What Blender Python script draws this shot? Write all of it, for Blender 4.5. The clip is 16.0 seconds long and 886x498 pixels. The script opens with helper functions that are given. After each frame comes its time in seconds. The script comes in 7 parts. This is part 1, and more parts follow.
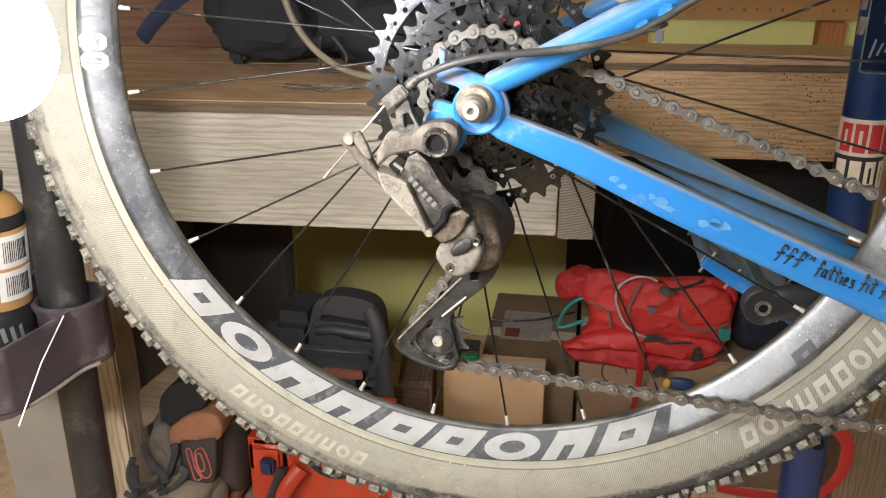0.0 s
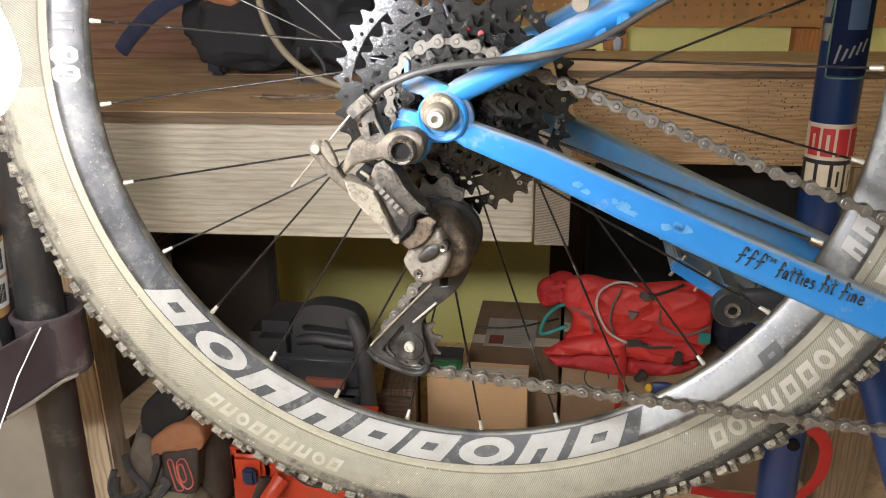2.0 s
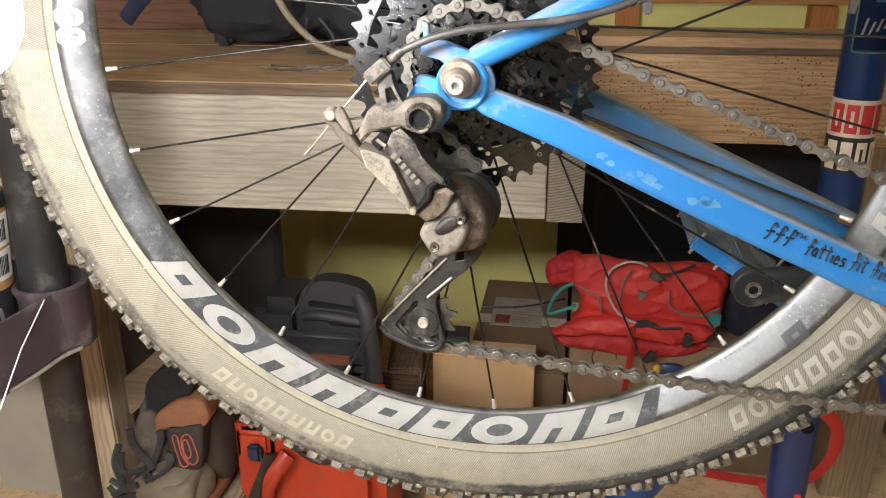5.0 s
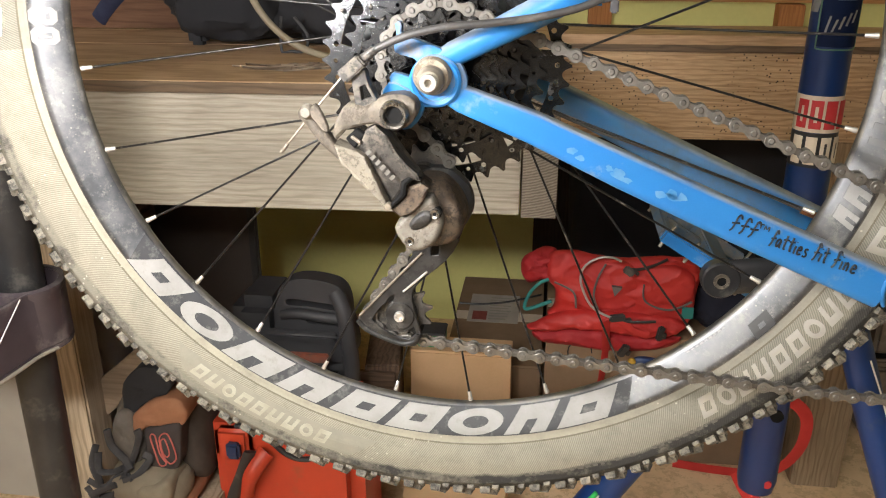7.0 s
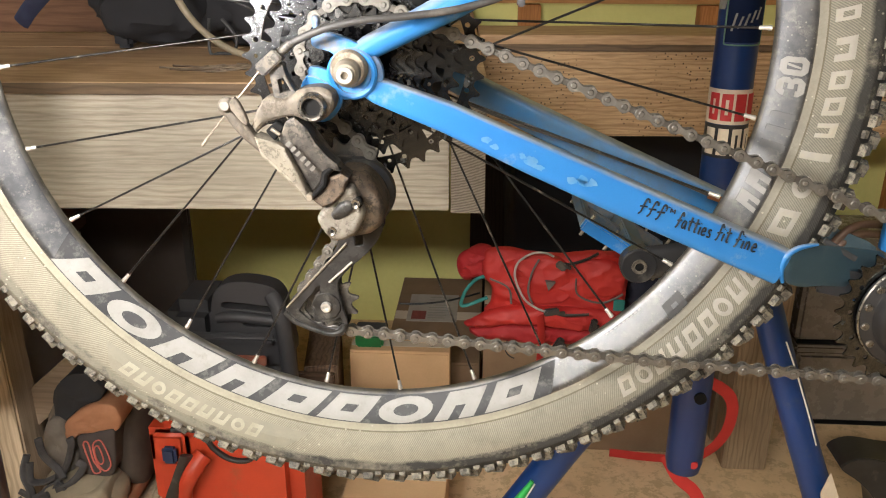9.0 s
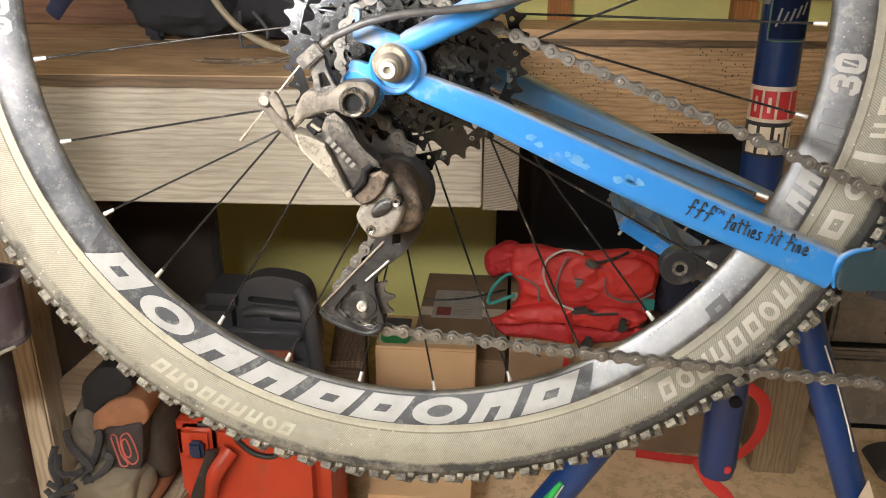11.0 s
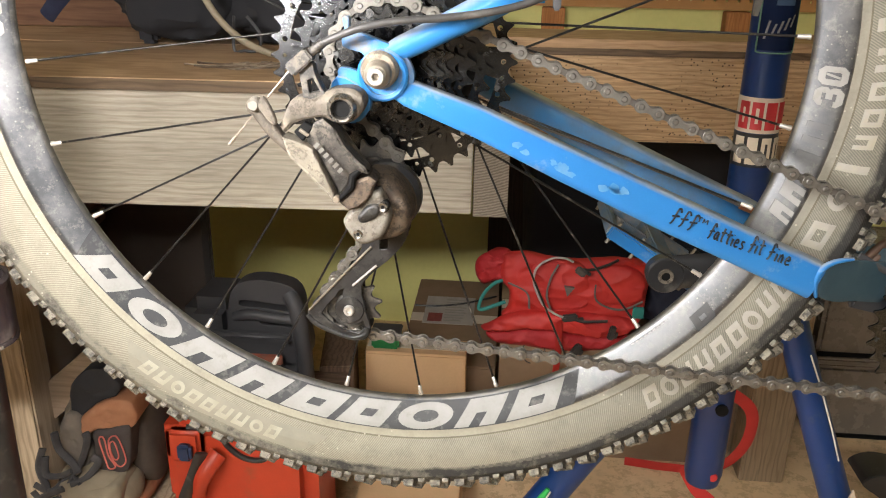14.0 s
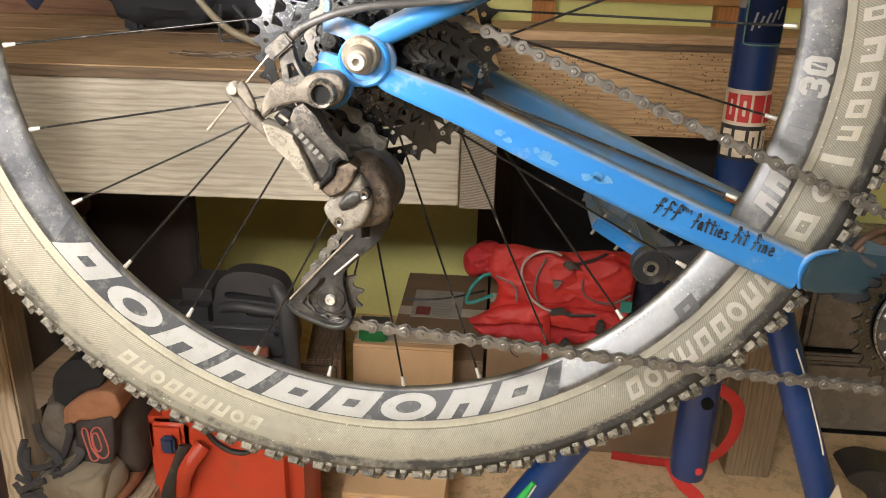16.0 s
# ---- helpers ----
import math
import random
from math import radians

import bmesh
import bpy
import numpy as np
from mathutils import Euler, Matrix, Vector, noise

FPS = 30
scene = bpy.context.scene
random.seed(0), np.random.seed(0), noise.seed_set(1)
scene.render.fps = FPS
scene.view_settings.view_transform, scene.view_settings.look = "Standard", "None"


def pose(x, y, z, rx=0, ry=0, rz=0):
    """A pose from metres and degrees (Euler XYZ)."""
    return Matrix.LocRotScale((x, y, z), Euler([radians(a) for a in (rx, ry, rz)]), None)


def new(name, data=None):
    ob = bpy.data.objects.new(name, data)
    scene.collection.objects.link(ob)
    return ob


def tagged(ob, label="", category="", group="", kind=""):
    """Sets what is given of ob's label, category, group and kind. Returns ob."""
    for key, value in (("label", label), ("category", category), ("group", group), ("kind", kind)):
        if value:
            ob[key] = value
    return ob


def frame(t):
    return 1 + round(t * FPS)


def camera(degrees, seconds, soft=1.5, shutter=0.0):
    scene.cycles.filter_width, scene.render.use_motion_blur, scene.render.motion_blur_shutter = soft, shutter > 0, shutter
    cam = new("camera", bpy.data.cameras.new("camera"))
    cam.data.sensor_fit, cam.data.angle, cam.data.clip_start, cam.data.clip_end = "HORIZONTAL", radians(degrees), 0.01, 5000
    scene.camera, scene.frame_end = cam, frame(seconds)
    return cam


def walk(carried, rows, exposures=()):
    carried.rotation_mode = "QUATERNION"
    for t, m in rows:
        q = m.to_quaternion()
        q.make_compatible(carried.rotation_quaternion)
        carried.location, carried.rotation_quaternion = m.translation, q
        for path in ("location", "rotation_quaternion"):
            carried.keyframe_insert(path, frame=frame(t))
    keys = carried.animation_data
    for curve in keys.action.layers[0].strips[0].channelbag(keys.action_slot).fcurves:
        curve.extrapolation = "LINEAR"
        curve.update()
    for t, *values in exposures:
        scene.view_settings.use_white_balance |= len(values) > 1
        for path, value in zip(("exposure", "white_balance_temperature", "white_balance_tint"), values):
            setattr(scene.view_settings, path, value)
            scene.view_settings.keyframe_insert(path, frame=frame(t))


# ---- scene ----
cam = camera(56.77, 16.0, soft=1.1)
PATH = [
    (0.0, 0.0654, -0.5959, 0.9788, 68.952, 0.225, 9.734),
    (0.5, 0.0705, -0.5978, 0.9787, 69.065, 0.309, 9.445),
    (1.0, 0.0774, -0.5997, 0.9825, 69.205, 0.436, 9.155),
    (1.5, 0.0831, -0.5997, 0.9816, 69.375, 0.571, 8.906),
    (2.0, 0.0813, -0.6010, 0.9795, 69.585, 0.635, 8.825),
    (2.5, 0.0776, -0.6015, 0.9794, 69.629, 0.510, 8.889),
    (3.0, 0.0777, -0.5988, 0.9803, 69.499, 0.312, 9.064),
    (3.5, 0.0760, -0.5946, 0.9773, 69.156, 0.165, 9.205),
    (4.0, 0.0682, -0.5869, 0.9730, 68.728, 0.082, 9.286),
    (6.5, 0.0711, -0.5923, 0.9671, 68.017, -0.054, 8.460),
    (7.0, 0.0724, -0.5976, 0.9696, 68.110, 0.008, 7.533),
    (7.5, 0.0872, -0.5976, 0.9676, 68.247, 0.007, 6.271),
    (8.0, 0.0938, -0.6010, 0.9681, 68.413, -0.042, 4.913),
    (8.5, 0.0927, -0.6101, 0.9649, 68.566, -0.095, 3.892),
    (9.0, 0.0902, -0.6156, 0.9642, 68.527, -0.117, 3.433),
    (11.5, 0.0738, -0.5936, 0.9609, 67.912, -0.246, 5.134),
    (12.0, 0.0846, -0.5856, 0.9563, 67.715, -0.321, 4.618),
    (12.5, 0.0906, -0.5955, 0.9596, 67.697, -0.451, 4.184),
    (13.0, 0.0898, -0.6041, 0.9596, 67.963, -0.622, 4.137),
    (13.5, 0.0861, -0.6113, 0.9640, 68.312, -0.834, 4.430),
    (14.0, 0.0807, -0.6069, 0.9640, 68.564, -0.999, 4.819),
    (14.5, 0.0819, -0.6053, 0.9612, 68.653, -1.125, 5.062),
    (15.0, 0.0801, -0.6054, 0.9630, 68.583, -1.277, 5.053),
    (15.5, 0.0819, -0.6033, 0.9606, 68.416, -1.434, 4.780),
    (16.0, 0.0873, -0.6029, 0.9576, 68.272, -1.532, 4.413),
]
walk(cam, [(t, pose(x, y, z, rx, ry, rz)) for t, x, y, z, rx, ry, rz in PATH], exposures=((0.0, 0.10, 5650, 7), (4.0, 0.10, 5780, 7), (6.5, 0.10, 5820, 7), (9.0, 0.17, 5990, 7), (11.0, 0.17, 5880, 7), (12.0, 0.19, 5980, 7), (13.5, 0.18, 5850, 7), (14.5, 0.17, 5850, 7), (16.0, 0.19, 5980, 7)))


# ---- light ----
world = bpy.data.worlds.new("room_air")
scene.world = world
world.use_nodes = True
world.node_tree.nodes["Background"].inputs[0].default_value = (0.9, 0.85, 0.8, 1)
world.node_tree.nodes["Background"].inputs[1].default_value = 0.03
BULB = (-0.188, -0.278, 0.9340)
BULB_POWER = 275.0
FILL_POWER = 88.0
scene.view_settings.exposure = 0.0

C = Vector((0, 0, 0.88))  # middle of the rear wheel


# ---- builders ----
WORLD = {}


def holder(name, at, label, category, group="", kind=""):
    ob = new(name)
    ob.empty_display_size = 0.05
    ob.location = at
    WORLD[ob] = Matrix.Translation(at)
    return tagged(ob, label, category, group, kind)


def place(name, mesh, material, parent=None, label="", at=None):
    if material and not mesh.materials:
        mesh.materials.append(material)
    ob = new(name, mesh)
    m = at if at is not None else Matrix()
    if parent is not None:
        ob.parent = parent
        ob.matrix_parent_inverse = WORLD[parent].inverted()
    ob.matrix_basis = m
    WORLD[ob] = m
    if label:
        ob["label"] = label
    return ob


def mesh_of(bm, name, smooth=40, uv=False):
    bmesh.ops.recalc_face_normals(bm, faces=bm.faces)
    me = bpy.data.meshes.new(name)
    if smooth:
        for f in bm.faces:
            f.smooth = True
        for e in bm.edges:
            if len(e.link_faces) == 2 and e.calc_face_angle(0) > radians(smooth):
                e.smooth = False
    bm.to_mesh(me)
    bm.free()
    return me


def part(name, bm, material, parent, label="", smooth=40, shift=(0, 0, 0)):
    bmesh.ops.translate(bm, verts=bm.verts, vec=shift)
    lo = Vector([min(v.co[i] for v in bm.verts) for i in range(3)])
    hi = Vector([max(v.co[i] for v in bm.verts) for i in range(3)])
    mid = (lo + hi) / 2
    bmesh.ops.translate(bm, verts=bm.verts, vec=-mid)
    return place(name, mesh_of(bm, name, smooth), material, parent, label, Matrix.Translation(mid))


def thing(name, bm, material, label, category, group="", kind="", smooth=40):
    ob = part(name, bm, material, None, "", smooth)
    return tagged(ob, label, category, group, kind)


def bevelled(bm, w, seg=2, angle=50):
    es = [e for e in bm.edges if len(e.link_faces) == 2 and e.calc_face_angle(0) > radians(angle)]
    if es and w > 0:
        bmesh.ops.bevel(bm, geom=es, offset=w, segments=seg, affect="EDGES", clamp_overlap=True)
    return bm


def box(x0, x1, y0, y1, z0, z1, bevel=0.0, seg=2):
    bm = bmesh.new()
    bmesh.ops.create_cube(bm, size=1)
    bmesh.ops.scale(bm, vec=(x1 - x0, y1 - y0, z1 - z0), verts=bm.verts)
    bmesh.ops.translate(bm, vec=((x0 + x1) / 2, (y0 + y1) / 2, (z0 + z1) / 2), verts=bm.verts)
    return bevelled(bm, bevel, seg)


def turned(bm, m):
    bmesh.ops.transform(bm, matrix=m, verts=bm.verts)
    return bm


def merged(*bms):
    out = bmesh.new()
    for b in bms:
        me = bpy.data.meshes.new("tmp")
        b.to_mesh(me)
        b.free()
        out.from_mesh(me)
        bpy.data.meshes.remove(me)
    return out


def plate(outer, y0, y1, holes=(), bevel=0.0, seg=1):
    """A flat piece with the outline (x, z), from y0 (towards the camera) to y1."""
    bm = bmesh.new()
    edges = []
    for ring in (outer, *holes):
        vs = [bm.verts.new((x, y0, z)) for x, z in ring]
        edges += [bm.edges.new((vs[i], vs[(i + 1) % len(vs)])) for i in range(len(vs))]
    bmesh.ops.triangle_fill(bm, use_beauty=True, use_dissolve=False, edges=edges)
    got = bmesh.ops.extrude_face_region(bm, geom=bm.faces[:])
    bmesh.ops.translate(bm, vec=(0, y1 - y0, 0), verts=[v for v in got["geom"] if isinstance(v, bmesh.types.BMVert)])
    bmesh.ops.recalc_face_normals(bm, faces=bm.faces)
    return bevelled(bm, bevel, seg, 60)


def relief(outer, y0, y1, round_=0.003, step=0.003, shape=None):
    """A cast piece with the outline (x, z): front at y0, back at y1, its front rim rounded over; shape(x, z) pushes the front back."""
    bm = bmesh.new()
    vs = [bm.verts.new((x, 0.0, z)) for x, z in outer]
    es = [bm.edges.new((vs[i], vs[(i + 1) % len(vs)])) for i in range(len(vs))]
    bmesh.ops.triangle_fill(bm, use_beauty=True, use_dissolve=False, edges=es)
    for _ in range(6):
        long = [e for e in bm.edges if e.calc_length() > step]
        if not long:
            break
        bmesh.ops.subdivide_edges(bm, edges=long, cuts=1)
        bmesh.ops.triangulate(bm, faces=[f for f in bm.faces if len(f.verts) > 3])
        bmesh.ops.beautify_fill(bm, faces=bm.faces, edges=[e for e in bm.edges if not e.is_boundary])
    back = bmesh.ops.extrude_face_region(bm, geom=bm.faces[:])
    behind = {v for v in back["geom"] if isinstance(v, bmesh.types.BMVert)}
    a = np.array(outer)
    d = np.roll(a, -1, 0) - a
    l2 = np.maximum((d * d).sum(1), 1e-12)
    for v in bm.verts:
        if v in behind:
            v.co.y = y1
            continue
        p = np.array((v.co.x, v.co.z))
        t = np.clip(((p - a) * d).sum(1) / l2, 0, 1)
        near = math.sqrt((((a + d * t[:, None]) - p) ** 2).sum(1).min())
        k = 1 - min(1.0, near / round_)
        v.co.y = y0 + round_ * (1 - math.sqrt(1 - k * k)) + (shape(v.co.x, v.co.z) if shape else 0.0)
    bmesh.ops.recalc_face_normals(bm, faces=bm.faces)
    return bm


def crease(a, b, slope):
    """A facet that falls away on the left of the line from a to b (millimetres)."""
    ax, az, bx, bz = a[0] / 1000, a[1] / 1000, b[0] / 1000, b[1] / 1000
    ln = math.hypot(bx - ax, bz - az)
    return lambda x, z: max(0.0, ((x - ax) * (bz - az) - (z - az) * (bx - ax)) / ln) * slope


def ring2(cx, cz, r, n=20, start=0.0):
    return [(cx + r * math.cos(start + 2 * math.pi * i / n), cz + r * math.sin(start + 2 * math.pi * i / n)) for i in range(n)]


def smooth_ring(pts, n=4):
    """A closed outline rounded through the given points."""
    out = []
    k = len(pts)
    for i in range(k):
        p0, p1, p2, p3 = (Vector(pts[(i + j) % k]) for j in (-1, 0, 1, 2))
        for s in range(n):
            t = s / n
            q = 0.5 * (2 * p1 + (p2 - p0) * t + (2 * p0 - 5 * p1 + 4 * p2 - p3) * t * t + (3 * p1 - p0 - 3 * p2 + p3) * t ** 3)
            out.append((q.x, q.y))
    return out


def spline(pts, n=6):
    out = []
    k = len(pts)
    for i in range(k - 1):
        p0, p1, p2, p3 = (Vector(pts[min(max(i + j, 0), k - 1)]) for j in (-1, 0, 1, 2))
        for s in range(n):
            t = s / n
            out.append(0.5 * (2 * p1 + (p2 - p0) * t + (2 * p0 - 5 * p1 + 4 * p2 - p3) * t * t + (3 * p1 - p0 - 3 * p2 + p3) * t ** 3))
    out.append(Vector(pts[-1]))
    return out


def sweep(path, radius, n=12, cap=True, flat=1.0, bm=None, square=2.0):
    """A tube along the path; radius is one number or one a point. flat: width against height of the section."""
    bm = bm or bmesh.new()
    path = [Vector(p) for p in path]
    rs = radius if isinstance(radius, (list, tuple)) else [radius] * len(path)
    up, rings = None, []
    for i, p in enumerate(path):
        d = (path[min(i + 1, len(path) - 1)] - path[max(i - 1, 0)]).normalized()
        if up is None:
            up = d.orthogonal().normalized() if abs(d.z) > 0.9 else (Vector((0, 0, 1)) - d * d.z).normalized()
        up = (up - d * up.dot(d)).normalized()
        side = d.cross(up)
        ring = []
        for j in range(n):
            c, s = math.cos(2 * math.pi * j / n), math.sin(2 * math.pi * j / n)
            k = (abs(c) ** square + abs(s) ** square) ** (-1 / square)
            ring.append(bm.verts.new(p + rs[i] * k * (c * up + flat * s * side)))
        rings.append(ring)
    for a, b in zip(rings, rings[1:]):
        for j in range(n):
            bm.faces.new((a[j], a[(j + 1) % n], b[(j + 1) % n], b[j]))
    if cap:
        bm.faces.new(rings[0][::-1])
        bm.faces.new(rings[-1])
    return bm


def lathe(profile, n=48, axis="y", closed=False):
    """Turns a profile of (radius, place along the axis)."""
    bm = bmesh.new()
    rings = []
    for r, h in profile:
        vs = []
        for i in range(n):
            a = 2 * math.pi * i / n
            c, s = r * math.cos(a), r * math.sin(a)
            vs.append(bm.verts.new((c, h, s) if axis == "y" else (c, s, h)))
        rings.append(vs)
    pairs = list(zip(rings, rings[1:])) + ([(rings[-1], rings[0])] if closed else [])
    for a, b in pairs:
        for i in range(n):
            bm.faces.new((a[i], a[(i + 1) % n], b[(i + 1) % n], b[i]))
    if not closed:
        for r in (rings[0], rings[-1]):
            if profile[rings.index(r)][0] > 1e-6:
                bm.faces.new(r)
    bmesh.ops.remove_doubles(bm, verts=bm.verts, dist=1e-6)
    return bm


def lettering(text, size, depth=0.0006, shear=0.0, spacing=1.0):
    """The mesh of a line of writing, in x and z, its middle at the origin."""
    cu = bpy.data.curves.new("writing", "FONT")
    cu.body, cu.size, cu.extrude, cu.shear, cu.space_character, cu.resolution_u = text, size, depth, shear, spacing, 3
    cu.align_x, cu.align_y = "CENTER", "CENTER"
    ob = bpy.data.objects.new("writing", cu)
    scene.collection.objects.link(ob)
    me = bpy.data.meshes.new_from_object(ob.evaluated_get(bpy.context.evaluated_depsgraph_get()))
    bpy.data.objects.remove(ob)
    bpy.data.curves.remove(cu)
    bm = bmesh.new()
    bm.from_mesh(me)
    bpy.data.meshes.remove(me)
    bmesh.ops.transform(bm, matrix=Matrix.Rotation(radians(90), 4, "X"), verts=bm.verts)
    return bm


# ---- materials ----
def nodes_of(name):
    m = bpy.data.materials.new(name)
    m.use_nodes = True
    nt = m.node_tree
    return m, nt, nt.nodes["Principled BSDF"], nt.nodes.new("ShaderNodeNewGeometry")


def noise_node(nt, vec, scale, detail=4, rough=0.6, stretch=None):
    if stretch:
        mp = nt.nodes.new("ShaderNodeMapping")
        mp.inputs["Scale"].default_value = stretch
        nt.links.new(vec, mp.inputs["Vector"])
        vec = mp.outputs[0]
    n = nt.nodes.new("ShaderNodeTexNoise")
    n.inputs["Scale"].default_value, n.inputs["Detail"].default_value, n.inputs["Roughness"].default_value = scale, detail, rough
    nt.links.new(vec, n.inputs["Vector"])
    return n.outputs["Fac"]


def ramp(nt, fac, *stops):
    r = nt.nodes.new("ShaderNodeValToRGB")
    el = r.color_ramp.elements
    while len(el) < len(stops):
        el.new(0.5)
    for e, (p, c) in zip(el, stops):
        e.position = p
        e.color = (*c, 1) if not isinstance(c, (int, float)) else (c, c, c, 1)
    nt.links.new(fac, r.inputs[0])
    return r.outputs[0]


def mix(nt, fac, a, b, mode="MIX"):
    n = nt.nodes.new("ShaderNodeMix")
    n.data_type, n.blend_type = "RGBA", mode
    for sock, v in ((n.inputs[0], fac), (n.inputs[6], a), (n.inputs[7], b)):
        if isinstance(v, (int, float)):
            sock.default_value = v
        elif isinstance(v, tuple):
            sock.default_value = (*v, 1)
        else:
            nt.links.new(v, sock)
    return n.outputs[2]


def bump(nt, bsdf, height, strength, distance):
    b = nt.nodes.new("ShaderNodeBump")
    b.inputs["Strength"].default_value, b.inputs["Distance"].default_value = strength, distance
    nt.links.new(height, b.inputs["Height"])
    nt.links.new(b.outputs[0], bsdf.inputs["Normal"])


def surface(name, a, b, rough=0.5, metal=0.0, scale=40.0, fine=600.0, relief=0.15, dust=None, amount=0.0, dust_scale=25.0, rough_var=0.15, coat=0.0, spec=0.5, top=None, grime=None, grime_scale=170.0):
    """Two tones at two scales, fine relief, and dust or mud lying in patches."""
    m, nt, p, geo = nodes_of(name)
    pos = geo.outputs["Position"]
    big = noise_node(nt, pos, scale)
    small = noise_node(nt, pos, fine, 3)
    col = mix(nt, ramp(nt, big, (0.3, 0.0), (0.7, 1.0)), a, b)
    col = mix(nt, 0.25, col, mix(nt, small, (0.55, 0.55, 0.55), (1.0, 1.0, 1.0)), "MULTIPLY")
    if dust:
        patch = ramp(nt, noise_node(nt, pos, dust_scale, 6, 0.7), (max(0.0, 0.62 - amount * 0.5), 0.0), (min(1.0, 0.85 - amount * 0.45), 1.0))
        col = mix(nt, patch, col, dust)
        rr = mix(nt, patch, (rough,) * 3, (0.9,) * 3)
        if metal:
            mm = mix(nt, patch, (metal,) * 3, (0.0,) * 3)
            nt.links.new(mm, p.inputs["Metallic"])
        nt.links.new(rr, p.inputs["Roughness"])
    else:
        rr = ramp(nt, big, (0.2, max(0.05, rough - rough_var)), (0.8, min(1.0, rough + rough_var)))
        nt.links.new(rr, p.inputs["Roughness"])
        p.inputs["Metallic"].default_value = metal
    if top:
        sep = nt.nodes.new("ShaderNodeSeparateXYZ")
        nt.links.new(geo.outputs["Normal"], sep.inputs[0])
        lying = mix(nt, 1.0, ramp(nt, sep.outputs["Z"], (0.38, 0.0), (0.74, 0.85)), ramp(nt, noise_node(nt, pos, 35, 5, 0.7), (0.25, 0.25), (0.6, 1.0)), "MULTIPLY")
        col = mix(nt, lying, col, top)
    height = small
    if grime:
        clot = ramp(nt, noise_node(nt, pos, grime_scale, 7, 0.78), (0.50, 0.0), (0.56, 0.9))
        col = mix(nt, clot, col, grime)
        height = mix(nt, 0.5, small, clot)
    nt.links.new(col, p.inputs["Base Color"])
    p.inputs["Coat Weight"].default_value = coat
    p.inputs["Specular IOR Level"].default_value = spec
    if relief:
        bump(nt, p, height, relief, 0.0006)
    return m


def wood(name, light, dark, along="x", grain=34.0, rough=0.75, specks=False, stain=None, swirl=7.0, streak=0.3):
    """Sawn timber: year lines that run along it and wander, fibres, blotches; nail specks where it has them."""
    m, nt, p, geo = nodes_of(name)
    pos = geo.outputs["Position"]
    st = {"x": (0.6, 9, 9), "y": (9, 0.6, 9), "z": (9, 9, 0.6)}[along]
    mp = nt.nodes.new("ShaderNodeMapping")
    mp.inputs["Scale"].default_value = {"x": (0.16, 0.6, 1), "y": (1, 0.16, 0.6), "z": (1, 0.6, 0.16)}[along]
    nt.links.new(pos, mp.inputs["Vector"])
    w = nt.nodes.new("ShaderNodeTexWave")
    w.wave_type, w.bands_direction, w.wave_profile = "BANDS", ("X" if along == "z" else "Z" if along == "x" else "X"), "SIN"
    w.inputs["Scale"].default_value, w.inputs["Distortion"].default_value = grain, swirl
    w.inputs["Detail"].default_value, w.inputs["Detail Scale"].default_value, w.inputs["Detail Roughness"].default_value = 1.5, 2.5, 0.5
    nt.links.new(mp.outputs[0], w.inputs["Vector"])
    warp = noise_node(nt, pos, 2.2, 3, 0.5, st)
    fibre = noise_node(nt, pos, 40, 4, 0.7, tuple(s * (0.25 if s < 1 else 1) for s in st))
    col = mix(nt, ramp(nt, w.outputs["Fac"], (0.0, 1.0), (0.55, 0.8), (1.0, 0.15)), dark, light)
    col = mix(nt, ramp(nt, warp, (0.3, 0.45), (0.65, 0.0)), col, tuple(c * 0.8 for c in dark))
    col = mix(nt, streak, col, mix(nt, ramp(nt, fibre, (0.32, 0.0), (0.62, 1.0)), (0.34, 0.31, 0.27), (1.2, 1.2, 1.2)), "MULTIPLY")
    blotch = noise_node(nt, pos, 14, 5)
    col = mix(nt, ramp(nt, blotch, (0.48, 0.0), (0.78, 0.55)), col, stain or tuple(c * 0.68 for c in light))
    if specks:
        v = nt.nodes.new("ShaderNodeTexVoronoi")
        v.voronoi_dimensions = "2D"
        v.inputs["Scale"].default_value = 84
        xyz, flat = nt.nodes.new("ShaderNodeSeparateXYZ"), nt.nodes.new("ShaderNodeCombineXYZ")
        nt.links.new(pos, xyz.inputs[0])
        nt.links.new(xyz.outputs["X"], flat.inputs["X"])
        nt.links.new(xyz.outputs["Z"], flat.inputs["Y"])
        nt.links.new(flat.outputs[0], v.inputs["Vector"])
        dot = ramp(nt, v.outputs["Distance"], (0.07, 1.0), (0.13, 0.0))
        where = ramp(nt, noise_node(nt, pos, 9, 3), (0.46, 0.0), (0.54, 1.0))
        col = mix(nt, mix(nt, 1.0, dot, where, "MULTIPLY"), col, (0.015, 0.01, 0.008))
    nt.links.new(col, p.inputs["Base Color"])
    p.inputs["Roughness"].default_value = rough
    p.inputs["Specular IOR Level"].default_value = 0.3
    bump(nt, p, mix(nt, 0.5, fibre, w.outputs["Fac"]), 0.3, 0.001)
    return m


def glowing(name, colour, strength):
    m, nt, p, geo = nodes_of(name)
    p.inputs["Base Color"].default_value = (0.9, 0.9, 0.9, 1)
    p.inputs["Emission Color"].default_value = (*colour, 1)
    p.inputs["Emission Strength"].default_value = strength
    return m


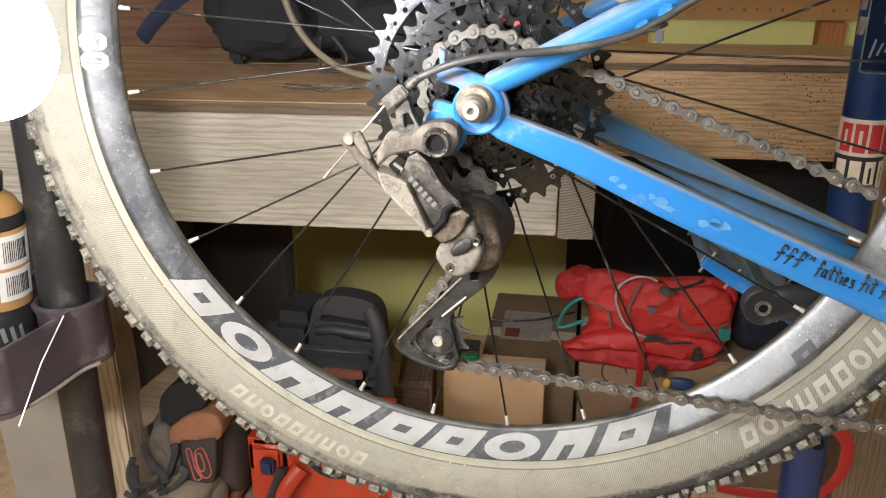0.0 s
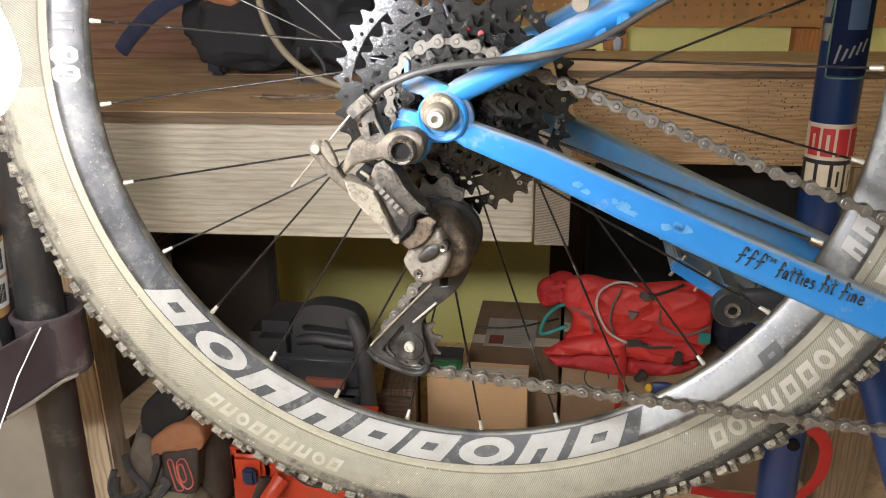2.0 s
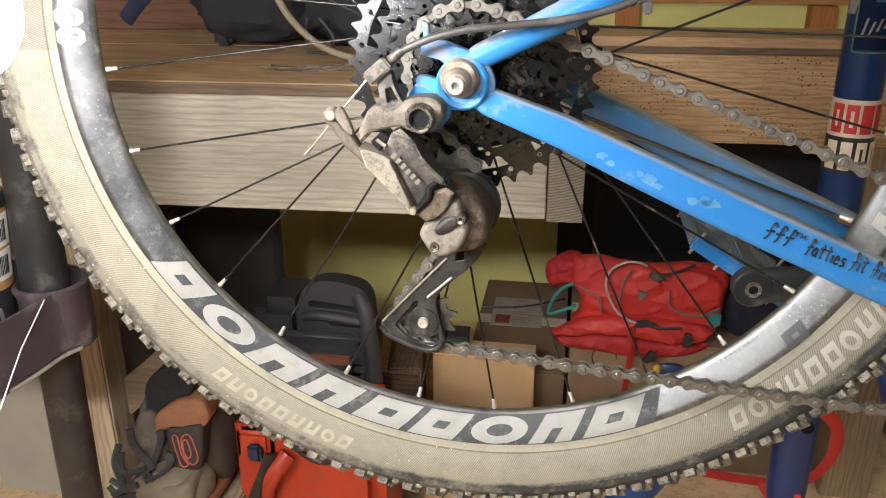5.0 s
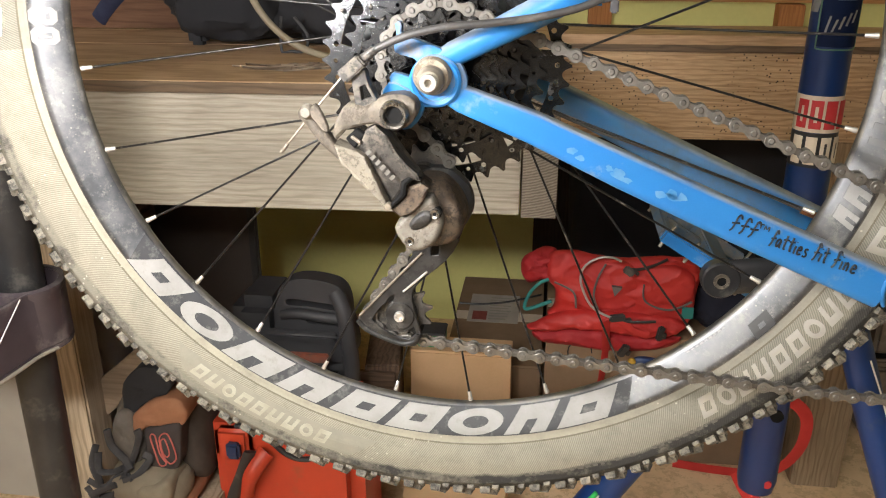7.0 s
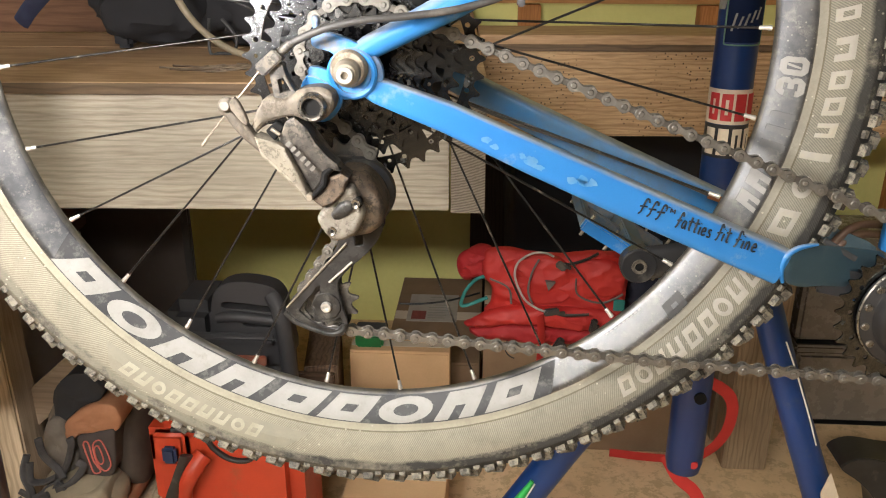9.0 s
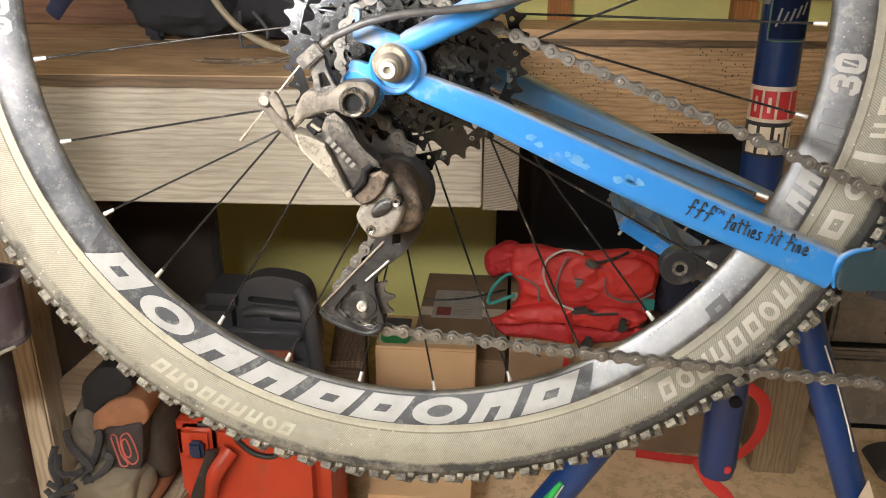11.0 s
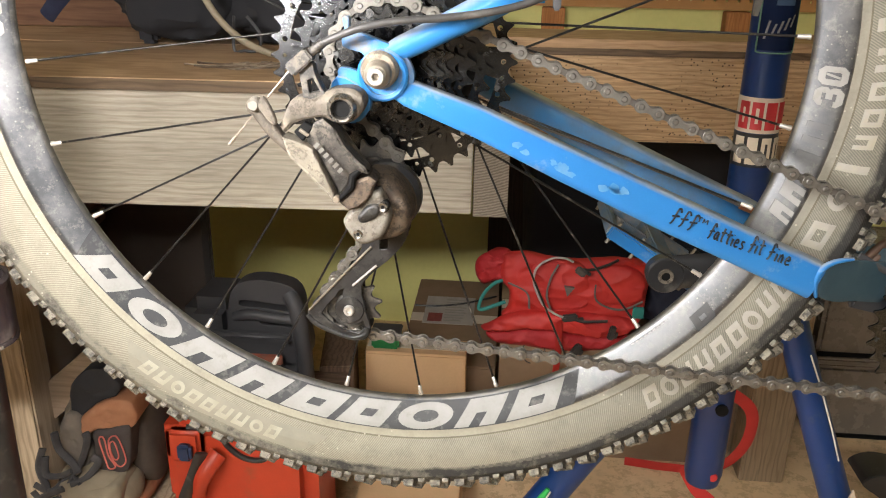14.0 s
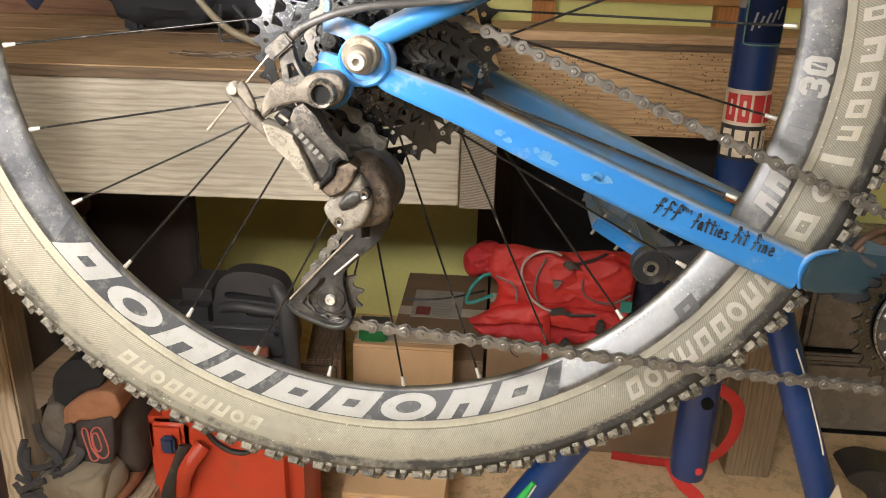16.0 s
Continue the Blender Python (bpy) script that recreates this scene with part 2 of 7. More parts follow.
M_bulb = glowing("bulb_glass", (1.0, 0.885, 0.80), BULB_POWER)
M_fill_lamp = glowing("fill_diffuser", (1.0, 0.89, 0.76), FILL_POWER)
M_beam = wood("weathered_pine", (0.45, 0.415, 0.34), (0.315, 0.286, 0.228), grain=40.0, swirl=5.0, streak=0.36)
M_beam_r = wood("brown_pine", (0.60, 0.43, 0.255), (0.37, 0.24, 0.13), specks=True, grain=40.0, swirl=6.5, streak=0.46)
M_board = wood("shelf_plank", (0.50, 0.34, 0.20), (0.35, 0.222, 0.123))
M_board_edge = wood("plank_edge", (0.17, 0.12, 0.075), (0.09, 0.062, 0.04))
# joist wood set darker to match the dark space under the shelf
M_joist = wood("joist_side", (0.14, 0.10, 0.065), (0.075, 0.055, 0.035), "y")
M_post = wood("post_wood", (0.515, 0.414, 0.291), (0.291, 0.224, 0.151), "z")
M_floor = surface("floor_panel", (0.80, 0.60, 0.37), (0.70, 0.50, 0.28), 0.8, scale=6, fine=120, dust=(0.34, 0.23, 0.14), amount=0.14, dust_scale=11, grime=(0.52, 0.37, 0.21), grime_scale=26)
M_wall = surface("green_wall_paint", (0.80, 0.765, 0.29), (0.73, 0.705, 0.26), 0.8, scale=3, fine=90)
M_room = surface("plain_wall_paint", (0.36, 0.34, 0.32), (0.31, 0.295, 0.275), 0.9, scale=2, fine=60)
M_peg = surface("pegboard_orange", (0.55, 0.29, 0.09), (0.46, 0.24, 0.07), 0.6, scale=5, fine=300)
M_stud = wood("stud_orange", (0.50, 0.22, 0.07), (0.34, 0.14, 0.04), "z")
M_blue = surface("blue_frame_paint", (0.026, 0.165, 0.455), (0.033, 0.183, 0.48), 0.42, spec=0.35, scale=18, fine=900, relief=0.04, dust=(0.28, 0.34, 0.40), amount=0.06, dust_scale=30, coat=0.1, top=(0.30, 0.32, 0.31))
M_blue_dirty = surface("blue_paint_dirty", (0.034, 0.185, 0.475), (0.042, 0.205, 0.50), 0.45, scale=18, fine=900, relief=0.04, dust=(0.24, 0.215, 0.17), amount=0.36, dust_scale=40, top=(0.10, 0.17, 0.24))
M_navy = surface("navy_paint", (0.006, 0.036, 0.160), (0.007, 0.042, 0.18), 0.38, scale=12, fine=600, relief=0.04, dust=(0.06, 0.08, 0.13), amount=0.0, coat=0.2)
M_knob = surface("knob_rubber", (0.045, 0.043, 0.04), (0.09, 0.085, 0.075), 0.85, scale=60, fine=700, dust=(0.25, 0.228, 0.178), amount=0.55, dust_scale=60, grime=(0.055, 0.052, 0.046), grime_scale=220)
# fork leg: the tubes' navy, darkened for the shade it stands in
M_fork = surface("fork_navy_shaded", (0.004, 0.022, 0.101), (0.004, 0.026, 0.115), 0.36, scale=12, fine=600, relief=0.04, dust=(0.043, 0.058, 0.094), amount=0.0, coat=0.2)
M_print = surface("white_print", (0.286, 0.280, 0.266), (0.225, 0.219, 0.206), 0.5, scale=40, fine=600, relief=0.05, dust=(0.192, 0.185, 0.163), amount=0.16, dust_scale=110)
M_tprint = surface("grey_tyre_print", (0.34, 0.325, 0.285), (0.285, 0.27, 0.238), 0.8, scale=60, fine=900, dust=(0.33, 0.30, 0.22), amount=0.25)
M_tpatch = surface("tyre_patch", (0.22, 0.21, 0.165), (0.265, 0.25, 0.195), 0.9, scale=60, fine=900)
M_spoke = surface("spoke_black", (0.018, 0.018, 0.018), (0.036, 0.034, 0.032), 0.32, 0.7, scale=60, fine=900, relief=0.02, dust=(0.30, 0.27, 0.22), amount=0.10, dust_scale=50)
M_alloy = surface("nipple_alloy", (0.72, 0.70, 0.66), (0.6, 0.58, 0.54), 0.38, 0.7, scale=200, fine=900, relief=0.05)
M_cog = surface("cassette_steel", (0.095, 0.099, 0.102), (0.135, 0.138, 0.142), 0.215, 1.0, scale=50, fine=1400, relief=0.10, dust=(0.012, 0.011, 0.010), amount=0.03, dust_scale=90, grime=(0.060, 0.062, 0.064), grime_scale=420)
M_cog_small = surface("small_sprocket_steel", (0.13, 0.13, 0.128), (0.20, 0.198, 0.192), 0.26, 1.0, scale=70, fine=700, relief=0.05, dust=(0.012, 0.011, 0.010), amount=0.10, dust_scale=110, grime=(0.03, 0.03, 0.03), grime_scale=300)
M_cogb = surface("cassette_black", (0.008, 0.008, 0.010), (0.018, 0.018, 0.020), 0.24, 0.95, scale=60, fine=700, relief=0.06, dust=(0.015, 0.014, 0.013), amount=0.15)
M_chain = surface("chain_plate", (0.215, 0.204, 0.186), (0.140, 0.133, 0.119), 0.38, 0.75, scale=120, fine=900, relief=0.06, dust=(0.128, 0.112, 0.088), amount=0.30, dust_scale=120)
M_chain_in = surface("chain_inner", (0.12, 0.112, 0.10), (0.075, 0.070, 0.062), 0.45, 0.6, scale=120, fine=900, relief=0.06, dust=(0.10, 0.085, 0.07), amount=0.35, dust_scale=120)
M_der = surface("derailleur_grey", (0.046, 0.043, 0.040), (0.081, 0.074, 0.066), 0.45, 0.25, scale=60, fine=700, relief=0.3, dust=(0.149, 0.130, 0.099), amount=0.32, dust_scale=60, grime=(0.028, 0.026, 0.023), grime_scale=170)
M_mud = surface("derailleur_muddy", (0.062, 0.053, 0.041), (0.118, 0.099, 0.074), 0.6, 0.1, scale=85, fine=700, relief=0.5, dust=(0.186, 0.161, 0.118), amount=0.30, dust_scale=75, grime=(0.052, 0.042, 0.031), grime_scale=190)
M_black = surface("black_plastic", (0.014, 0.014, 0.015), (0.026, 0.026, 0.027), 0.4, scale=30, fine=600, dust=(0.13, 0.12, 0.10), amount=0.12)
M_blackdusty = surface("cage_black", (0.016, 0.016, 0.017), (0.035, 0.034, 0.032), 0.42, 0.0, scale=50, fine=700, spec=0.35, dust=(0.15, 0.14, 0.12), amount=0.14, dust_scale=55, grime=(0.010, 0.010, 0.010), grime_scale=90)
M_cable = surface("cable_rubber", (0.03, 0.03, 0.03), (0.055, 0.052, 0.05), 0.5, scale=60, fine=500, dust=(0.2, 0.18, 0.15), amount=0.12)
M_screw = surface("worn_screw", (0.16, 0.15, 0.13), (0.30, 0.28, 0.25), 0.3, 0.9, scale=300, fine=900)
M_steel = surface("bolt_steel", (0.330, 0.295, 0.240), (0.245, 0.215, 0.170), 0.42, 0.65, scale=90, fine=900, relief=0.05, dust=(0.245, 0.202, 0.137), amount=0.22, dust_scale=70)
# near-black for holes, recesses and gaps: their shade as solid pieces
M_dark = surface("shadow_dark", (0.006, 0.006, 0.006), (0.01, 0.01, 0.01), 0.7, scale=50, spec=0.1)
M_card = surface("cardboard", (0.725, 0.488, 0.269), (0.650, 0.431, 0.231), 0.85, scale=10, fine=200, relief=0.08)
M_card_d = surface("cardboard_brown", (0.270, 0.182, 0.108), (0.216, 0.142, 0.081), 0.85, scale=10, fine=200, relief=0.08)
M_red = surface("red_nylon", (0.52, 0.028, 0.022), (0.40, 0.018, 0.016), 0.6, scale=14, fine=700, relief=0.2)
M_redd = surface("dark_red_nylon", (0.44, 0.016, 0.020), (0.33, 0.012, 0.017), 0.65, scale=18, fine=700, relief=0.2)
M_orange = surface("orange_plastic", (0.54, 0.056, 0.018), (0.43, 0.042, 0.015), 0.45, scale=12, fine=400, dust=(0.25, 0.10, 0.05), amount=0.1)
M_grey = surface("grey_plastic", (0.040, 0.040, 0.044), (0.058, 0.058, 0.061), 0.5, scale=12, fine=400, relief=0.1)
M_white = surface("white_paper", (0.72, 0.70, 0.66), (0.64, 0.62, 0.58), 0.7, scale=30, fine=400, relief=0.05)
M_teal = surface("teal_loop", (0.018, 0.168, 0.156), (0.024, 0.198, 0.180), 0.6, scale=30)
M_suede = surface("grey_suede", (0.161, 0.136, 0.109), (0.104, 0.089, 0.076), 0.95, scale=30, fine=500, relief=0.3)
M_tan = surface("tan_leather", (0.36, 0.165, 0.082), (0.28, 0.125, 0.062), 0.8, scale=25, fine=500)
M_lace = surface("grey_lace", (0.060, 0.056, 0.056), (0.040, 0.038, 0.038), 0.95, scale=60, fine=900, relief=0.3)
M_cloth = surface("black_cloth", (0.012, 0.012, 0.015), (0.022, 0.022, 0.026), 0.85, scale=12, fine=400, relief=0.25)
M_bin = surface("smoky_bin", (0.27, 0.228, 0.185), (0.20, 0.172, 0.142), 0.26, scale=6, fine=150, relief=0.05, dust=(0.22, 0.18, 0.14), amount=0.2)
M_amber = surface("amber_bottle", (0.46, 0.26, 0.09), (0.39, 0.215, 0.07), 0.4, scale=30)
M_tray = surface("tray_plastic", (0.045, 0.035, 0.042), (0.075, 0.06, 0.068), 0.4, scale=14, fine=300, dust=(0.20, 0.17, 0.16), amount=0.14)
M_ink = surface("marker_ink", (0.006, 0.006, 0.01), (0.01, 0.01, 0.014), 0.5, scale=60)
M_redprint = surface("red_print", (0.50, 0.03, 0.03), (0.44, 0.025, 0.03), 0.5, scale=60)
M_cream = surface("cream_print", (0.66, 0.58, 0.46), (0.60, 0.52, 0.40), 0.5, scale=60)
M_copper = surface("disc_copper", (0.45, 0.20, 0.09), (0.35, 0.15, 0.07), 0.4, 0.6, scale=40)


def wheel_polar(nt, pos):
    """Radius and turn of a place about the wheel's axle."""
    sep = nt.nodes.new("ShaderNodeSeparateXYZ")
    nt.links.new(pos, sep.inputs[0])
    up = number(nt, "SUBTRACT", sep.outputs["Z"], C.z)
    r = number(nt, "SQRT", number(nt, "ADD", number(nt, "MULTIPLY", sep.outputs["X"], sep.outputs["X"]), number(nt, "MULTIPLY", up, up)))
    return r, number(nt, "ARCTAN2", up, sep.outputs["X"])


def number(nt, op, a, b=None):
    n = nt.nodes.new("ShaderNodeMath")
    n.operation = op
    for sock, v in zip(n.inputs, (a, b)):
        if isinstance(v, (int, float)):
            sock.default_value = v
        elif v is not None:
            nt.links.new(v, sock)
    return n.outputs[0]


def specks(nt, pos, scale, size, where=None):
    v = nt.nodes.new("ShaderNodeTexVoronoi")
    v.inputs["Scale"].default_value = scale
    nt.links.new(pos, v.inputs["Vector"])
    dot = ramp(nt, v.outputs["Distance"], (size * 0.5, 1.0), (size, 0.0))
    return mix(nt, 1.0, dot, where, "MULTIPLY") if where is not None else dot


def rim_material():
    """Black anodised metal, satin, with a thin uneven film of dust, dried splashes, runs and scratches."""
    m, nt, p, geo = nodes_of("rim_black_dusty")
    pos = geo.outputs["Position"]
    film = ramp(nt, noise_node(nt, pos, 24, 7, 0.72), (0.40, 0.0), (0.68, 1.0))
    cloud = ramp(nt, noise_node(nt, pos, 95, 6, 0.8), (0.52, 0.0), (0.66, 0.8))
    col = mix(nt, film, (0.074, 0.077, 0.082), (0.150, 0.150, 0.152))
    col = mix(nt, cloud, col, (0.165, 0.162, 0.15))
    dots = specks(nt, pos, 210, 0.17, ramp(nt, noise_node(nt, pos, 18, 3), (0.47, 0.0), (0.6, 0.85)))
    col = mix(nt, dots, col, (0.27, 0.26, 0.23))
    col = mix(nt, specks(nt, pos, 430, 0.25, ramp(nt, noise_node(nt, pos, 40, 3), (0.5, 0.0), (0.6, 0.6))), col, (0.17, 0.165, 0.15))
    r, turn = wheel_polar(nt, pos)
    edge = ramp(nt, noise_node(nt, pos, 60, 4), (0.35, 0.1), (0.7, 0.9))
    brim = number(nt, "GREATER_THAN", r, 0.3142)
    lip = number(nt, "LESS_THAN", r, 0.2934)
    col = mix(nt, mix(nt, 1.0, edge, number(nt, "ADD", brim, lip), "MULTIPLY"), col, (0.20, 0.185, 0.15))
    nt.links.new(col, p.inputs["Base Color"])
    nt.links.new(mix(nt, mix(nt, 0.5, film, cloud), (0.33,) * 3, (0.62,) * 3), p.inputs["Roughness"])
    nt.links.new(mix(nt, cloud, (0.80,) * 3, (0.1,) * 3), p.inputs["Metallic"])
    p.inputs["Specular IOR Level"].default_value = 0.7
    bump(nt, p, mix(nt, 0.5, cloud, dots), 0.12, 0.0005)
    return m


def tyre_material():
    """Tan casing with its slanting cords, plain bead strip, dark rubber shoulder, dust over all."""
    m, nt, p, geo = nodes_of("tan_grey_tyre_casing")
    pos = geo.outputs["Position"]
    r, turn = wheel_polar(nt, pos)
    slant = number(nt, "ADD", number(nt, "MULTIPLY", turn, 0.345), number(nt, "MULTIPLY", r, 0.75))
    wob = number(nt, "MULTIPLY", noise_node(nt, pos, 50, 2), 0.0010)
    cord = number(nt, "SINE", number(nt, "MULTIPLY", number(nt, "ADD", slant, wob), 2 * math.pi / 0.00195))
    cord = number(nt, "ADD", number(nt, "MULTIPLY", cord, 0.5), 0.5)
    big = noise_node(nt, pos, 16, 5)
    patch = ramp(nt, noise_node(nt, pos, 30, 6, 0.7), (0.38, 0.0), (0.62, 1.0))
    grit = noise_node(nt, pos, 500, 3)
    col = mix(nt, ramp(nt, big, (0.3, 0.0), (0.7, 1.0)), (0.345, 0.320, 0.249), (0.258, 0.243, 0.194))
    col = mix(nt, mix(nt, 0.5, patch, (0.5, 0.5, 0.5)), col, (0.36, 0.338, 0.264))
    col = mix(nt, ramp(nt, noise_node(nt, pos, 55, 5, 0.7), (0.5, 0.0), (0.7, 0.35)), col, (0.17, 0.16, 0.13))
    # casing mixes to a darker grey from the bottom round the right side
    right_grey = nt.nodes.new("ShaderNodeMapRange")
    right_grey.inputs["From Min"].default_value, right_grey.inputs["From Max"].default_value = -1.45, -0.75
    right_grey.inputs["To Min"].default_value, right_grey.inputs["To Max"].default_value = 0.0, 0.55
    nt.links.new(turn, right_grey.inputs["Value"])
    col = mix(nt, mix(nt, 1.0, right_grey.outputs[0], ramp(nt, noise_node(nt, pos, 22, 5, 0.7), (0.25, 0.55), (0.6, 1.0)), "MULTIPLY"), col, (0.155, 0.150, 0.132))
    casing = number(nt, "GREATER_THAN", r, 0.3212)
    col = mix(nt, mix(nt, 1.0, casing, (0.52,) * 3, "MULTIPLY"), col, mix(nt, 1.0, col, mix(nt, cord, (0.34, 0.34, 0.36), (1.05, 1.05, 1.03)), "MULTIPLY"))
    groove = number(nt, "COMPARE", r, 0.3209)
    groove.node.inputs[2].default_value = 0.0004
    col = mix(nt, mix(nt, 1.0, groove, (0.7,) * 3, "MULTIPLY"), col, (0.10, 0.085, 0.05))
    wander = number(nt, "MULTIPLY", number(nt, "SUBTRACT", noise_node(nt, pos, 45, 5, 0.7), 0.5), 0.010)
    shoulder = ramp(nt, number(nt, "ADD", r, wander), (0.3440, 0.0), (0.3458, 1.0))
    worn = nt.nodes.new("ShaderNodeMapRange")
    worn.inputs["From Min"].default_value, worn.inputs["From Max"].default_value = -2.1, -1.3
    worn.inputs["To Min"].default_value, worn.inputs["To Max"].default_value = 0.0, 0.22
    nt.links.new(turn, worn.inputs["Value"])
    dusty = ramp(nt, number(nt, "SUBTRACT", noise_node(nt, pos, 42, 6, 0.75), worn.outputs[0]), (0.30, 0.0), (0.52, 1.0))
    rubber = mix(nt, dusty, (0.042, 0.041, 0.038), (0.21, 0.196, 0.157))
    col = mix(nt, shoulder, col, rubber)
    col = mix(nt, specks(nt, pos, 160, 0.16, ramp(nt, noise_node(nt, pos, 14, 3), (0.5, 0.0), (0.6, 0.7))), col, (0.52, 0.49, 0.40))
    col = mix(nt, 0.25, col, grit, "MULTIPLY")
    nt.links.new(col, p.inputs["Base Color"])
    p.inputs["Roughness"].default_value = 0.85
    p.inputs["Specular IOR Level"].default_value = 0.25
    bump(nt, p, mix(nt, 0.35, mix(nt, 1.0, cord, casing, "MULTIPLY"), grit), 0.4, 0.0005)
    return m


M_rim = rim_material()
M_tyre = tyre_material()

# ---- setting ----
def structure(name, bm, material, label, category, smooth=0):
    return thing(name, bm, material, label, category, kind="structure", smooth=smooth)


structure("floor", box(-1.8, 2.6, -2.4, 1.5, -0.05, 0.0), M_floor, "dirty tan wooden panel floor", "floor")
structure("wall_back", box(-1.8, 2.6, 1.31, 1.45, 0.0, 2.5), M_wall, "olive green painted wall", "wall")
structure("wall_left", box(-1.9, -1.8, -2.4, 1.45, 0.0, 2.5), M_room, "plain painted side wall", "wall")
structure("wall_right", box(2.6, 2.7, -2.4, 1.45, 0.0, 2.5), M_room, "plain painted side wall", "wall")
# out-of-view wall, coloured dark so the bike's metal reflects less
structure("wall_front", box(-1.9, 2.7, -2.5, -2.4, 0.0, 2.5), surface("unseen_dark_wall", (0.085, 0.068, 0.052), (0.06, 0.048, 0.038), 0.9, scale=2, fine=60), "plain unseen wall, kept dark to dim metal reflections", "wall")
structure("ceiling", box(-1.9, 2.7, -2.5, 1.5, 2.5, 2.6), M_room, "plain painted ceiling", "ceiling")


# pegboard with its holes, and the studs under it
holes = []
for i in range(64):
    for j in range(5):
        holes.append(ring2(-0.55 + i * 0.0254, 0.826 + j * 0.0254, 0.0034, 8))
structure("pegboard", plate([(-0.6, 0.806), (1.12, 0.806), (1.12, 0.95), (-0.6, 0.95)], 1.292, 1.298, holes), M_peg, "orange pegboard with rows of small holes", "pegboard")
for x0, x1 in ((0.144, 0.194), (0.540, 0.592), (1.02, 1.066)):
    structure("wall_stud", box(x0, x1, 1.285 - 0.02, 1.309, 0.757 if x0 < 0.2 else 0.0, 0.804, 0.002), M_stud, "orange-stained wooden wall stud", "stud")
# made-up dark strip, darkens the gap beside the joist under the shelf
structure("wall_stud", box(0.045, 0.13, 1.262, 1.309, 0.0, 0.755, 0.002), wood("dark_gap_strip", (0.045, 0.03, 0.02), (0.025, 0.017, 0.012), "z"), "dark strip added to darken the gap beside the joist", "stud")

YAW = Matrix.Translation((0.04, 0.335, 0)) @ Matrix.Rotation(radians(2.6), 4, "Z") @ Matrix.Translation((-0.04, -0.335, 0))


def end_grain():
    m, nt, p, geo = nodes_of("end_grain")
    w = nt.nodes.new("ShaderNodeTexWave")
    w.wave_type, w.rings_direction = "RINGS", "Y"
    mp = nt.nodes.new("ShaderNodeMapping")
    mp.inputs["Location"].default_value = (-0.02, 0, -0.845)
    nt.links.new(geo.outputs["Position"], mp.inputs["Vector"])
    nt.links.new(mp.outputs[0], w.inputs["Vector"])
    w.inputs["Scale"].default_value, w.inputs["Distortion"].default_value, w.inputs["Detail"].default_value, w.inputs["Detail Scale"].default_value = 92, 2.4, 3, 3
    col = mix(nt, w.outputs["Fac"], (0.17, 0.148, 0.118), (0.31, 0.275, 0.22))
    col = mix(nt, 0.5, col, mix(nt, noise_node(nt, geo.outputs["Position"], 120), (0.5, 0.48, 0.45), (1.05, 1.05, 1.05)), "MULTIPLY")
    nt.links.new(col, p.inputs["Base Color"])
    p.inputs["Roughness"].default_value = 0.9
    bump(nt, p, w.outputs["Fac"], 0.3, 0.001)
    return m


M_end = end_grain()


M_brace = wood("brace_wood", (0.40, 0.31, 0.22), (0.32, 0.245, 0.17), "x", streak=0.2)


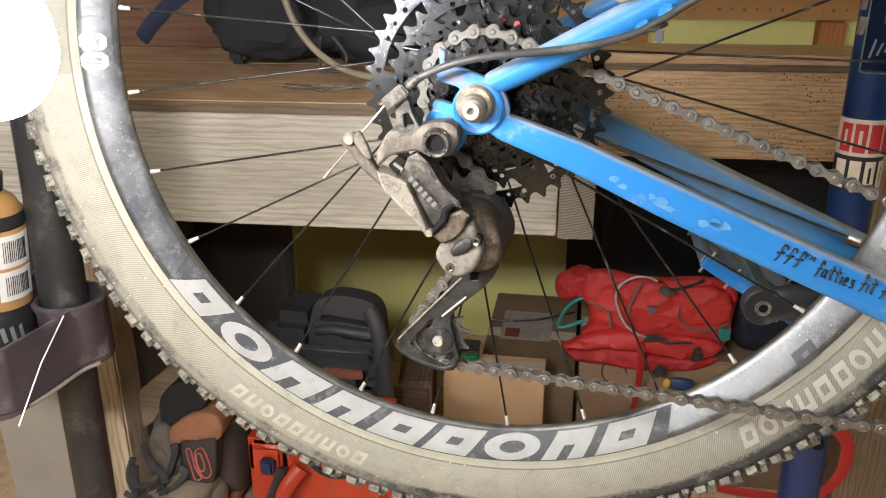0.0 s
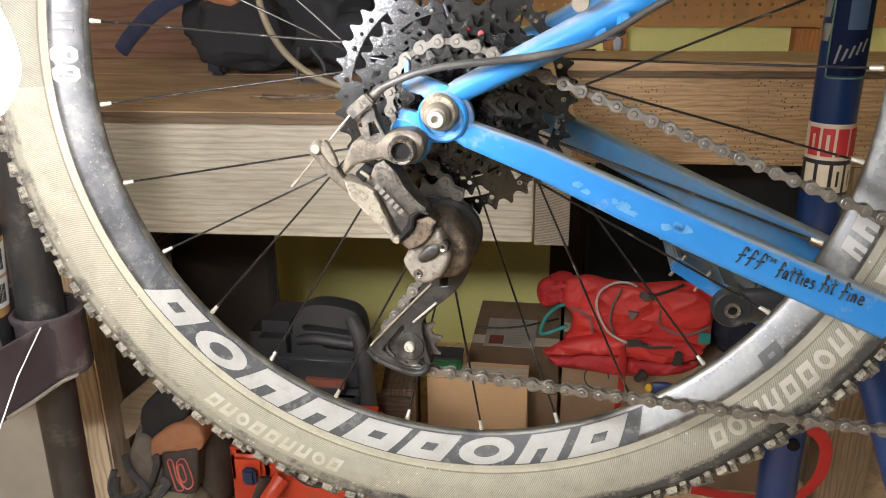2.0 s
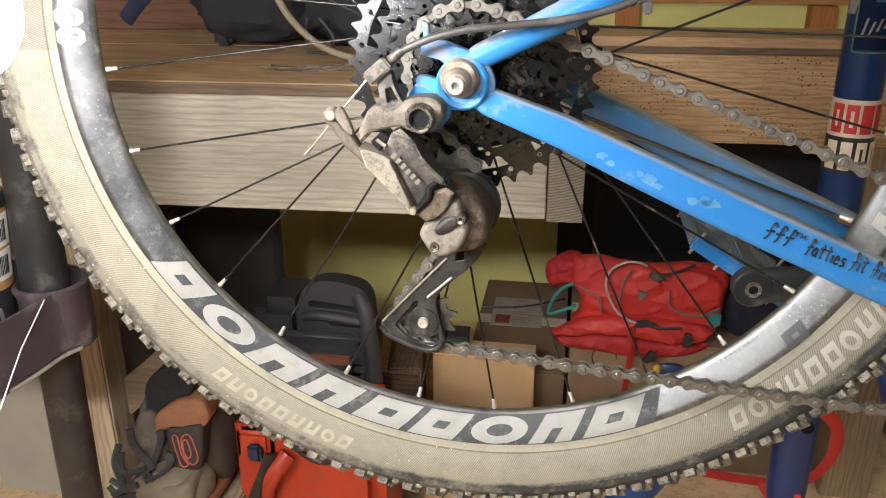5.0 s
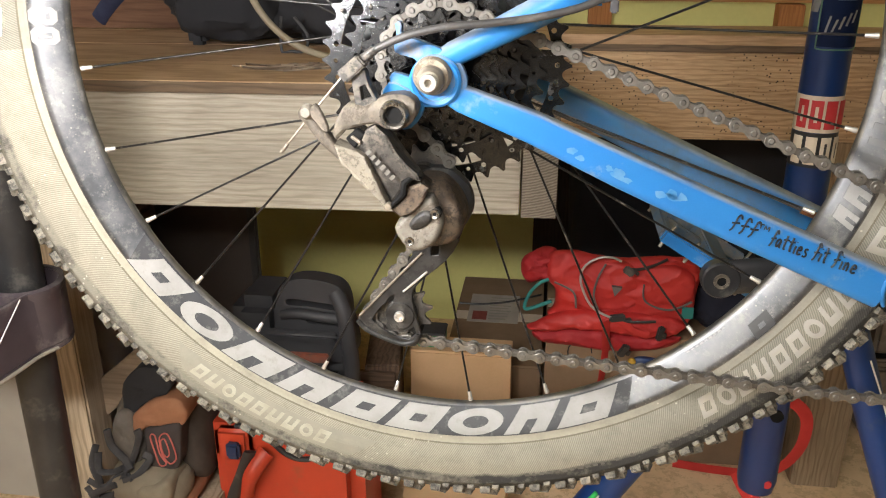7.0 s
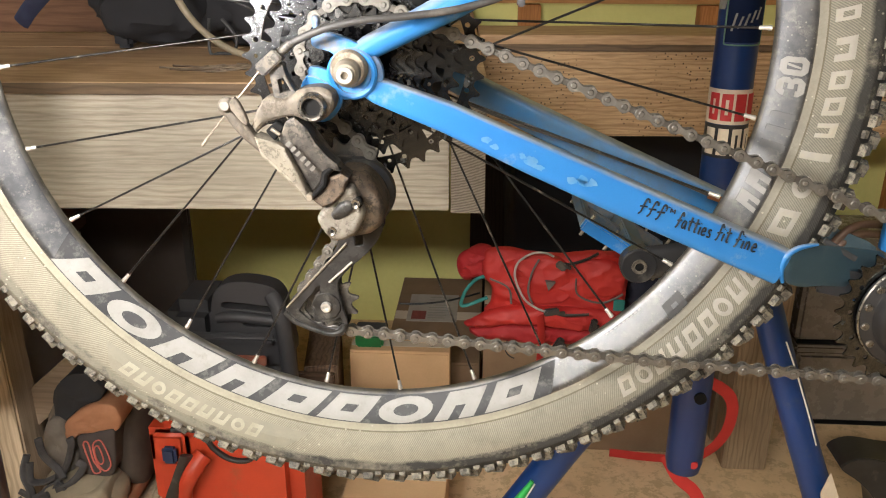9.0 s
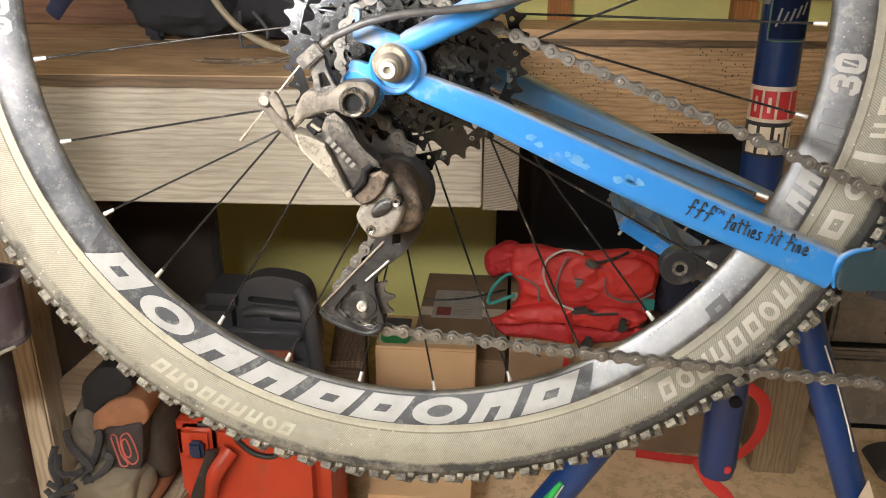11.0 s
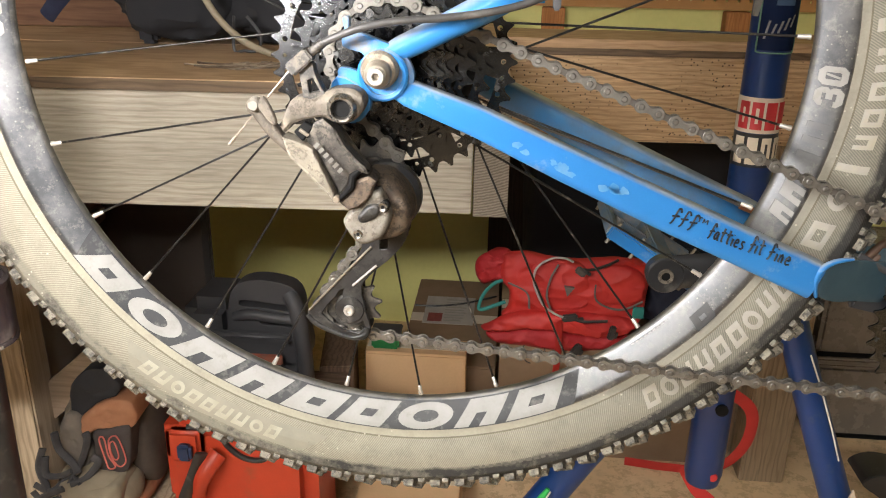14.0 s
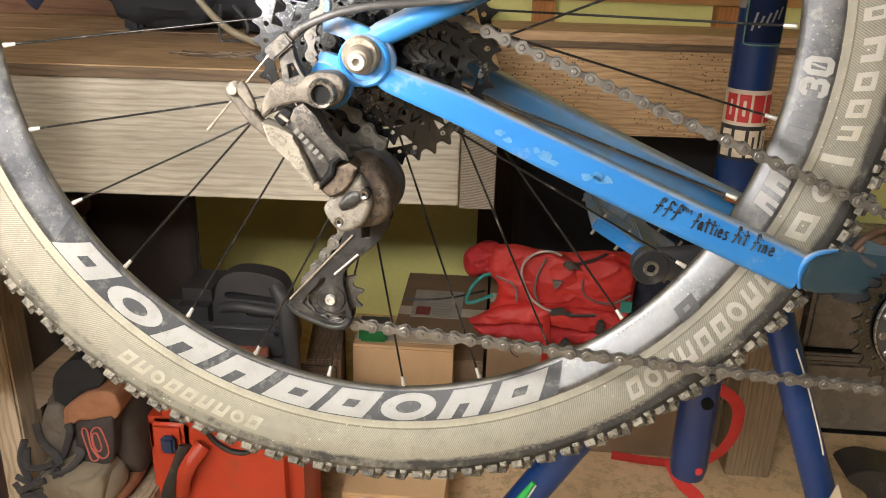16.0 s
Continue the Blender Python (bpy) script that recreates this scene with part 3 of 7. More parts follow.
def left_shelf():
    s = holder("wooden_shelf", (-0.6, 0.34, 0.0), "rough pine shelf with a deep front beam and planks", "shelf")
    part("front_beam", turned(box(-1.3, 0.041, 0.335, 0.373, 0.640, 0.782, 0.0015), YAW), M_beam, s, "pale weathered pine beam", 30)
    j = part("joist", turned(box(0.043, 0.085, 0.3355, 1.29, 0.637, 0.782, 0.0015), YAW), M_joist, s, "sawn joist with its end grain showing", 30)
    part("end_face", turned(box(0.0435, 0.0845, 0.3342, 0.3352, 0.6375, 0.7815), YAW), M_end, j, "end grain with growth rings", 30)
    # planks, the front one with a torn hole
    hole = [(-0.300, 0.407), (-0.285, 0.415), (-0.262, 0.428), (-0.235, 0.437), (-0.20, 0.432), (-0.196, 0.418), (-0.222, 0.410), (-0.243, 0.396), (-0.254, 0.391), (-0.262, 0.399), (-0.278, 0.404)]
    bm = plate([(-1.3, 0.326), (0.085, 0.326), (0.085, 0.46), (-1.3, 0.46)], 0.783, 0.797, [hole])
    bmesh.ops.transform(bm, matrix=Matrix(((1, 0, 0, 0), (0, 0, 1, 0), (0, 1, 0, 0), (0, 0, 0, 1))), verts=bm.verts)
    part("plank", turned(bm, YAW), M_board, s, "orange-tan plank with a splintered hole", 30)
    for y0, y1 in ((0.4625, 0.62), (0.6225, 0.78), (0.7825, 0.94), (0.9425, 1.28)):
        part("plank", turned(box(-1.3, 0.085, y0, y1, 0.783, 0.7965, 0.001), YAW), M_board, s, "", 30)
    part("edge_strip", turned(box(-1.3, 0.085, 0.3235, 0.326, 0.7835, 0.7955, 0.0006), YAW), M_board_edge, s, "dark sawn edge", 30)
    part("post", box(-0.665, -0.573, 0.345, 0.40, 0.0, 0.632, 0.003), M_post, s, "rough grey-brown post", 30)
    d = Matrix.Translation((-0.535, 0.40, 0.335)) @ Matrix.Rotation(radians(-41), 4, "Y")
    part("brace", turned(box(-0.11, 0.13, -0.012, 0.012, -0.024, 0.024, 0.002), d), M_brace, s, "diagonal tan brace", 30)
    part("rotten_core", turned(box(-0.32, -0.18, 0.418, 0.445, 0.774, 0.7825, 0.001), YAW), wood("rotten_wood", (0.17, 0.125, 0.085), (0.08, 0.055, 0.038), grain=60.0), s, "dark rotten wood in the hole", 0)
    # splinters round the hole
    rng = random.Random(3)
    M_split = wood("split_wood", (0.30, 0.235, 0.165), (0.13, 0.095, 0.065), grain=70.0)
    for k in range(46):
        u = rng.random()
        x = -0.300 + u * 0.108
        y = 0.404 + u * 0.022 + rng.uniform(-0.008, 0.018)
        l = 0.006 + rng.random() * 0.020
        w = rng.uniform(0.0008, 0.0024)
        m = YAW @ Matrix.Translation((x, y, 0.7955 + rng.random() * 0.005)) @ Matrix.Rotation(rng.uniform(-0.1, 0.4), 4, "Z") @ Matrix.Rotation(rng.uniform(-0.22, 0.14), 4, "Y") @ Matrix.Rotation(rng.uniform(-0.6, 0.6), 4, "X")
        bm = box(-l, l, -w, w, -0.0007, 0.0007)
        for v in bm.verts:
            if v.co.x > 0:
                v.co.y *= 0.25
        part("splinter", turned(bm, m), M_split if k % 3 else M_board_edge, s, "", 0)


def right_shelf():
    s = holder("wooden_shelf", (0.9, 0.78, 0.0), "brown pine beam with nail specks and a plank on top", "shelf")
    part("front_beam", turned(box(0.088, 2.2, 0.775, 0.813, 0.628, 0.771, 0.0015), YAW), M_beam_r, s, "brown knotty beam dotted with nail holes", 30)
    part("plank", turned(box(0.088, 2.2, 0.765, 0.90, 0.784, 0.799, 0.001), YAW), M_board, s, "", 30)
    part("edge_strip", turned(box(0.088, 2.2, 0.769, 0.89, 0.7725, 0.7835, 0.0005), YAW), M_board_edge, s, "dark strip between beam and plank", 30)
    M_post_d = wood("dark_post_wood", (0.35, 0.26, 0.165), (0.225, 0.165, 0.10), "z")
    part("post", turned(box(0.545, 0.627, 0.718, 0.79, 0.0, 0.44, 0.003), Matrix()), M_post_d, s, "short rough wooden post", 30)
    part("post", turned(box(0.545, 0.627, 0.81, 0.88, 0.0, 0.627, 0.003), Matrix()), M_post_d, s, "", 30)


def back_board():
    s = holder("backing_board", (-0.7, 0.80, 0.797), "reddish-brown plywood board standing on the shelf", "board")
    part("sheet", turned(box(-1.28, -0.12, 0.785, 0.797, 0.7985, 1.10, 0.0015), YAW), wood("reddish_ply", (0.23, 0.125, 0.075), (0.155, 0.08, 0.05), grain=20.0), s, "", 30)


left_shelf()
right_shelf()
back_board()


# ---- lamps ----
def work_lamp():
    s = holder("work_lamp", BULB, "bright white bulb hanging beside the wheel", "lamp")
    prof = [(0.0, -0.029), (0.011, -0.0265), (0.020, -0.0195), (0.0258, -0.0095), (0.0275, 0.0), (0.0262, 0.011), (0.0225, 0.023), (0.0175, 0.035), (0.0145, 0.046), (0.0, 0.048)]
    part("bulb", lathe([(max(0.0, p.x) * 1.08, p.y * 1.08) for p in spline([Vector(q) for q in prof], 4)], 48, "z"), M_bulb, s, "glowing white bulb", 60, BULB)
    part("socket", lathe([(r * 1.08, h * 1.08) for r, h in ((0.0, 0.049), (0.0165, 0.049), (0.0175, 0.056), (0.0175, 0.095), (0.012, 0.105), (0.0, 0.106))], 24, "z"), M_black, s, "black lamp socket", 40, BULB)
    part("cord", sweep(spline([(BULB[0], BULB[1], BULB[2] + 0.110), (BULB[0] - 0.01, BULB[1], 1.5), (BULB[0] - 0.12, BULB[1] - 0.05, 2.1), (BULB[0] - 0.12, BULB[1] - 0.05, 2.5)]), 0.0035, 8), M_black, s, "", 60)


# added lamp, out of view; fills the bike and the space under the shelf
def fill_light():
    s = holder("fill_light", (-0.40, -1.60, 1.60), "unseen long fill lamp added behind the camera", "lamp")
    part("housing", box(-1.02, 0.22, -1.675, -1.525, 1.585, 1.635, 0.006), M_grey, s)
    part("diffuser", box(-1.00, 0.20, -1.66, -1.54, 1.50, 1.5845, 0.012, 3), M_fill_lamp, s, "glowing milky diffuser")
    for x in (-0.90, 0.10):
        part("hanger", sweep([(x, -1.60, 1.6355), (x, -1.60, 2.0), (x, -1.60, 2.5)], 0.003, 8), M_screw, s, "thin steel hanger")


work_lamp()
fill_light()


# ---- things under and on the shelves ----
def lump(cx, cy, cz, rx, ry, rz, seed, amp=0.12, freq=6.0, power=0.7, n=3):
    """A soft cushion-like body with folds."""
    bm = bmesh.new()
    bmesh.ops.create_icosphere(bm, subdivisions=n + 1, radius=1)
    off = Vector((seed * 3.1, seed * 1.7, seed * 5.3))
    for v in bm.verts:
        d = v.co.normalized()
        q = Vector([math.copysign(abs(c) ** power, c) for c in d])
        k = 1 + amp * noise.noise(d * freq * 0.35 + off) + amp * 0.45 * noise.noise(d * freq + off) + amp * 0.3 * abs(noise.noise(d * freq * 2.1 + off))
        v.co = Vector((cx + rx * q.x * k, cy + ry * q.y * k, max(cz + rz * q.z * k, cz - rz)))
    return bm


def carton(x0, x1, y0, y1, z1, material, label, z0=0.0, group="boxes"):
    s = holder("cardboard_box", ((x0 + x1) / 2, (y0 + y1) / 2, z0), label, "box", group)
    part("body", box(x0, x1, y0, y1, z0, z1 - 0.004, 0.002), material, s)
    mid = (y0 + y1) / 2
    part("flap", box(x0, x1, y0, mid - 0.001, z1 - 0.0035, z1, 0.0008), material, s)
    part("flap", box(x0, x1, mid + 0.001, y1, z1 - 0.0035, z1, 0.0008), material, s)
    w = min(0.02, (y1 - y0) * 0.2)
    part("tape", box(x0 + 0.001, x1 - 0.001, mid - w, mid + w, z1 + 0.0002, z1 + 0.0008), M_cream, s, "pale packing tape")
    return s


def bars(parent, x0, x1, y, rows, h, material, rng, upto=1.0):
    """Rows of short bars for writing too small to read."""
    for z in rows:
        x = x0
        while x < x1 - 0.002:
            w = min(rng.uniform(0.003, 0.011), x1 - x)
            if rng.random() < upto:
                part("bar", box(x, x + w, y - 0.0004, y, z, z + h), material, parent, "", 0)
            x += w + 0.0025


s = carton(-0.168, 0.022, 0.75, 0.81, 0.216, M_card, "plain tan closed cardboard box on the floor")
s = carton(-0.116, 0.078, 0.83, 1.252, 0.150, M_card_d, "brown cardboard box with a white shipping label on top")
lab = part("label", box(-0.088, 0.024, 1.008, 1.150, 0.1510, 0.1518), surface("dull_label", (0.44, 0.40, 0.35), (0.36, 0.33, 0.29), 0.7, scale=30), s, "white shipping label with a red corner")
part("red_field", box(-0.078, -0.046, 1.018, 1.060, 0.1519, 0.1522), surface("dull_red", (0.26, 0.06, 0.045), (0.2, 0.05, 0.04), 0.7, scale=60), lab)
rng = random.Random(5)
for k in range(9):
    w = rng.uniform(0.02, 0.05)
    part("bar", box(-0.042, -0.042 + w, 1.022 + k * 0.0135, 1.027 + k * 0.0135, 0.1519, 0.1522), M_tprint, lab, "", 0)
s = carton(0.085, 0.50, 0.765, 1.02, 0.262, M_card_d, "brown cardboard box under a red backpack")
part("mark", sweep([(0.148 + 0.022 * math.cos(a), 0.7635, 0.225 + 0.024 * math.sin(a)) for a in [i * 0.35 for i in range(14)]], 0.0012, 6), M_ink, s, "black marker ring")
s = carton(-0.135, 0.03, 0.46, 0.60, 0.105, M_card, "low cardboard box with a white paper label on the floor")
lab = part("label", box(-0.105, 0.008, 0.4575, 0.4588, 0.03, 0.098), M_white, s, "white paper label")
bars(lab, -0.095, 0.0, 0.4574, (0.045, 0.06, 0.085), 0.005, M_grey, random.Random(8))


def cable():
    s = holder("cable", (0.0, 1.05, 0.152), "thin black cable lying across the boxes", "cable")
    part("lead", sweep(spline([(-0.112, 1.09, 0.1545), (-0.06, 1.092, 0.1545), (0.0, 1.112, 0.1545), (0.072, 1.16, 0.1545)], 6), 0.0024, 8), M_black, s)


cable()


def green_tub():
    s = holder("plastic_tub", (-0.13, 0.80, 0.217), "small green plastic tub on a box", "tub")
    part("body", box(-0.158, -0.105, 0.757, 0.803, 0.217, 0.243, 0.004), surface("green_plastic", (0.02, 0.16, 0.045), (0.015, 0.12, 0.035), 0.4, scale=20), s)
    part("lid", box(-0.160, -0.103, 0.755, 0.805, 0.2432, 0.249, 0.002), M_grey, s)


green_tub()


def cushion(outline, y0, y1, bulge, seed, wrinkle=0.006, freq=22.0, floor=0.0, sag=1.0):
    """A stuffed fabric panel: an outline (x, z) with a bulging, creased front and a flat back."""
    ring = smooth_ring(outline, 4)
    cx, cz = sum(p[0] for p in ring) / len(ring), sum(p[1] for p in ring) / len(ring)
    bm = bmesh.new()
    off = Vector((seed * 2.3, seed * 1.1, seed * 4.7))
    rows = [[bm.verts.new((cx + (x - cx) * 0.94, y1, max(floor, floor + (cz + (z - cz) * 0.94 - floor) * sag))) for x, z in ring]]
    for k in (0.985, 1.0, 0.985, 0.95, 0.90, 0.84, 0.77, 0.69, 0.60, 0.50, 0.40, 0.30, 0.20, 0.10):
        row = []
        for x, z in ring:
            p = Vector((cx + (x - cx) * k, 0.0, cz + (z - cz) * k))
            q = Vector((p.x * 1.0, 0.0, p.z * 2.2)) * freq + off
            fold = wrinkle * (noise.noise(q) + 0.6 * abs(noise.noise(q * 2.3)) - 0.3 + 0.3 * noise.noise(q * 5.0))
            depth = y0 - bulge * math.sqrt(max(0.0, 1 - k ** 3)) + fold if rows[1:] else y0 + (y1 - y0) * 0.15
            row.append(bm.verts.new((p.x, depth, max(floor, p.z + fold * 0.6))))
        rows.append(row)
    n = len(ring)
    for a, b in zip(rows, rows[1:]):
        for i in range(n):
            bm.faces.new((a[i], a[(i + 1) % n], b[(i + 1) % n], b[i]))
    bm.faces.new(rows[0][::-1])
    mid = bm.verts.new((cx, y0 - bulge, cz))
    for i in range(n):
        bm.faces.new((rows[-1][i], rows[-1][(i + 1) % n], mid))
    return bm


def folded(outline, y0, depth, bulge, seed, wrinkle=0.006, freq=16.0, step=0.0075):
    """A slack fabric panel: its front sags and is creased in long folds, its back leans down out of sight."""
    ring = smooth_ring(outline, 4)
    cx, cz = sum(p[0] for p in ring) / len(ring), sum(p[1] for p in ring) / len(ring)
    wx = max(abs(p[0] - cx) for p in ring)
    wz = max(abs(p[1] - cz) for p in ring)
    off = Vector((seed * 2.3, seed * 1.1, seed * 4.7))

    def form(x, z):
        u, v = (x - cx) / wx, (z - cz) / wz
        q = Vector((x * 0.8 + z * 0.5, 0.0, z * 1.5 - x * 0.25)) * freq + off
        ridge = 1 - abs(noise.noise(q) * 2)
        fine = 1 - abs(noise.noise(q * 2.7 + off) * 2)
        return -bulge * max(0.0, 1 - u * u) * max(0.0, 1 - v * v) - wrinkle * (ridge ** 3 * 1.2 + 0.5 * fine ** 2 + 0.4 * noise.noise(q * 5)) + wrinkle
    bm = relief(ring, y0, y0 + depth, 0.010, step, form)
    for v in bm.verts:
        if v.co.y > y0 + depth - 1e-6:
            v.co.z -= 0.42 * depth
    return bm


def red_backpack():
    s = holder("backpack", (0.21, 0.85, 0.264), "red nylon backpack lying on a box, straps and buckles loose", "backpack")
    part("main_bag", folded([(0.088, 0.424), (0.127, 0.429), (0.177, 0.424), (0.228, 0.421), (0.288, 0.427), (0.33, 0.421), (0.347, 0.394), (0.343, 0.35), (0.336, 0.30), (0.30, 0.292), (0.20, 0.290), (0.11, 0.292), (0.085, 0.302), (0.097, 0.320), (0.098, 0.353), (0.082, 0.372), (0.080, 0.40)], 0.752, 0.12, 0.014, 2, 0.006, 11.0), M_red, s, "", 70)
    part("shoulder_pad", folded([(0.076, 0.427), (0.094, 0.424), (0.098, 0.408), (0.088, 0.388), (0.088, 0.370), (0.070, 0.366), (0.048, 0.358), (0.034, 0.378), (0.036, 0.402), (0.054, 0.420)], 0.768, 0.03, 0.014, 5, 0.005, 24.0, 0.005), M_redd, s, "crumpled dark red pad", 70)
    part("front_pocket", folded([(0.140, 0.418), (0.185, 0.420), (0.226, 0.412), (0.243, 0.375), (0.24, 0.334), (0.19, 0.322), (0.15, 0.334), (0.134, 0.38)], 0.741, 0.02, 0.009, 7, 0.0035, 16.0, 0.006), M_red, s, "", 70)
    part("side_pocket", folded([(0.25, 0.412), (0.30, 0.414), (0.334, 0.395), (0.338, 0.352), (0.31, 0.338), (0.262, 0.340), (0.246, 0.37)], 0.744, 0.02, 0.006, 9, 0.0028, 16.0, 0.006), M_red, s, "", 70)
    part("lower_flap", folded([(0.048, 0.282), (0.066, 0.296), (0.094, 0.313), (0.148, 0.322), (0.192, 0.323), (0.265, 0.321), (0.312, 0.314), (0.330, 0.298), (0.300, 0.278), (0.24, 0.276), (0.19, 0.283), (0.13, 0.285), (0.074, 0.274)], 0.734, 0.05, 0.010, 3, 0.0055, 16.0, 0.006), M_red, s, "", 70)
    part("hip_belt", folded([(0.058, 0.266), (0.075, 0.271), (0.13, 0.281), (0.19, 0.279), (0.24, 0.272), (0.31, 0.276), (0.325, 0.268), (0.285, 0.248), (0.20, 0.240), (0.13, 0.246), (0.079, 0.250)], 0.745, 0.02, 0.006, 4, 0.004, 20.0, 0.006), M_redd, s, "", 70)
    part("strap", sweep(spline([(0.186, 0.712, 0.318), (0.190, 0.714, 0.274), (0.189, 0.722, 0.216), (0.186, 0.735, 0.17)], 5), 0.0095, 10, flat=0.14), M_red, s)
    part("strap", sweep(spline([(0.205, 0.713, 0.322), (0.222, 0.712, 0.312), (0.235, 0.714, 0.300), (0.262, 0.716, 0.292)], 5), 0.007, 10, flat=0.16), M_red, s)
    part("webbing", sweep(spline([(0.196, 0.714, 0.327), (0.225, 0.711, 0.320), (0.25, 0.711, 0.321), (0.272, 0.713, 0.322)], 5), 0.0028, 8, flat=0.5), M_black, s)
    part("webbing", sweep(spline([(0.212, 0.722, 0.416), (0.235, 0.728, 0.412), (0.262, 0.735, 0.418), (0.285, 0.742, 0.428)], 5), 0.0028, 8, flat=0.5), M_black, s)
    for x, y, z, w, h, a in ((0.205, 0.709, 0.327, 0.014, 0.007, -10), (0.221, 0.712, 0.262, 0.007, 0.013, 30), (0.219, 0.718, 0.412, 0.010, 0.007, 35), (0.281, 0.712, 0.300, 0.006, 0.014, 10)):
        b = part("buckle", turned(box(-w, w, -0.004, 0.004, -h, h, 0.0025), Matrix.Translation((x, y, z)) @ Matrix.Rotation(radians(a), 4, "Y")), M_black, s)
        part("prong", turned(box(-w * 0.5, w * 0.5, -0.003, 0.003, -h * 0.4, h * 0.4, 0.001), Matrix.Translation((x + w * 1.25, y, z - h * 0.3)) @ Matrix.Rotation(radians(a), 4, "Y")), M_black, b)
    part("drink_tube", sweep(spline([(0.205, 0.722, 0.428), (0.189, 0.720, 0.435), (0.166, 0.722, 0.432), (0.143, 0.722, 0.414), (0.139, 0.718, 0.387), (0.156, 0.712, 0.350), (0.178, 0.708, 0.334), (0.198, 0.707, 0.327)], 6), 0.0021, 8), surface("grey_tube", (0.42, 0.38, 0.36), (0.34, 0.31, 0.29), 0.4, scale=40), s, "pale grey drinking tube")
    grey = surface("grey_piping", (0.140, 0.119, 0.112), (0.105, 0.091, 0.084), 0.6, scale=40)
    for pts in ([(0.180, 0.7265, 0.420), (0.168, 0.7235, 0.394), (0.163, 0.7225, 0.361), (0.172, 0.7235, 0.334)], [(0.247, 0.7265, 0.385), (0.250, 0.728, 0.356), (0.273, 0.729, 0.341), (0.302, 0.734, 0.337), (0.334, 0.742, 0.350)], [(0.094, 0.740, 0.375), (0.128, 0.734, 0.36), (0.134, 0.732, 0.33)]):
        part("piping", sweep(spline(pts, 6), 0.0020, 8, flat=0.6), grey, s, "grey piping")
    part("emblem", plate([(0.193, 0.379), (0.211, 0.377), (0.199, 0.360)], 0.7245, 0.732), grey, s, "small grey triangle")
    part("patch", box(0.318, 0.338, 0.738, 0.742, 0.318, 0.340, 0.001), M_teal, s, "teal fabric patch")
    part("loop", sweep(spline([(0.091, 0.758, 0.373), (0.071, 0.752, 0.368), (0.052, 0.748, 0.348), (0.043, 0.745, 0.322), (0.052, 0.745, 0.318), (0.078, 0.748, 0.328), (0.091, 0.752, 0.332)], 6), 0.0034, 8, flat=0.5), M_teal, s, "teal cord loop")
    part("tag", lump(0.262, 0.727, 0.232, 0.024, 0.008, 0.012, 11, 0.1, 4, 0.8, 2), surface("blue_rubber", (0.02, 0.05, 0.16), (0.015, 0.04, 0.13), 0.5), s, "dark blue rubber end")
    part("tag_button", lump(0.238, 0.718, 0.236, 0.007, 0.004, 0.009, 12, 0.05, 4, 0.9, 2), surface("yellow_button", (0.6, 0.38, 0.03), (0.5, 0.3, 0.02), 0.5), s, "yellow button")


red_backpack()


def tool_case():
    s = holder("tool_case", (-0.34, 0.63, 0.0), "black plastic tool case with a big rounded handle", "tool case")
    part("body", box(-0.445, -0.254, 0.56, 0.72, 0.0, 0.325, 0.03, 4), M_grey, s)
    outer = smooth_ring([(-0.362, 0.29), (-0.361, 0.36), (-0.357, 0.395), (-0.348, 0.416), (-0.330, 0.428), (-0.305, 0.432), (-0.275, 0.429), (-0.252, 0.421), (-0.240, 0.403), (-0.236, 0.37), (-0.236, 0.29)], 5)
    slit = smooth_ring([(-0.342, 0.390), (-0.335, 0.3955), (-0.295, 0.3925), (-0.254, 0.388), (-0.249, 0.383), (-0.255, 0.378), (-0.30, 0.383), (-0.336, 0.384)], 3)
    slot = smooth_ring([(-0.305, 0.361), (-0.27, 0.359), (-0.246, 0.355), (-0.245, 0.349), (-0.27, 0.351), (-0.305, 0.353)], 3)
    part("handle", plate(outer, 0.570, 0.606, [slit, slot], 0.005, 3), M_grey, s, "", 50)
    part("handle_ridge", sweep(spline([(-0.350, 0.572, 0.365), (-0.32, 0.566, 0.372), (-0.28, 0.566, 0.368), (-0.25, 0.570, 0.364)], 5), 0.009, 12), M_grey, s, "", 60)
    part("shoulder", box(-0.445, -0.352, 0.575, 0.70, 0.20, 0.385, 0.022, 4), M_grey, s, "", 50)
    part("rib", box(-0.43, -0.25, 0.552, 0.5695, 0.322, 0.344, 0.008, 3), M_grey, s)
    part("rib", box(-0.43, -0.25, 0.548, 0.5595, 0.255, 0.277, 0.006), M_grey, s)
    part("side_arm", sweep(spline([(-0.258, 0.575, 0.408), (-0.243, 0.562, 0.385), (-0.235, 0.556, 0.33), (-0.232, 0.556, 0.27), (-0.236, 0.556, 0.18)], 5), 0.0135, 12), M_grey, s, "", 60)
    part("latch", box(-0.335, -0.268, 0.546, 0.5515, 0.292, 0.310, 0.002), surface("faded_orange", (0.30, 0.085, 0.04), (0.22, 0.06, 0.03), 0.7, scale=40, dust=(0.14, 0.10, 0.08), amount=0.3), s, "faded orange latch")


tool_case()


def timber_offcut():
    s = holder("wooden_crate", (-0.21, 0.72, 0.0), "dark stained wooden crate side", "crate")
    part("panel", turned(box(-0.03, 0.03, -0.09, 0.09, 0, 0.235, 0.003), Matrix.Translation((-0.215, 0.74, 0.0)) @ Matrix.Rotation(radians(8), 4, "Z")), wood("dark_crate", (0.209, 0.142, 0.095), (0.114, 0.076, 0.053), "z"), s)
    part("rail", box(-0.25, -0.178, 0.64, 0.652, 0.19, 0.225, 0.002), wood("crate_rail", (0.171, 0.114, 0.076), (0.095, 0.065, 0.046), "x"), s)


timber_offcut()


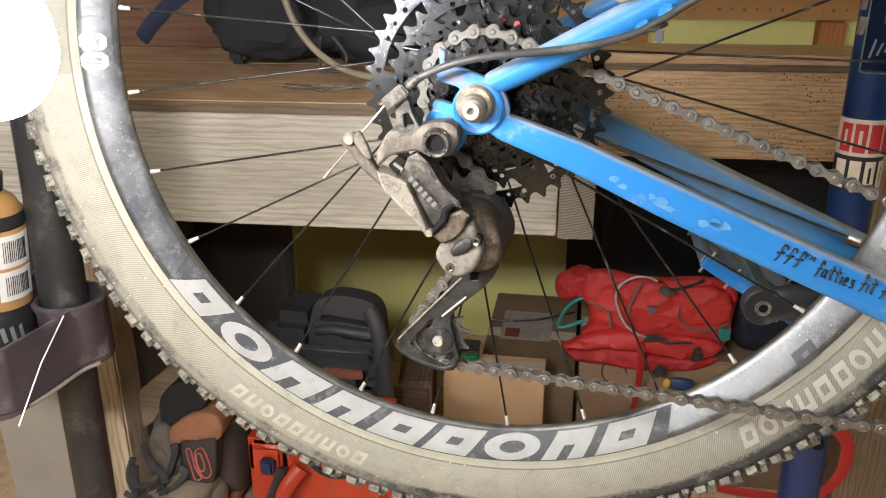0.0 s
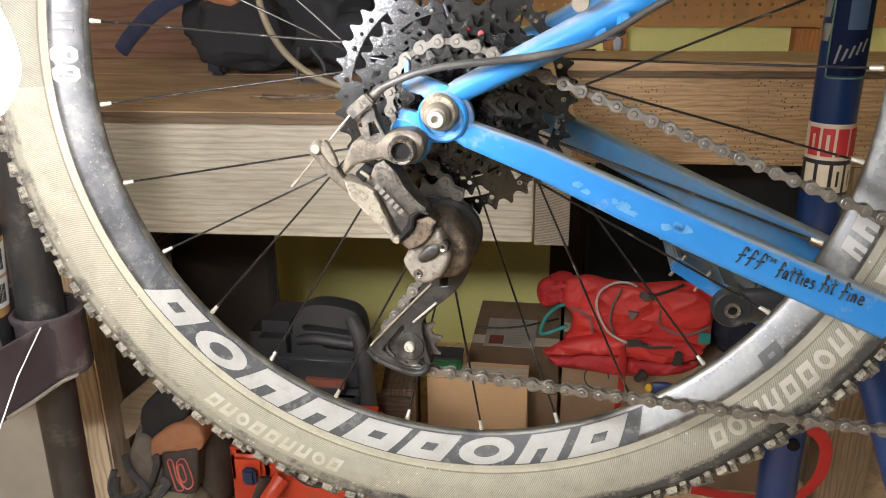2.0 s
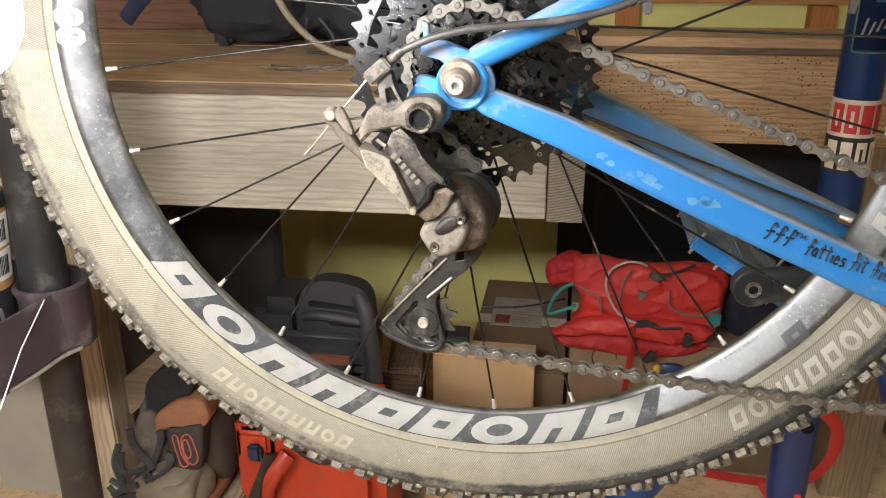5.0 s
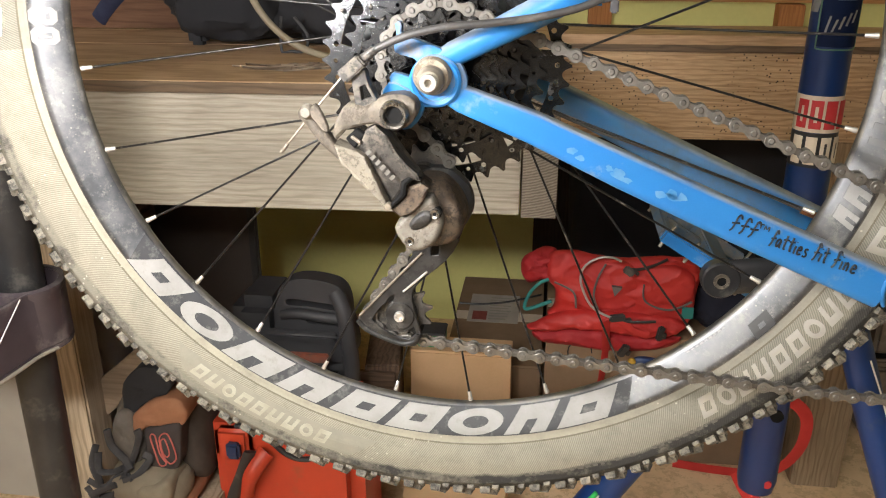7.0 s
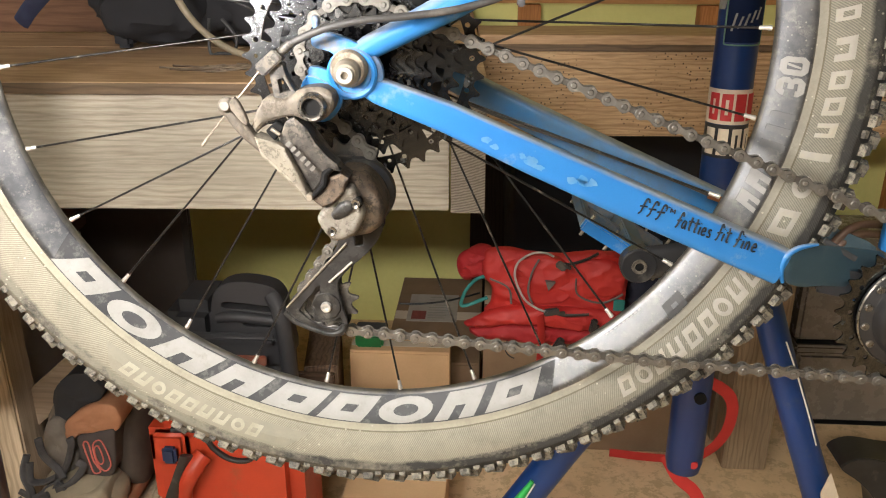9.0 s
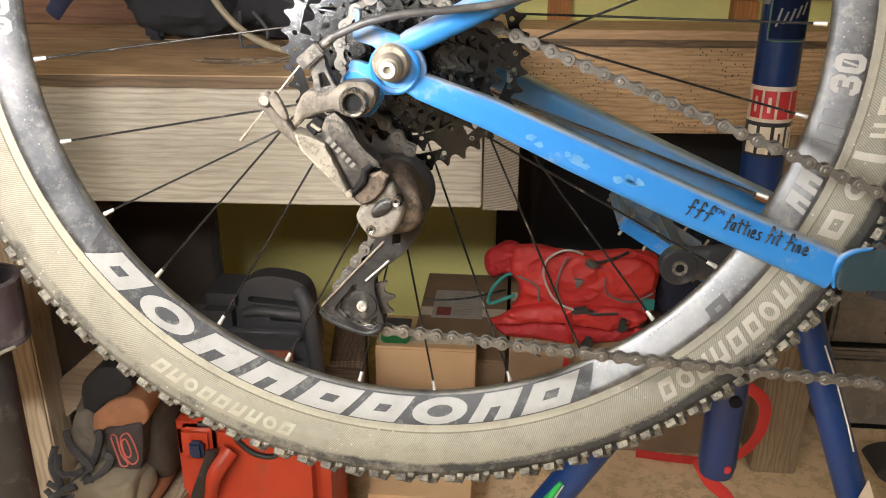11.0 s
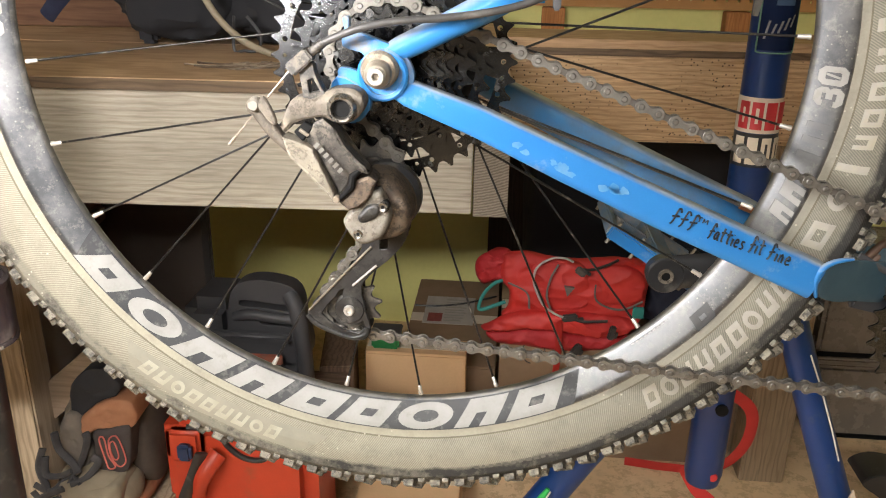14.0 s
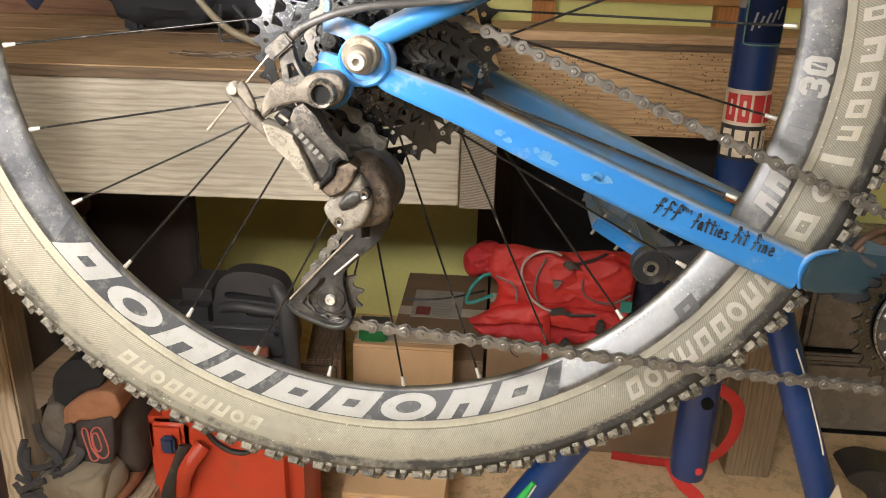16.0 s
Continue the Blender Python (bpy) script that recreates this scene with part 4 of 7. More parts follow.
def orange_case():
    s = holder("orange_case", (-0.28, 0.40, 0.0), "orange plastic power tool case with black trim", "tool case")
    part("shell", box(-0.385, -0.165, 0.325, 0.47, 0.0, 0.325, 0.022, 4), M_orange, s)
    part("top_ridge", box(-0.372, -0.318, 0.313, 0.33, 0.26, 0.317, 0.012, 3), M_orange, s)
    part("handle", sweep(spline([(-0.335, 0.315, 0.20), (-0.325, 0.302, 0.235), (-0.31, 0.296, 0.265), (-0.295, 0.312, 0.285)], 5), 0.013, 12), M_orange, s)
    part("groove", sweep(spline([(-0.34, 0.321, 0.318), (-0.30, 0.3225, 0.316), (-0.285, 0.3225, 0.29), (-0.262, 0.3225, 0.272), (-0.235, 0.3225, 0.272), (-0.222, 0.3225, 0.295), (-0.215, 0.3225, 0.31)], 6), 0.0042, 8), M_black, s, "dark grooved seam")
    part("strap", sweep(spline([(-0.312, 0.296, 0.295), (-0.325, 0.289, 0.26), (-0.338, 0.286, 0.225), (-0.345, 0.292, 0.18)], 5), 0.010, 8, flat=0.4), M_black, s)
    part("latch", box(-0.350, -0.330, 0.300, 0.3125, 0.274, 0.300, 0.004), surface("blue_latch", (0.02, 0.035, 0.09), (0.015, 0.028, 0.07), 0.4), s, "small blue latch")


orange_case()


def shoe():
    s = holder("shoe", (-0.47, 0.36, 0.19), "worn grey and tan skate shoe with thick dark laces", "shoe")
    c = holder("storage_crate", (-0.47, 0.40, 0.0), "plain wooden crate under a shoe", "crate")
    part("body", box(-0.56, -0.38, 0.27, 0.52, 0.0, 0.186, 0.003), M_post, c)
    part("sole", lump(-0.465, 0.345, 0.205, 0.062, 0.078, 0.016, 3, 0.05, 3, 0.6, 3), M_tan, s, "gum rubber sole")
    part("upper", lump(-0.465, 0.365, 0.285, 0.060, 0.062, 0.088, 5, 0.10, 4, 0.72, 4), M_suede, s)
    part("toe_cap", lump(-0.462, 0.295, 0.232, 0.055, 0.045, 0.034, 6, 0.08, 4, 0.75, 3), surface("olive_suede", (0.225, 0.184, 0.126), (0.180, 0.149, 0.099), 0.95, scale=30, fine=500, relief=0.3), s, "olive suede toe")
    part("upper_side", lump(-0.418, 0.372, 0.275, 0.032, 0.058, 0.075, 9, 0.06, 4, 0.75, 3), surface("brown_suede", (0.068, 0.050, 0.038), (0.048, 0.036, 0.029), 0.95, scale=30, fine=500, relief=0.3), s, "dark brown side")
    part("tongue", cushion([(-0.495, 0.345), (-0.476, 0.345), (-0.470, 0.314), (-0.464, 0.283), (-0.487, 0.250), (-0.508, 0.28), (-0.508, 0.316)], 0.298, 0.345, 0.012, 8, 0.003, 40.0), M_suede, s, "grey padded tongue")
    part("opening", cushion([(-0.488, 0.379), (-0.468, 0.405), (-0.437, 0.411), (-0.418, 0.391), (-0.424, 0.374), (-0.453, 0.359), (-0.473, 0.341), (-0.489, 0.34)], 0.305, 0.37, 0.004, 3, 0.004, 30.0), M_cloth, s, "dark opening with a black lining")
    part("collar_panel", cushion([(-0.473, 0.341), (-0.453, 0.359), (-0.424, 0.374), (-0.402, 0.371), (-0.394, 0.354), (-0.402, 0.333), (-0.427, 0.328), (-0.455, 0.323), (-0.468, 0.317), (-0.477, 0.32)], 0.296, 0.36, 0.008, 4, 0.003, 40.0), M_tan, s, "tan leather panel")
    part("toe_panel", cushion([(-0.464, 0.25), (-0.438, 0.257), (-0.417, 0.262), (-0.414, 0.24), (-0.425, 0.213), (-0.454, 0.209), (-0.473, 0.217)], 0.262, 0.31, 0.014, 6, 0.002, 40.0), bpy.data.materials["olive_suede"], s, "olive suede panel")
    b = part("badge", cushion([(-0.456, 0.323), (-0.440, 0.328), (-0.427, 0.332), (-0.405, 0.337), (-0.406, 0.312), (-0.409, 0.286), (-0.416, 0.264), (-0.436, 0.260), (-0.455, 0.256), (-0.458, 0.283), (-0.457, 0.303)], 0.290, 0.34, 0.006, 5, 0.001, 40.0), surface("badge_dark", (0.05, 0.04, 0.037), (0.04, 0.032, 0.03), 0.9, scale=40), s, "dark badge with a coral outlined number")
    coral = surface("coral_print", (0.50, 0.13, 0.10), (0.42, 0.1, 0.08), 0.8)
    zero = [(-0.4335, 0.315), (-0.422, 0.323), (-0.4150, 0.303), (-0.4135, 0.283), (-0.4235, 0.274), (-0.4325, 0.288)]
    hollow = [(-0.4275 + (x + 0.4235) * 0.5, 0.299 + (z - 0.298) * 0.6) for x, z in zero]
    one = [(-0.4465, 0.316), (-0.4395, 0.318), (-0.4365, 0.290), (-0.4290, 0.2735), (-0.4385, 0.2700), (-0.4425, 0.288)]
    for loop in (zero, hollow, one):
        ring = smooth_ring(loop, 4)
        part("digit", sweep([(x, 0.2828, z) for x, z in ring + ring[:1]], 0.0011, 6), coral, b)
    for k, line in enumerate(([(-0.462, 0.328), (-0.461, 0.315), (-0.474, 0.282), (-0.492, 0.244), (-0.515, 0.209)],
                              [(-0.522, 0.288), (-0.52, 0.265), (-0.501, 0.264), (-0.483, 0.274)],
                              [(-0.531, 0.232), (-0.504, 0.248), (-0.491, 0.254)],
                              [(-0.533, 0.217), (-0.511, 0.228), (-0.494, 0.234)],
                              [(-0.482, 0.259), (-0.465, 0.263), (-0.448, 0.284), (-0.456, 0.292)],
                              [(-0.501, 0.33), (-0.498, 0.304), (-0.482, 0.282), (-0.472, 0.273)],
                              [(-0.535, 0.252), (-0.512, 0.243), (-0.486, 0.262), (-0.470, 0.256)],
                              [(-0.537, 0.243), (-0.520, 0.222), (-0.497, 0.226), (-0.470, 0.236)],
                              [(-0.530, 0.205), (-0.505, 0.215), (-0.482, 0.221), (-0.458, 0.214)],
                              [(-0.526, 0.298), (-0.531, 0.272), (-0.518, 0.246), (-0.528, 0.226)])):
        path = [(x, 0.279 - 0.0035 * (k % 3) - (0.018 if z < 0.262 else 0.008 if z < 0.275 else 0.0), z) for x, z in line]
        part("lace", sweep(spline(path, 6), 0.0052, 8, flat=0.55), M_lace, s)


shoe()


def pale_panel():
    s = holder("storage_box", (-0.78, 0.62, 0.0), "pale grey storage box standing on the floor", "box")
    part("body", box(-0.93, -0.668, 0.50, 0.78, 0.0, 0.44, 0.006), surface("pale_grey_board", (0.42, 0.39, 0.34), (0.36, 0.33, 0.29), 0.8, scale=6), s)
    part("lid", box(-0.94, -0.66, 0.49, 0.79, 0.4405, 0.475, 0.006), surface("brown_lid", (0.13, 0.085, 0.065), (0.10, 0.065, 0.05), 0.7, scale=6), s, "brown lid")


pale_panel()


M_pale_line = surface("pale_line", (0.30, 0.27, 0.22), (0.22, 0.195, 0.16), 0.7, scale=60, fine=400)


def stand():
    s = holder("repair_stand", (-0.52, 0.14, 0.0), "black steel repair stand with a plastic tool tray", "repair stand")
    part("lower_mast", sweep([(-0.495, 0.14, 0.02), (-0.4845, 0.14, 0.575)], 0.0225, 24), M_black, s)
    part("upper_mast", sweep([(-0.4845, 0.14, 0.57), (-0.470, 0.14, 1.0), (-0.456, 0.14, 1.5)], 0.0245, 24), M_black, s)
    part("foot_plate", lathe([(0.0, 0.0), (0.16, 0.0), (0.16, 0.012), (0.03, 0.02), (0.0, 0.02)], 32, "z"), M_black, s, "", 40, (-0.495, 0.14, 0.0))
    part("tray_lug", lathe([(0.026, 0.0), (0.034, 0.002), (0.035, 0.05), (0.038, 0.055), (0.038, 0.060), (0.033, 0.062), (0.026, 0.045)], 36, "z", True), M_tray, s, "ring of the tray round the mast", 40, (-0.478, 0.141, 0.548))
    swap = Matrix(((1, 0, 0, 0), (0, 0, 1, 0), (0, 1, 0, 0), (0, 0, 0, 1)))
    outline = smooth_ring([(-0.467, 0.035), (-0.461, 0.07), (-0.456, 0.11), (-0.447, 0.13), (-0.444, 0.15), (-0.455, 0.175), (-0.48, 0.188), (-0.56, 0.195), (-0.70, 0.20), (-0.80, 0.19), (-0.81, 0.10), (-0.80, 0.02), (-0.70, 0.005), (-0.52, 0.0), (-0.475, 0.012)], 4)
    inner = [(-0.62 + (x + 0.62) * 0.975, 0.10 + (y - 0.10) * 0.95) for x, y in outline]
    hole = ring2(-0.4845, 0.14, 0.0255, 20)
    t = part("tray", turned(plate(outline, 0.541, 0.609, [inner], 0.0008), swap), M_tray, s, "dark scuffed plastic tray with a marker scrawl")
    part("tray_floor", turned(plate(outline, 0.535, 0.5405, [hole]), swap), M_tray, s)
    part("hook", sweep(spline([(-0.475, 0.005, 0.60), (-0.488, -0.012, 0.57), (-0.485, -0.016, 0.535), (-0.50, -0.018, 0.515), (-0.54, -0.016, 0.505), (-0.60, -0.012, 0.505)], 5), 0.012, 12, flat=0.35), M_tray, t, "curled front lip", 50)
    for pts in ([(-0.4985, -0.034, 0.560), (-0.504, -0.034, 0.540), (-0.500, -0.034, 0.528), (-0.492, -0.034, 0.536), (-0.490, -0.034, 0.526)], [(-0.482, -0.028, 0.562), (-0.483, -0.028, 0.535)]):
        part("scrawl", sweep(pts, 0.0009, 6), M_white, t, "pale marker stroke")
    part("spoke_tool", sweep([(-0.4515, 0.092, 0.612), (-0.4595, 0.055, 0.575), (-0.468, 0.018, 0.525)], 0.0008, 6), M_alloy, s, "thin bright steel wire")
    part("edge_line", sweep(spline([(-0.4665, 0.036, 0.5365), (-0.4605, 0.07, 0.5365), (-0.4555, 0.11, 0.5365), (-0.4465, 0.13, 0.5365)], 5), 0.0022, 8), M_pale_line, t, "pale line along the lower edge")


stand()


def bottle():
    at = Matrix.Translation((-0.556, 0.115, 0.516)) @ Matrix.Rotation(radians(6), 4, "Y")
    s = holder("bottle", (-0.554, 0.115, 0.541), "amber plastic bottle with paper labels in the tool tray", "bottle")
    part("body", turned(lathe([(0.0, 0.0255), (0.034, 0.0255), (0.036, 0.030), (0.036, 0.190), (0.034, 0.201), (0.028, 0.213), (0.017, 0.221), (0.0, 0.222)], 36, "z"), at), M_amber, s)
    part("cap", turned(lathe([(0.0, 0.2225), (0.018, 0.2225), (0.019, 0.240), (0.0, 0.242)], 24, "z"), at), M_black, s)
    part("dark_band", turned(lathe([(0.0363, 0.032), (0.0368, 0.033), (0.0368, 0.098), (0.0363, 0.099)], 36, "z"), at), M_black, s, "black printed band")
    part("dark_band", turned(lathe([(0.0362, 0.187), (0.0367, 0.188), (0.0367, 0.191), (0.0348, 0.2015), (0.0335, 0.2015)], 36, "z"), at), M_black, s)
    for z0, z1 in ((0.110, 0.143), (0.147, 0.182)):
        bm = bmesh.new()
        cols = []
        for k in range(9):
            a = radians(-45 + k * 8)
            cols.append([bm.verts.new((r * math.cos(a), r * math.sin(a), z)) for r in (0.0364, 0.0371) for z in (z0, z1)])
        for a, b in zip(cols, cols[1:]):
            for f in ((a[2], b[2], b[3], a[3]), (a[0], a[1], b[1], b[0]), (a[1], a[3], b[3], b[1]), (a[0], b[0], b[2], a[2])):
                bm.faces.new(f)
        bm.faces.new((cols[0][0], cols[0][2], cols[0][3], cols[0][1]))
        bm.faces.new((cols[-1][0], cols[-1][1], cols[-1][3], cols[-1][2]))
        lab = part("label", turned(bm, at), M_white, s, "white label with a bar code")
        rng = random.Random(4)
        for k in range(13):
            a = radians(-34 + k * 3.4)
            bb = box(-0.0004, 0.0004, -rng.uniform(0.0002, 0.0005), rng.uniform(0.0002, 0.0005), z0 + 0.006, z1 - 0.006)
            part("code_bar", turned(bb, at @ Matrix.Rotation(a, 4, "Z") @ Matrix.Translation((0.0373, 0, 0))), M_ink, lab, "", 0)
    for k in range(5):
        a = radians(-50 + k * 13)
        part("mark", turned(box(-0.0003, 0.0004, -0.0024, 0.0024, 0.066, 0.084, 0.0002), at @ Matrix.Rotation(a, 4, "Z") @ Matrix.Translation((0.0371, 0, 0)) @ Matrix.Rotation(radians(12), 4, "X")), M_print, s, "pale printed block", 0)


bottle()


def dark_bag():
    s = holder("duffel_bag", (-0.34, 0.66, 0.797), "slack black bag lying on the shelf", "bag")
    part("body", lump(-0.36, 0.68, 0.875, 0.15, 0.10, 0.077, 3, 0.16, 5, 0.7, 4), M_cloth, s)
    part("end_fold", lump(-0.40, 0.60, 0.858, 0.075, 0.05, 0.055, 6, 0.2, 5, 0.75, 3), M_cloth, s)
    part("foot", box(-0.462, -0.435, 0.575, 0.60, 0.7975, 0.825, 0.006), M_cloth, s)
    part("side", lump(-0.24, 0.63, 0.845, 0.09, 0.05, 0.047, 8, 0.2, 5, 0.75, 3), M_cloth, s)
    part("strap", sweep(spline([(-0.45, 0.60, 0.93), (-0.52, 0.58, 0.90), (-0.575, 0.585, 0.86), (-0.61, 0.60, 0.83)], 5), 0.012, 8, flat=0.35), surface("blue_webbing", (0.035, 0.045, 0.10), (0.03, 0.035, 0.08), 0.9), s, "dark blue webbing strap")
    part("patch", lump(-0.425, 0.575, 0.915, 0.028, 0.01, 0.022, 2, 0.1, 4, 0.7, 2), M_copper, s, "copper brown patch")


dark_bag()


def hose_loop():
    """A stiff hose bent to a loop, its ends joined by a sleeve."""
    c, R = Vector((-0.204, 0.462, 0.9262)), 0.1238
    s = holder("hose", (c.x, c.y, 0.797), "stiff tan rubber hose loop standing on the shelf", "hose")
    ring = [c + Vector((R * math.cos(a), 0.004 * math.sin(2 * a), R * math.sin(a))) for a in [2 * math.pi * i / 72 for i in range(73)]]
    part("tube", sweep(ring, 0.0046, 12), surface("tan_hose", (0.30, 0.25, 0.165), (0.24, 0.20, 0.135), 0.55, scale=30, dust=(0.34, 0.31, 0.25), amount=0.15), s, "", 60)
    part("sleeve", sweep(ring[8:13], 0.0062, 12), M_black, s, "black joining sleeve", 60)


hose_loop()


def wire_stand():
    s = holder("wire_hook", (-0.29, 0.53, 0.797), "bent grey wire hook standing on the shelf", "hook")
    part("wire", sweep(spline([(-0.303, 0.535, 0.845), (-0.305, 0.532, 0.80), (-0.29, 0.530, 0.799), (-0.272, 0.530, 0.80), (-0.266, 0.532, 0.82), (-0.285, 0.535, 0.845)], 6), 0.0022, 8), M_grey, s)


wire_stand()


def storage_bin(x0, x1, y0, y1, z0, h, label):
    s = holder("storage_bin", ((x0 + x1) / 2, (y0 + y1) / 2, z0), label, "storage bin", "storage bins")
    part("body", box(x0 + 0.012, x1 - 0.012, y0 + 0.012, y1 - 0.012, z0, z0 + h - 0.024, 0.008), M_bin, s)
    part("rim", box(x0 + 0.004, x1 - 0.004, y0 + 0.004, y1 - 0.004, z0 + h - 0.0235, z0 + h - 0.0145, 0.003), M_bin, s)
    part("lid", box(x0, x1, y0, y1, z0 + h - 0.014, z0 + h, 0.005), M_bin, s, "smoky lid with dust")
    # dark strip painted for the shade along the bin's foot
    part("base_shade", box(x0 + 0.012, x1 - 0.012, y0 + 0.006, y0 + 0.0115, z0, z0 + 0.01, 0.002), M_dark, s)


storage_bin(0.71, 1.22, 0.88, 1.25, 0.0, 0.185, "smoky translucent storage bin on the floor")
storage_bin(0.70, 1.22, 0.88, 1.25, 0.1855, 0.155, "smoky translucent storage bin stacked on another")


def navy_bicycle():
    s = holder("bicycle", (0.45, 0.32, 0.0), "navy blue mountain bike parts leaning behind the wheel", "bicycle")
    # the suspension fork's lower leg
    top, low = Vector((0.350, 0.30, 1.25)), Vector((0.3475, 0.283, 0.315))
    leg = part("fork_leg", sweep([top, top.lerp(low, 0.3), top.lerp(low, 0.62), top.lerp(low, 0.985), low], [0.0225, 0.0225, 0.0225, 0.0232, 0.0205], 28), M_fork, s, "navy suspension fork leg")
    d = (low - top).normalized()

    def band(z0, z1, material, name, label):
        k0, k1 = (z0 - top.z) / d.z, (z1 - top.z) / d.z
        return part(name, sweep([top + d * k0, top + d * k1], 0.0228, 28, False), material, leg, label)
    band(0.8035, 0.766, M_cream, "decal_band", "cream decal band with red blocks")
    band(0.7655, 0.729, M_black, "decal_band", "black decal band with cream blocks")
    # block lettering as plain shapes, bent on the leg
    def strip(a0, a1, z0, z1, s0=0.0, s1=0.0):
        n = max(2, int((a1 - a0) / 0.1) + 1)
        bm = bmesh.new()
        rows = [[bm.verts.new((a0 + (a1 - a0) * i / n + sl, y, z)) for i in range(n + 1)] for y, z, sl in ((0, z0, s0), (0.0004, z0, s0), (0.0004, z1, s1), (0, z1, s1))]
        for a, b in zip(rows, rows[1:] + rows[:1]):
            for i in range(n):
                bm.faces.new((a[i], b[i], b[i + 1], a[i + 1]))
        bm.faces.new([r[0] for r in rows])
        bm.faces.new([r[-1] for r in rows][::-1])
        bmesh.ops.recalc_face_normals(bm, faces=bm.faces)
        return bm

    def block(a0, a1, z0, z1, material, slot=True, slant=0.0):
        w, h = (a1 - a0), (z1 - z0)
        if slot:
            za, zb = z0 + h * 0.22, z1 - h * 0.22
            bm = merged(strip(a0, a1, z0, za), strip(a0, a1, zb, z1), strip(a0, a0 + w * 0.36, za, zb), strip(a1 - w * 0.36, a1, za, zb))
        else:
            bm = strip(a0, a1, z0, z1, 0.0, slant)
        for v in bm.verts:
            a = v.co.x
            k = (v.co.z - top.z) / d.z
            c = top + d * k
            r = (0.0231 if material is M_black else 0.0236) + v.co.y
            v.co = Vector((c.x + r * math.sin(a), c.y - r * math.cos(a), v.co.z))
        return bm
    for i, sl in enumerate((True, True, False, False)):
        part("decal_block", block(-1.22 + i * 0.62, -1.22 + i * 0.62 + 0.50, 0.7705, 0.7995, M_redprint, sl), M_redprint, leg, "", 0)
        part("decal_block", block(-1.22 + i * 0.62, -1.22 + i * 0.62 + 0.46, 0.733, 0.762, M_cream, not sl), M_cream, leg, "", 0)
    part("sticker", block(-0.84, 0.99, 0.8525, 0.941, M_black, False), surface("sticker_navy", (0.004, 0.010, 0.036), (0.005, 0.013, 0.046), 0.7, scale=60, relief=0.0, spec=0.15), leg, "dark sticker with a green rim", 0)
    loop = smooth_ring([(-0.90, 0.862), (-0.90, 0.895), (-0.90, 0.932), (-0.885, 0.940), (-0.80, 0.9435), (0.05, 0.9435), (0.95, 0.9435), (1.04, 0.940), (1.055, 0.932), (1.055, 0.895), (1.055, 0.862), (1.04, 0.8535), (0.95, 0.850), (0.05, 0.850), (-0.80, 0.850), (-0.885, 0.8535)], 4)
    rim_path = []
    for a, z in loop + loop[:1]:
        c = top + d * ((z - top.z) / d.z)
        rim_path.append((c.x + 0.0229 * math.sin(a), c.y - 0.0229 * math.cos(a), z))
    part("sticker_rim", sweep(rim_path, 0.00085, 6, False), surface("sticker_green", (0.13, 0.25, 0.15), (0.1, 0.2, 0.12), 0.5), leg, "thin green rim", 60)
    for i in range(5):
        part("decal_block", block(-0.62 + i * 0.27, -0.62 + i * 0.27 + 0.09, 0.864 + 0.003 * i, 0.872 + (0.010 if i == 0 else 0.004) + 0.003 * i, M_print, False, 0.16), M_print, leg, "", 0)
    part("sticker_shape", block(-0.25, 0.55, 0.897, 0.925, M_teal, False), surface("sticker_blue", (0.05, 0.09, 0.16), (0.04, 0.07, 0.12), 0.5), leg, "", 0)
    part("decal_block", block(-1.45, -1.0, 0.885, 0.902, M_print, False, 0.15), M_print, leg, "", 0)
    part("decal_block", block(-1.45, -1.05, 0.908, 0.935, M_print, False, 0.15), M_print, leg, "", 0)
    part("axle_hole", lathe([(0.0, 0.0), (0.0075, 0.0), (0.0075, 0.004), (0.0, 0.004)], 20), M_dark, leg, "dark disc drawn for a bolt hole's shade", 40, (0.3515, 0.2585, 0.432))
    part("drain_bolt", lathe([(0.0, 0.0), (0.005, 0.0), (0.006, 0.002), (0.006, 0.004), (0.0, 0.004)], 16), M_redprint, leg, "red bolt head", 40, (0.3545, 0.2605, 0.334))
    # slanting tubes
    tube = part("down_tube", sweep([(0.405, 0.33, 0.62), (0.43, 0.325, 0.545), (0.47, 0.315, 0.43), (0.525, 0.30, 0.285), (0.60, 0.28, 0.085), (0.62, 0.275, 0.02)], [0.016, 0.0215, 0.0215, 0.0225, 0.024, 0.024], 20, flat=0.8), M_navy, s)
    part("tube_edge_line", sweep([(0.4555, 0.296, 0.494), (0.474, 0.293, 0.452), (0.4985, 0.291, 0.390), (0.512, 0.289, 0.352)], 0.0011, 6), M_white, tube, "thin white line along the tube's edge")
    panel = [(0.530, 0.322), (0.556, 0.262), (0.606, 0.128), (0.578, 0.115), (0.535, 0.235), (0.522, 0.29)]
    pb = plate(panel, 0.2735, 0.275)
    pan = part("decal_panel", turned(pb, Matrix.Identity(4)), M_cream, tube, "cream decal panel with red letters", 0)
    word = turned(lettering("RIDE", 0.026, 0.0005), Matrix.Translation((0.562, 0.2728, 0.235)) @ Matrix.Rotation(radians(70), 4, "Y"))
    part("writing", word, M_redprint, tube, "red printed word", 0)
    part("cross_tube", sweep([(0.262, 0.36, 0.375), (0.205, 0.352, 0.295), (0.150, 0.342, 0.212), (0.02, 0.32, 0.02)], 0.0235, 24), M_navy, s)
    stripe = surface("lime_stripe", (0.05, 0.50, 0.10), (0.04, 0.42, 0.08), 0.5)
    part("green_stripe", sweep([(0.158, 0.318, 0.258), (0.142, 0.314, 0.232), (0.10, 0.306, 0.168)], [0.003, 0.006, 0.009], 10), stripe, s, "bright green stripe")
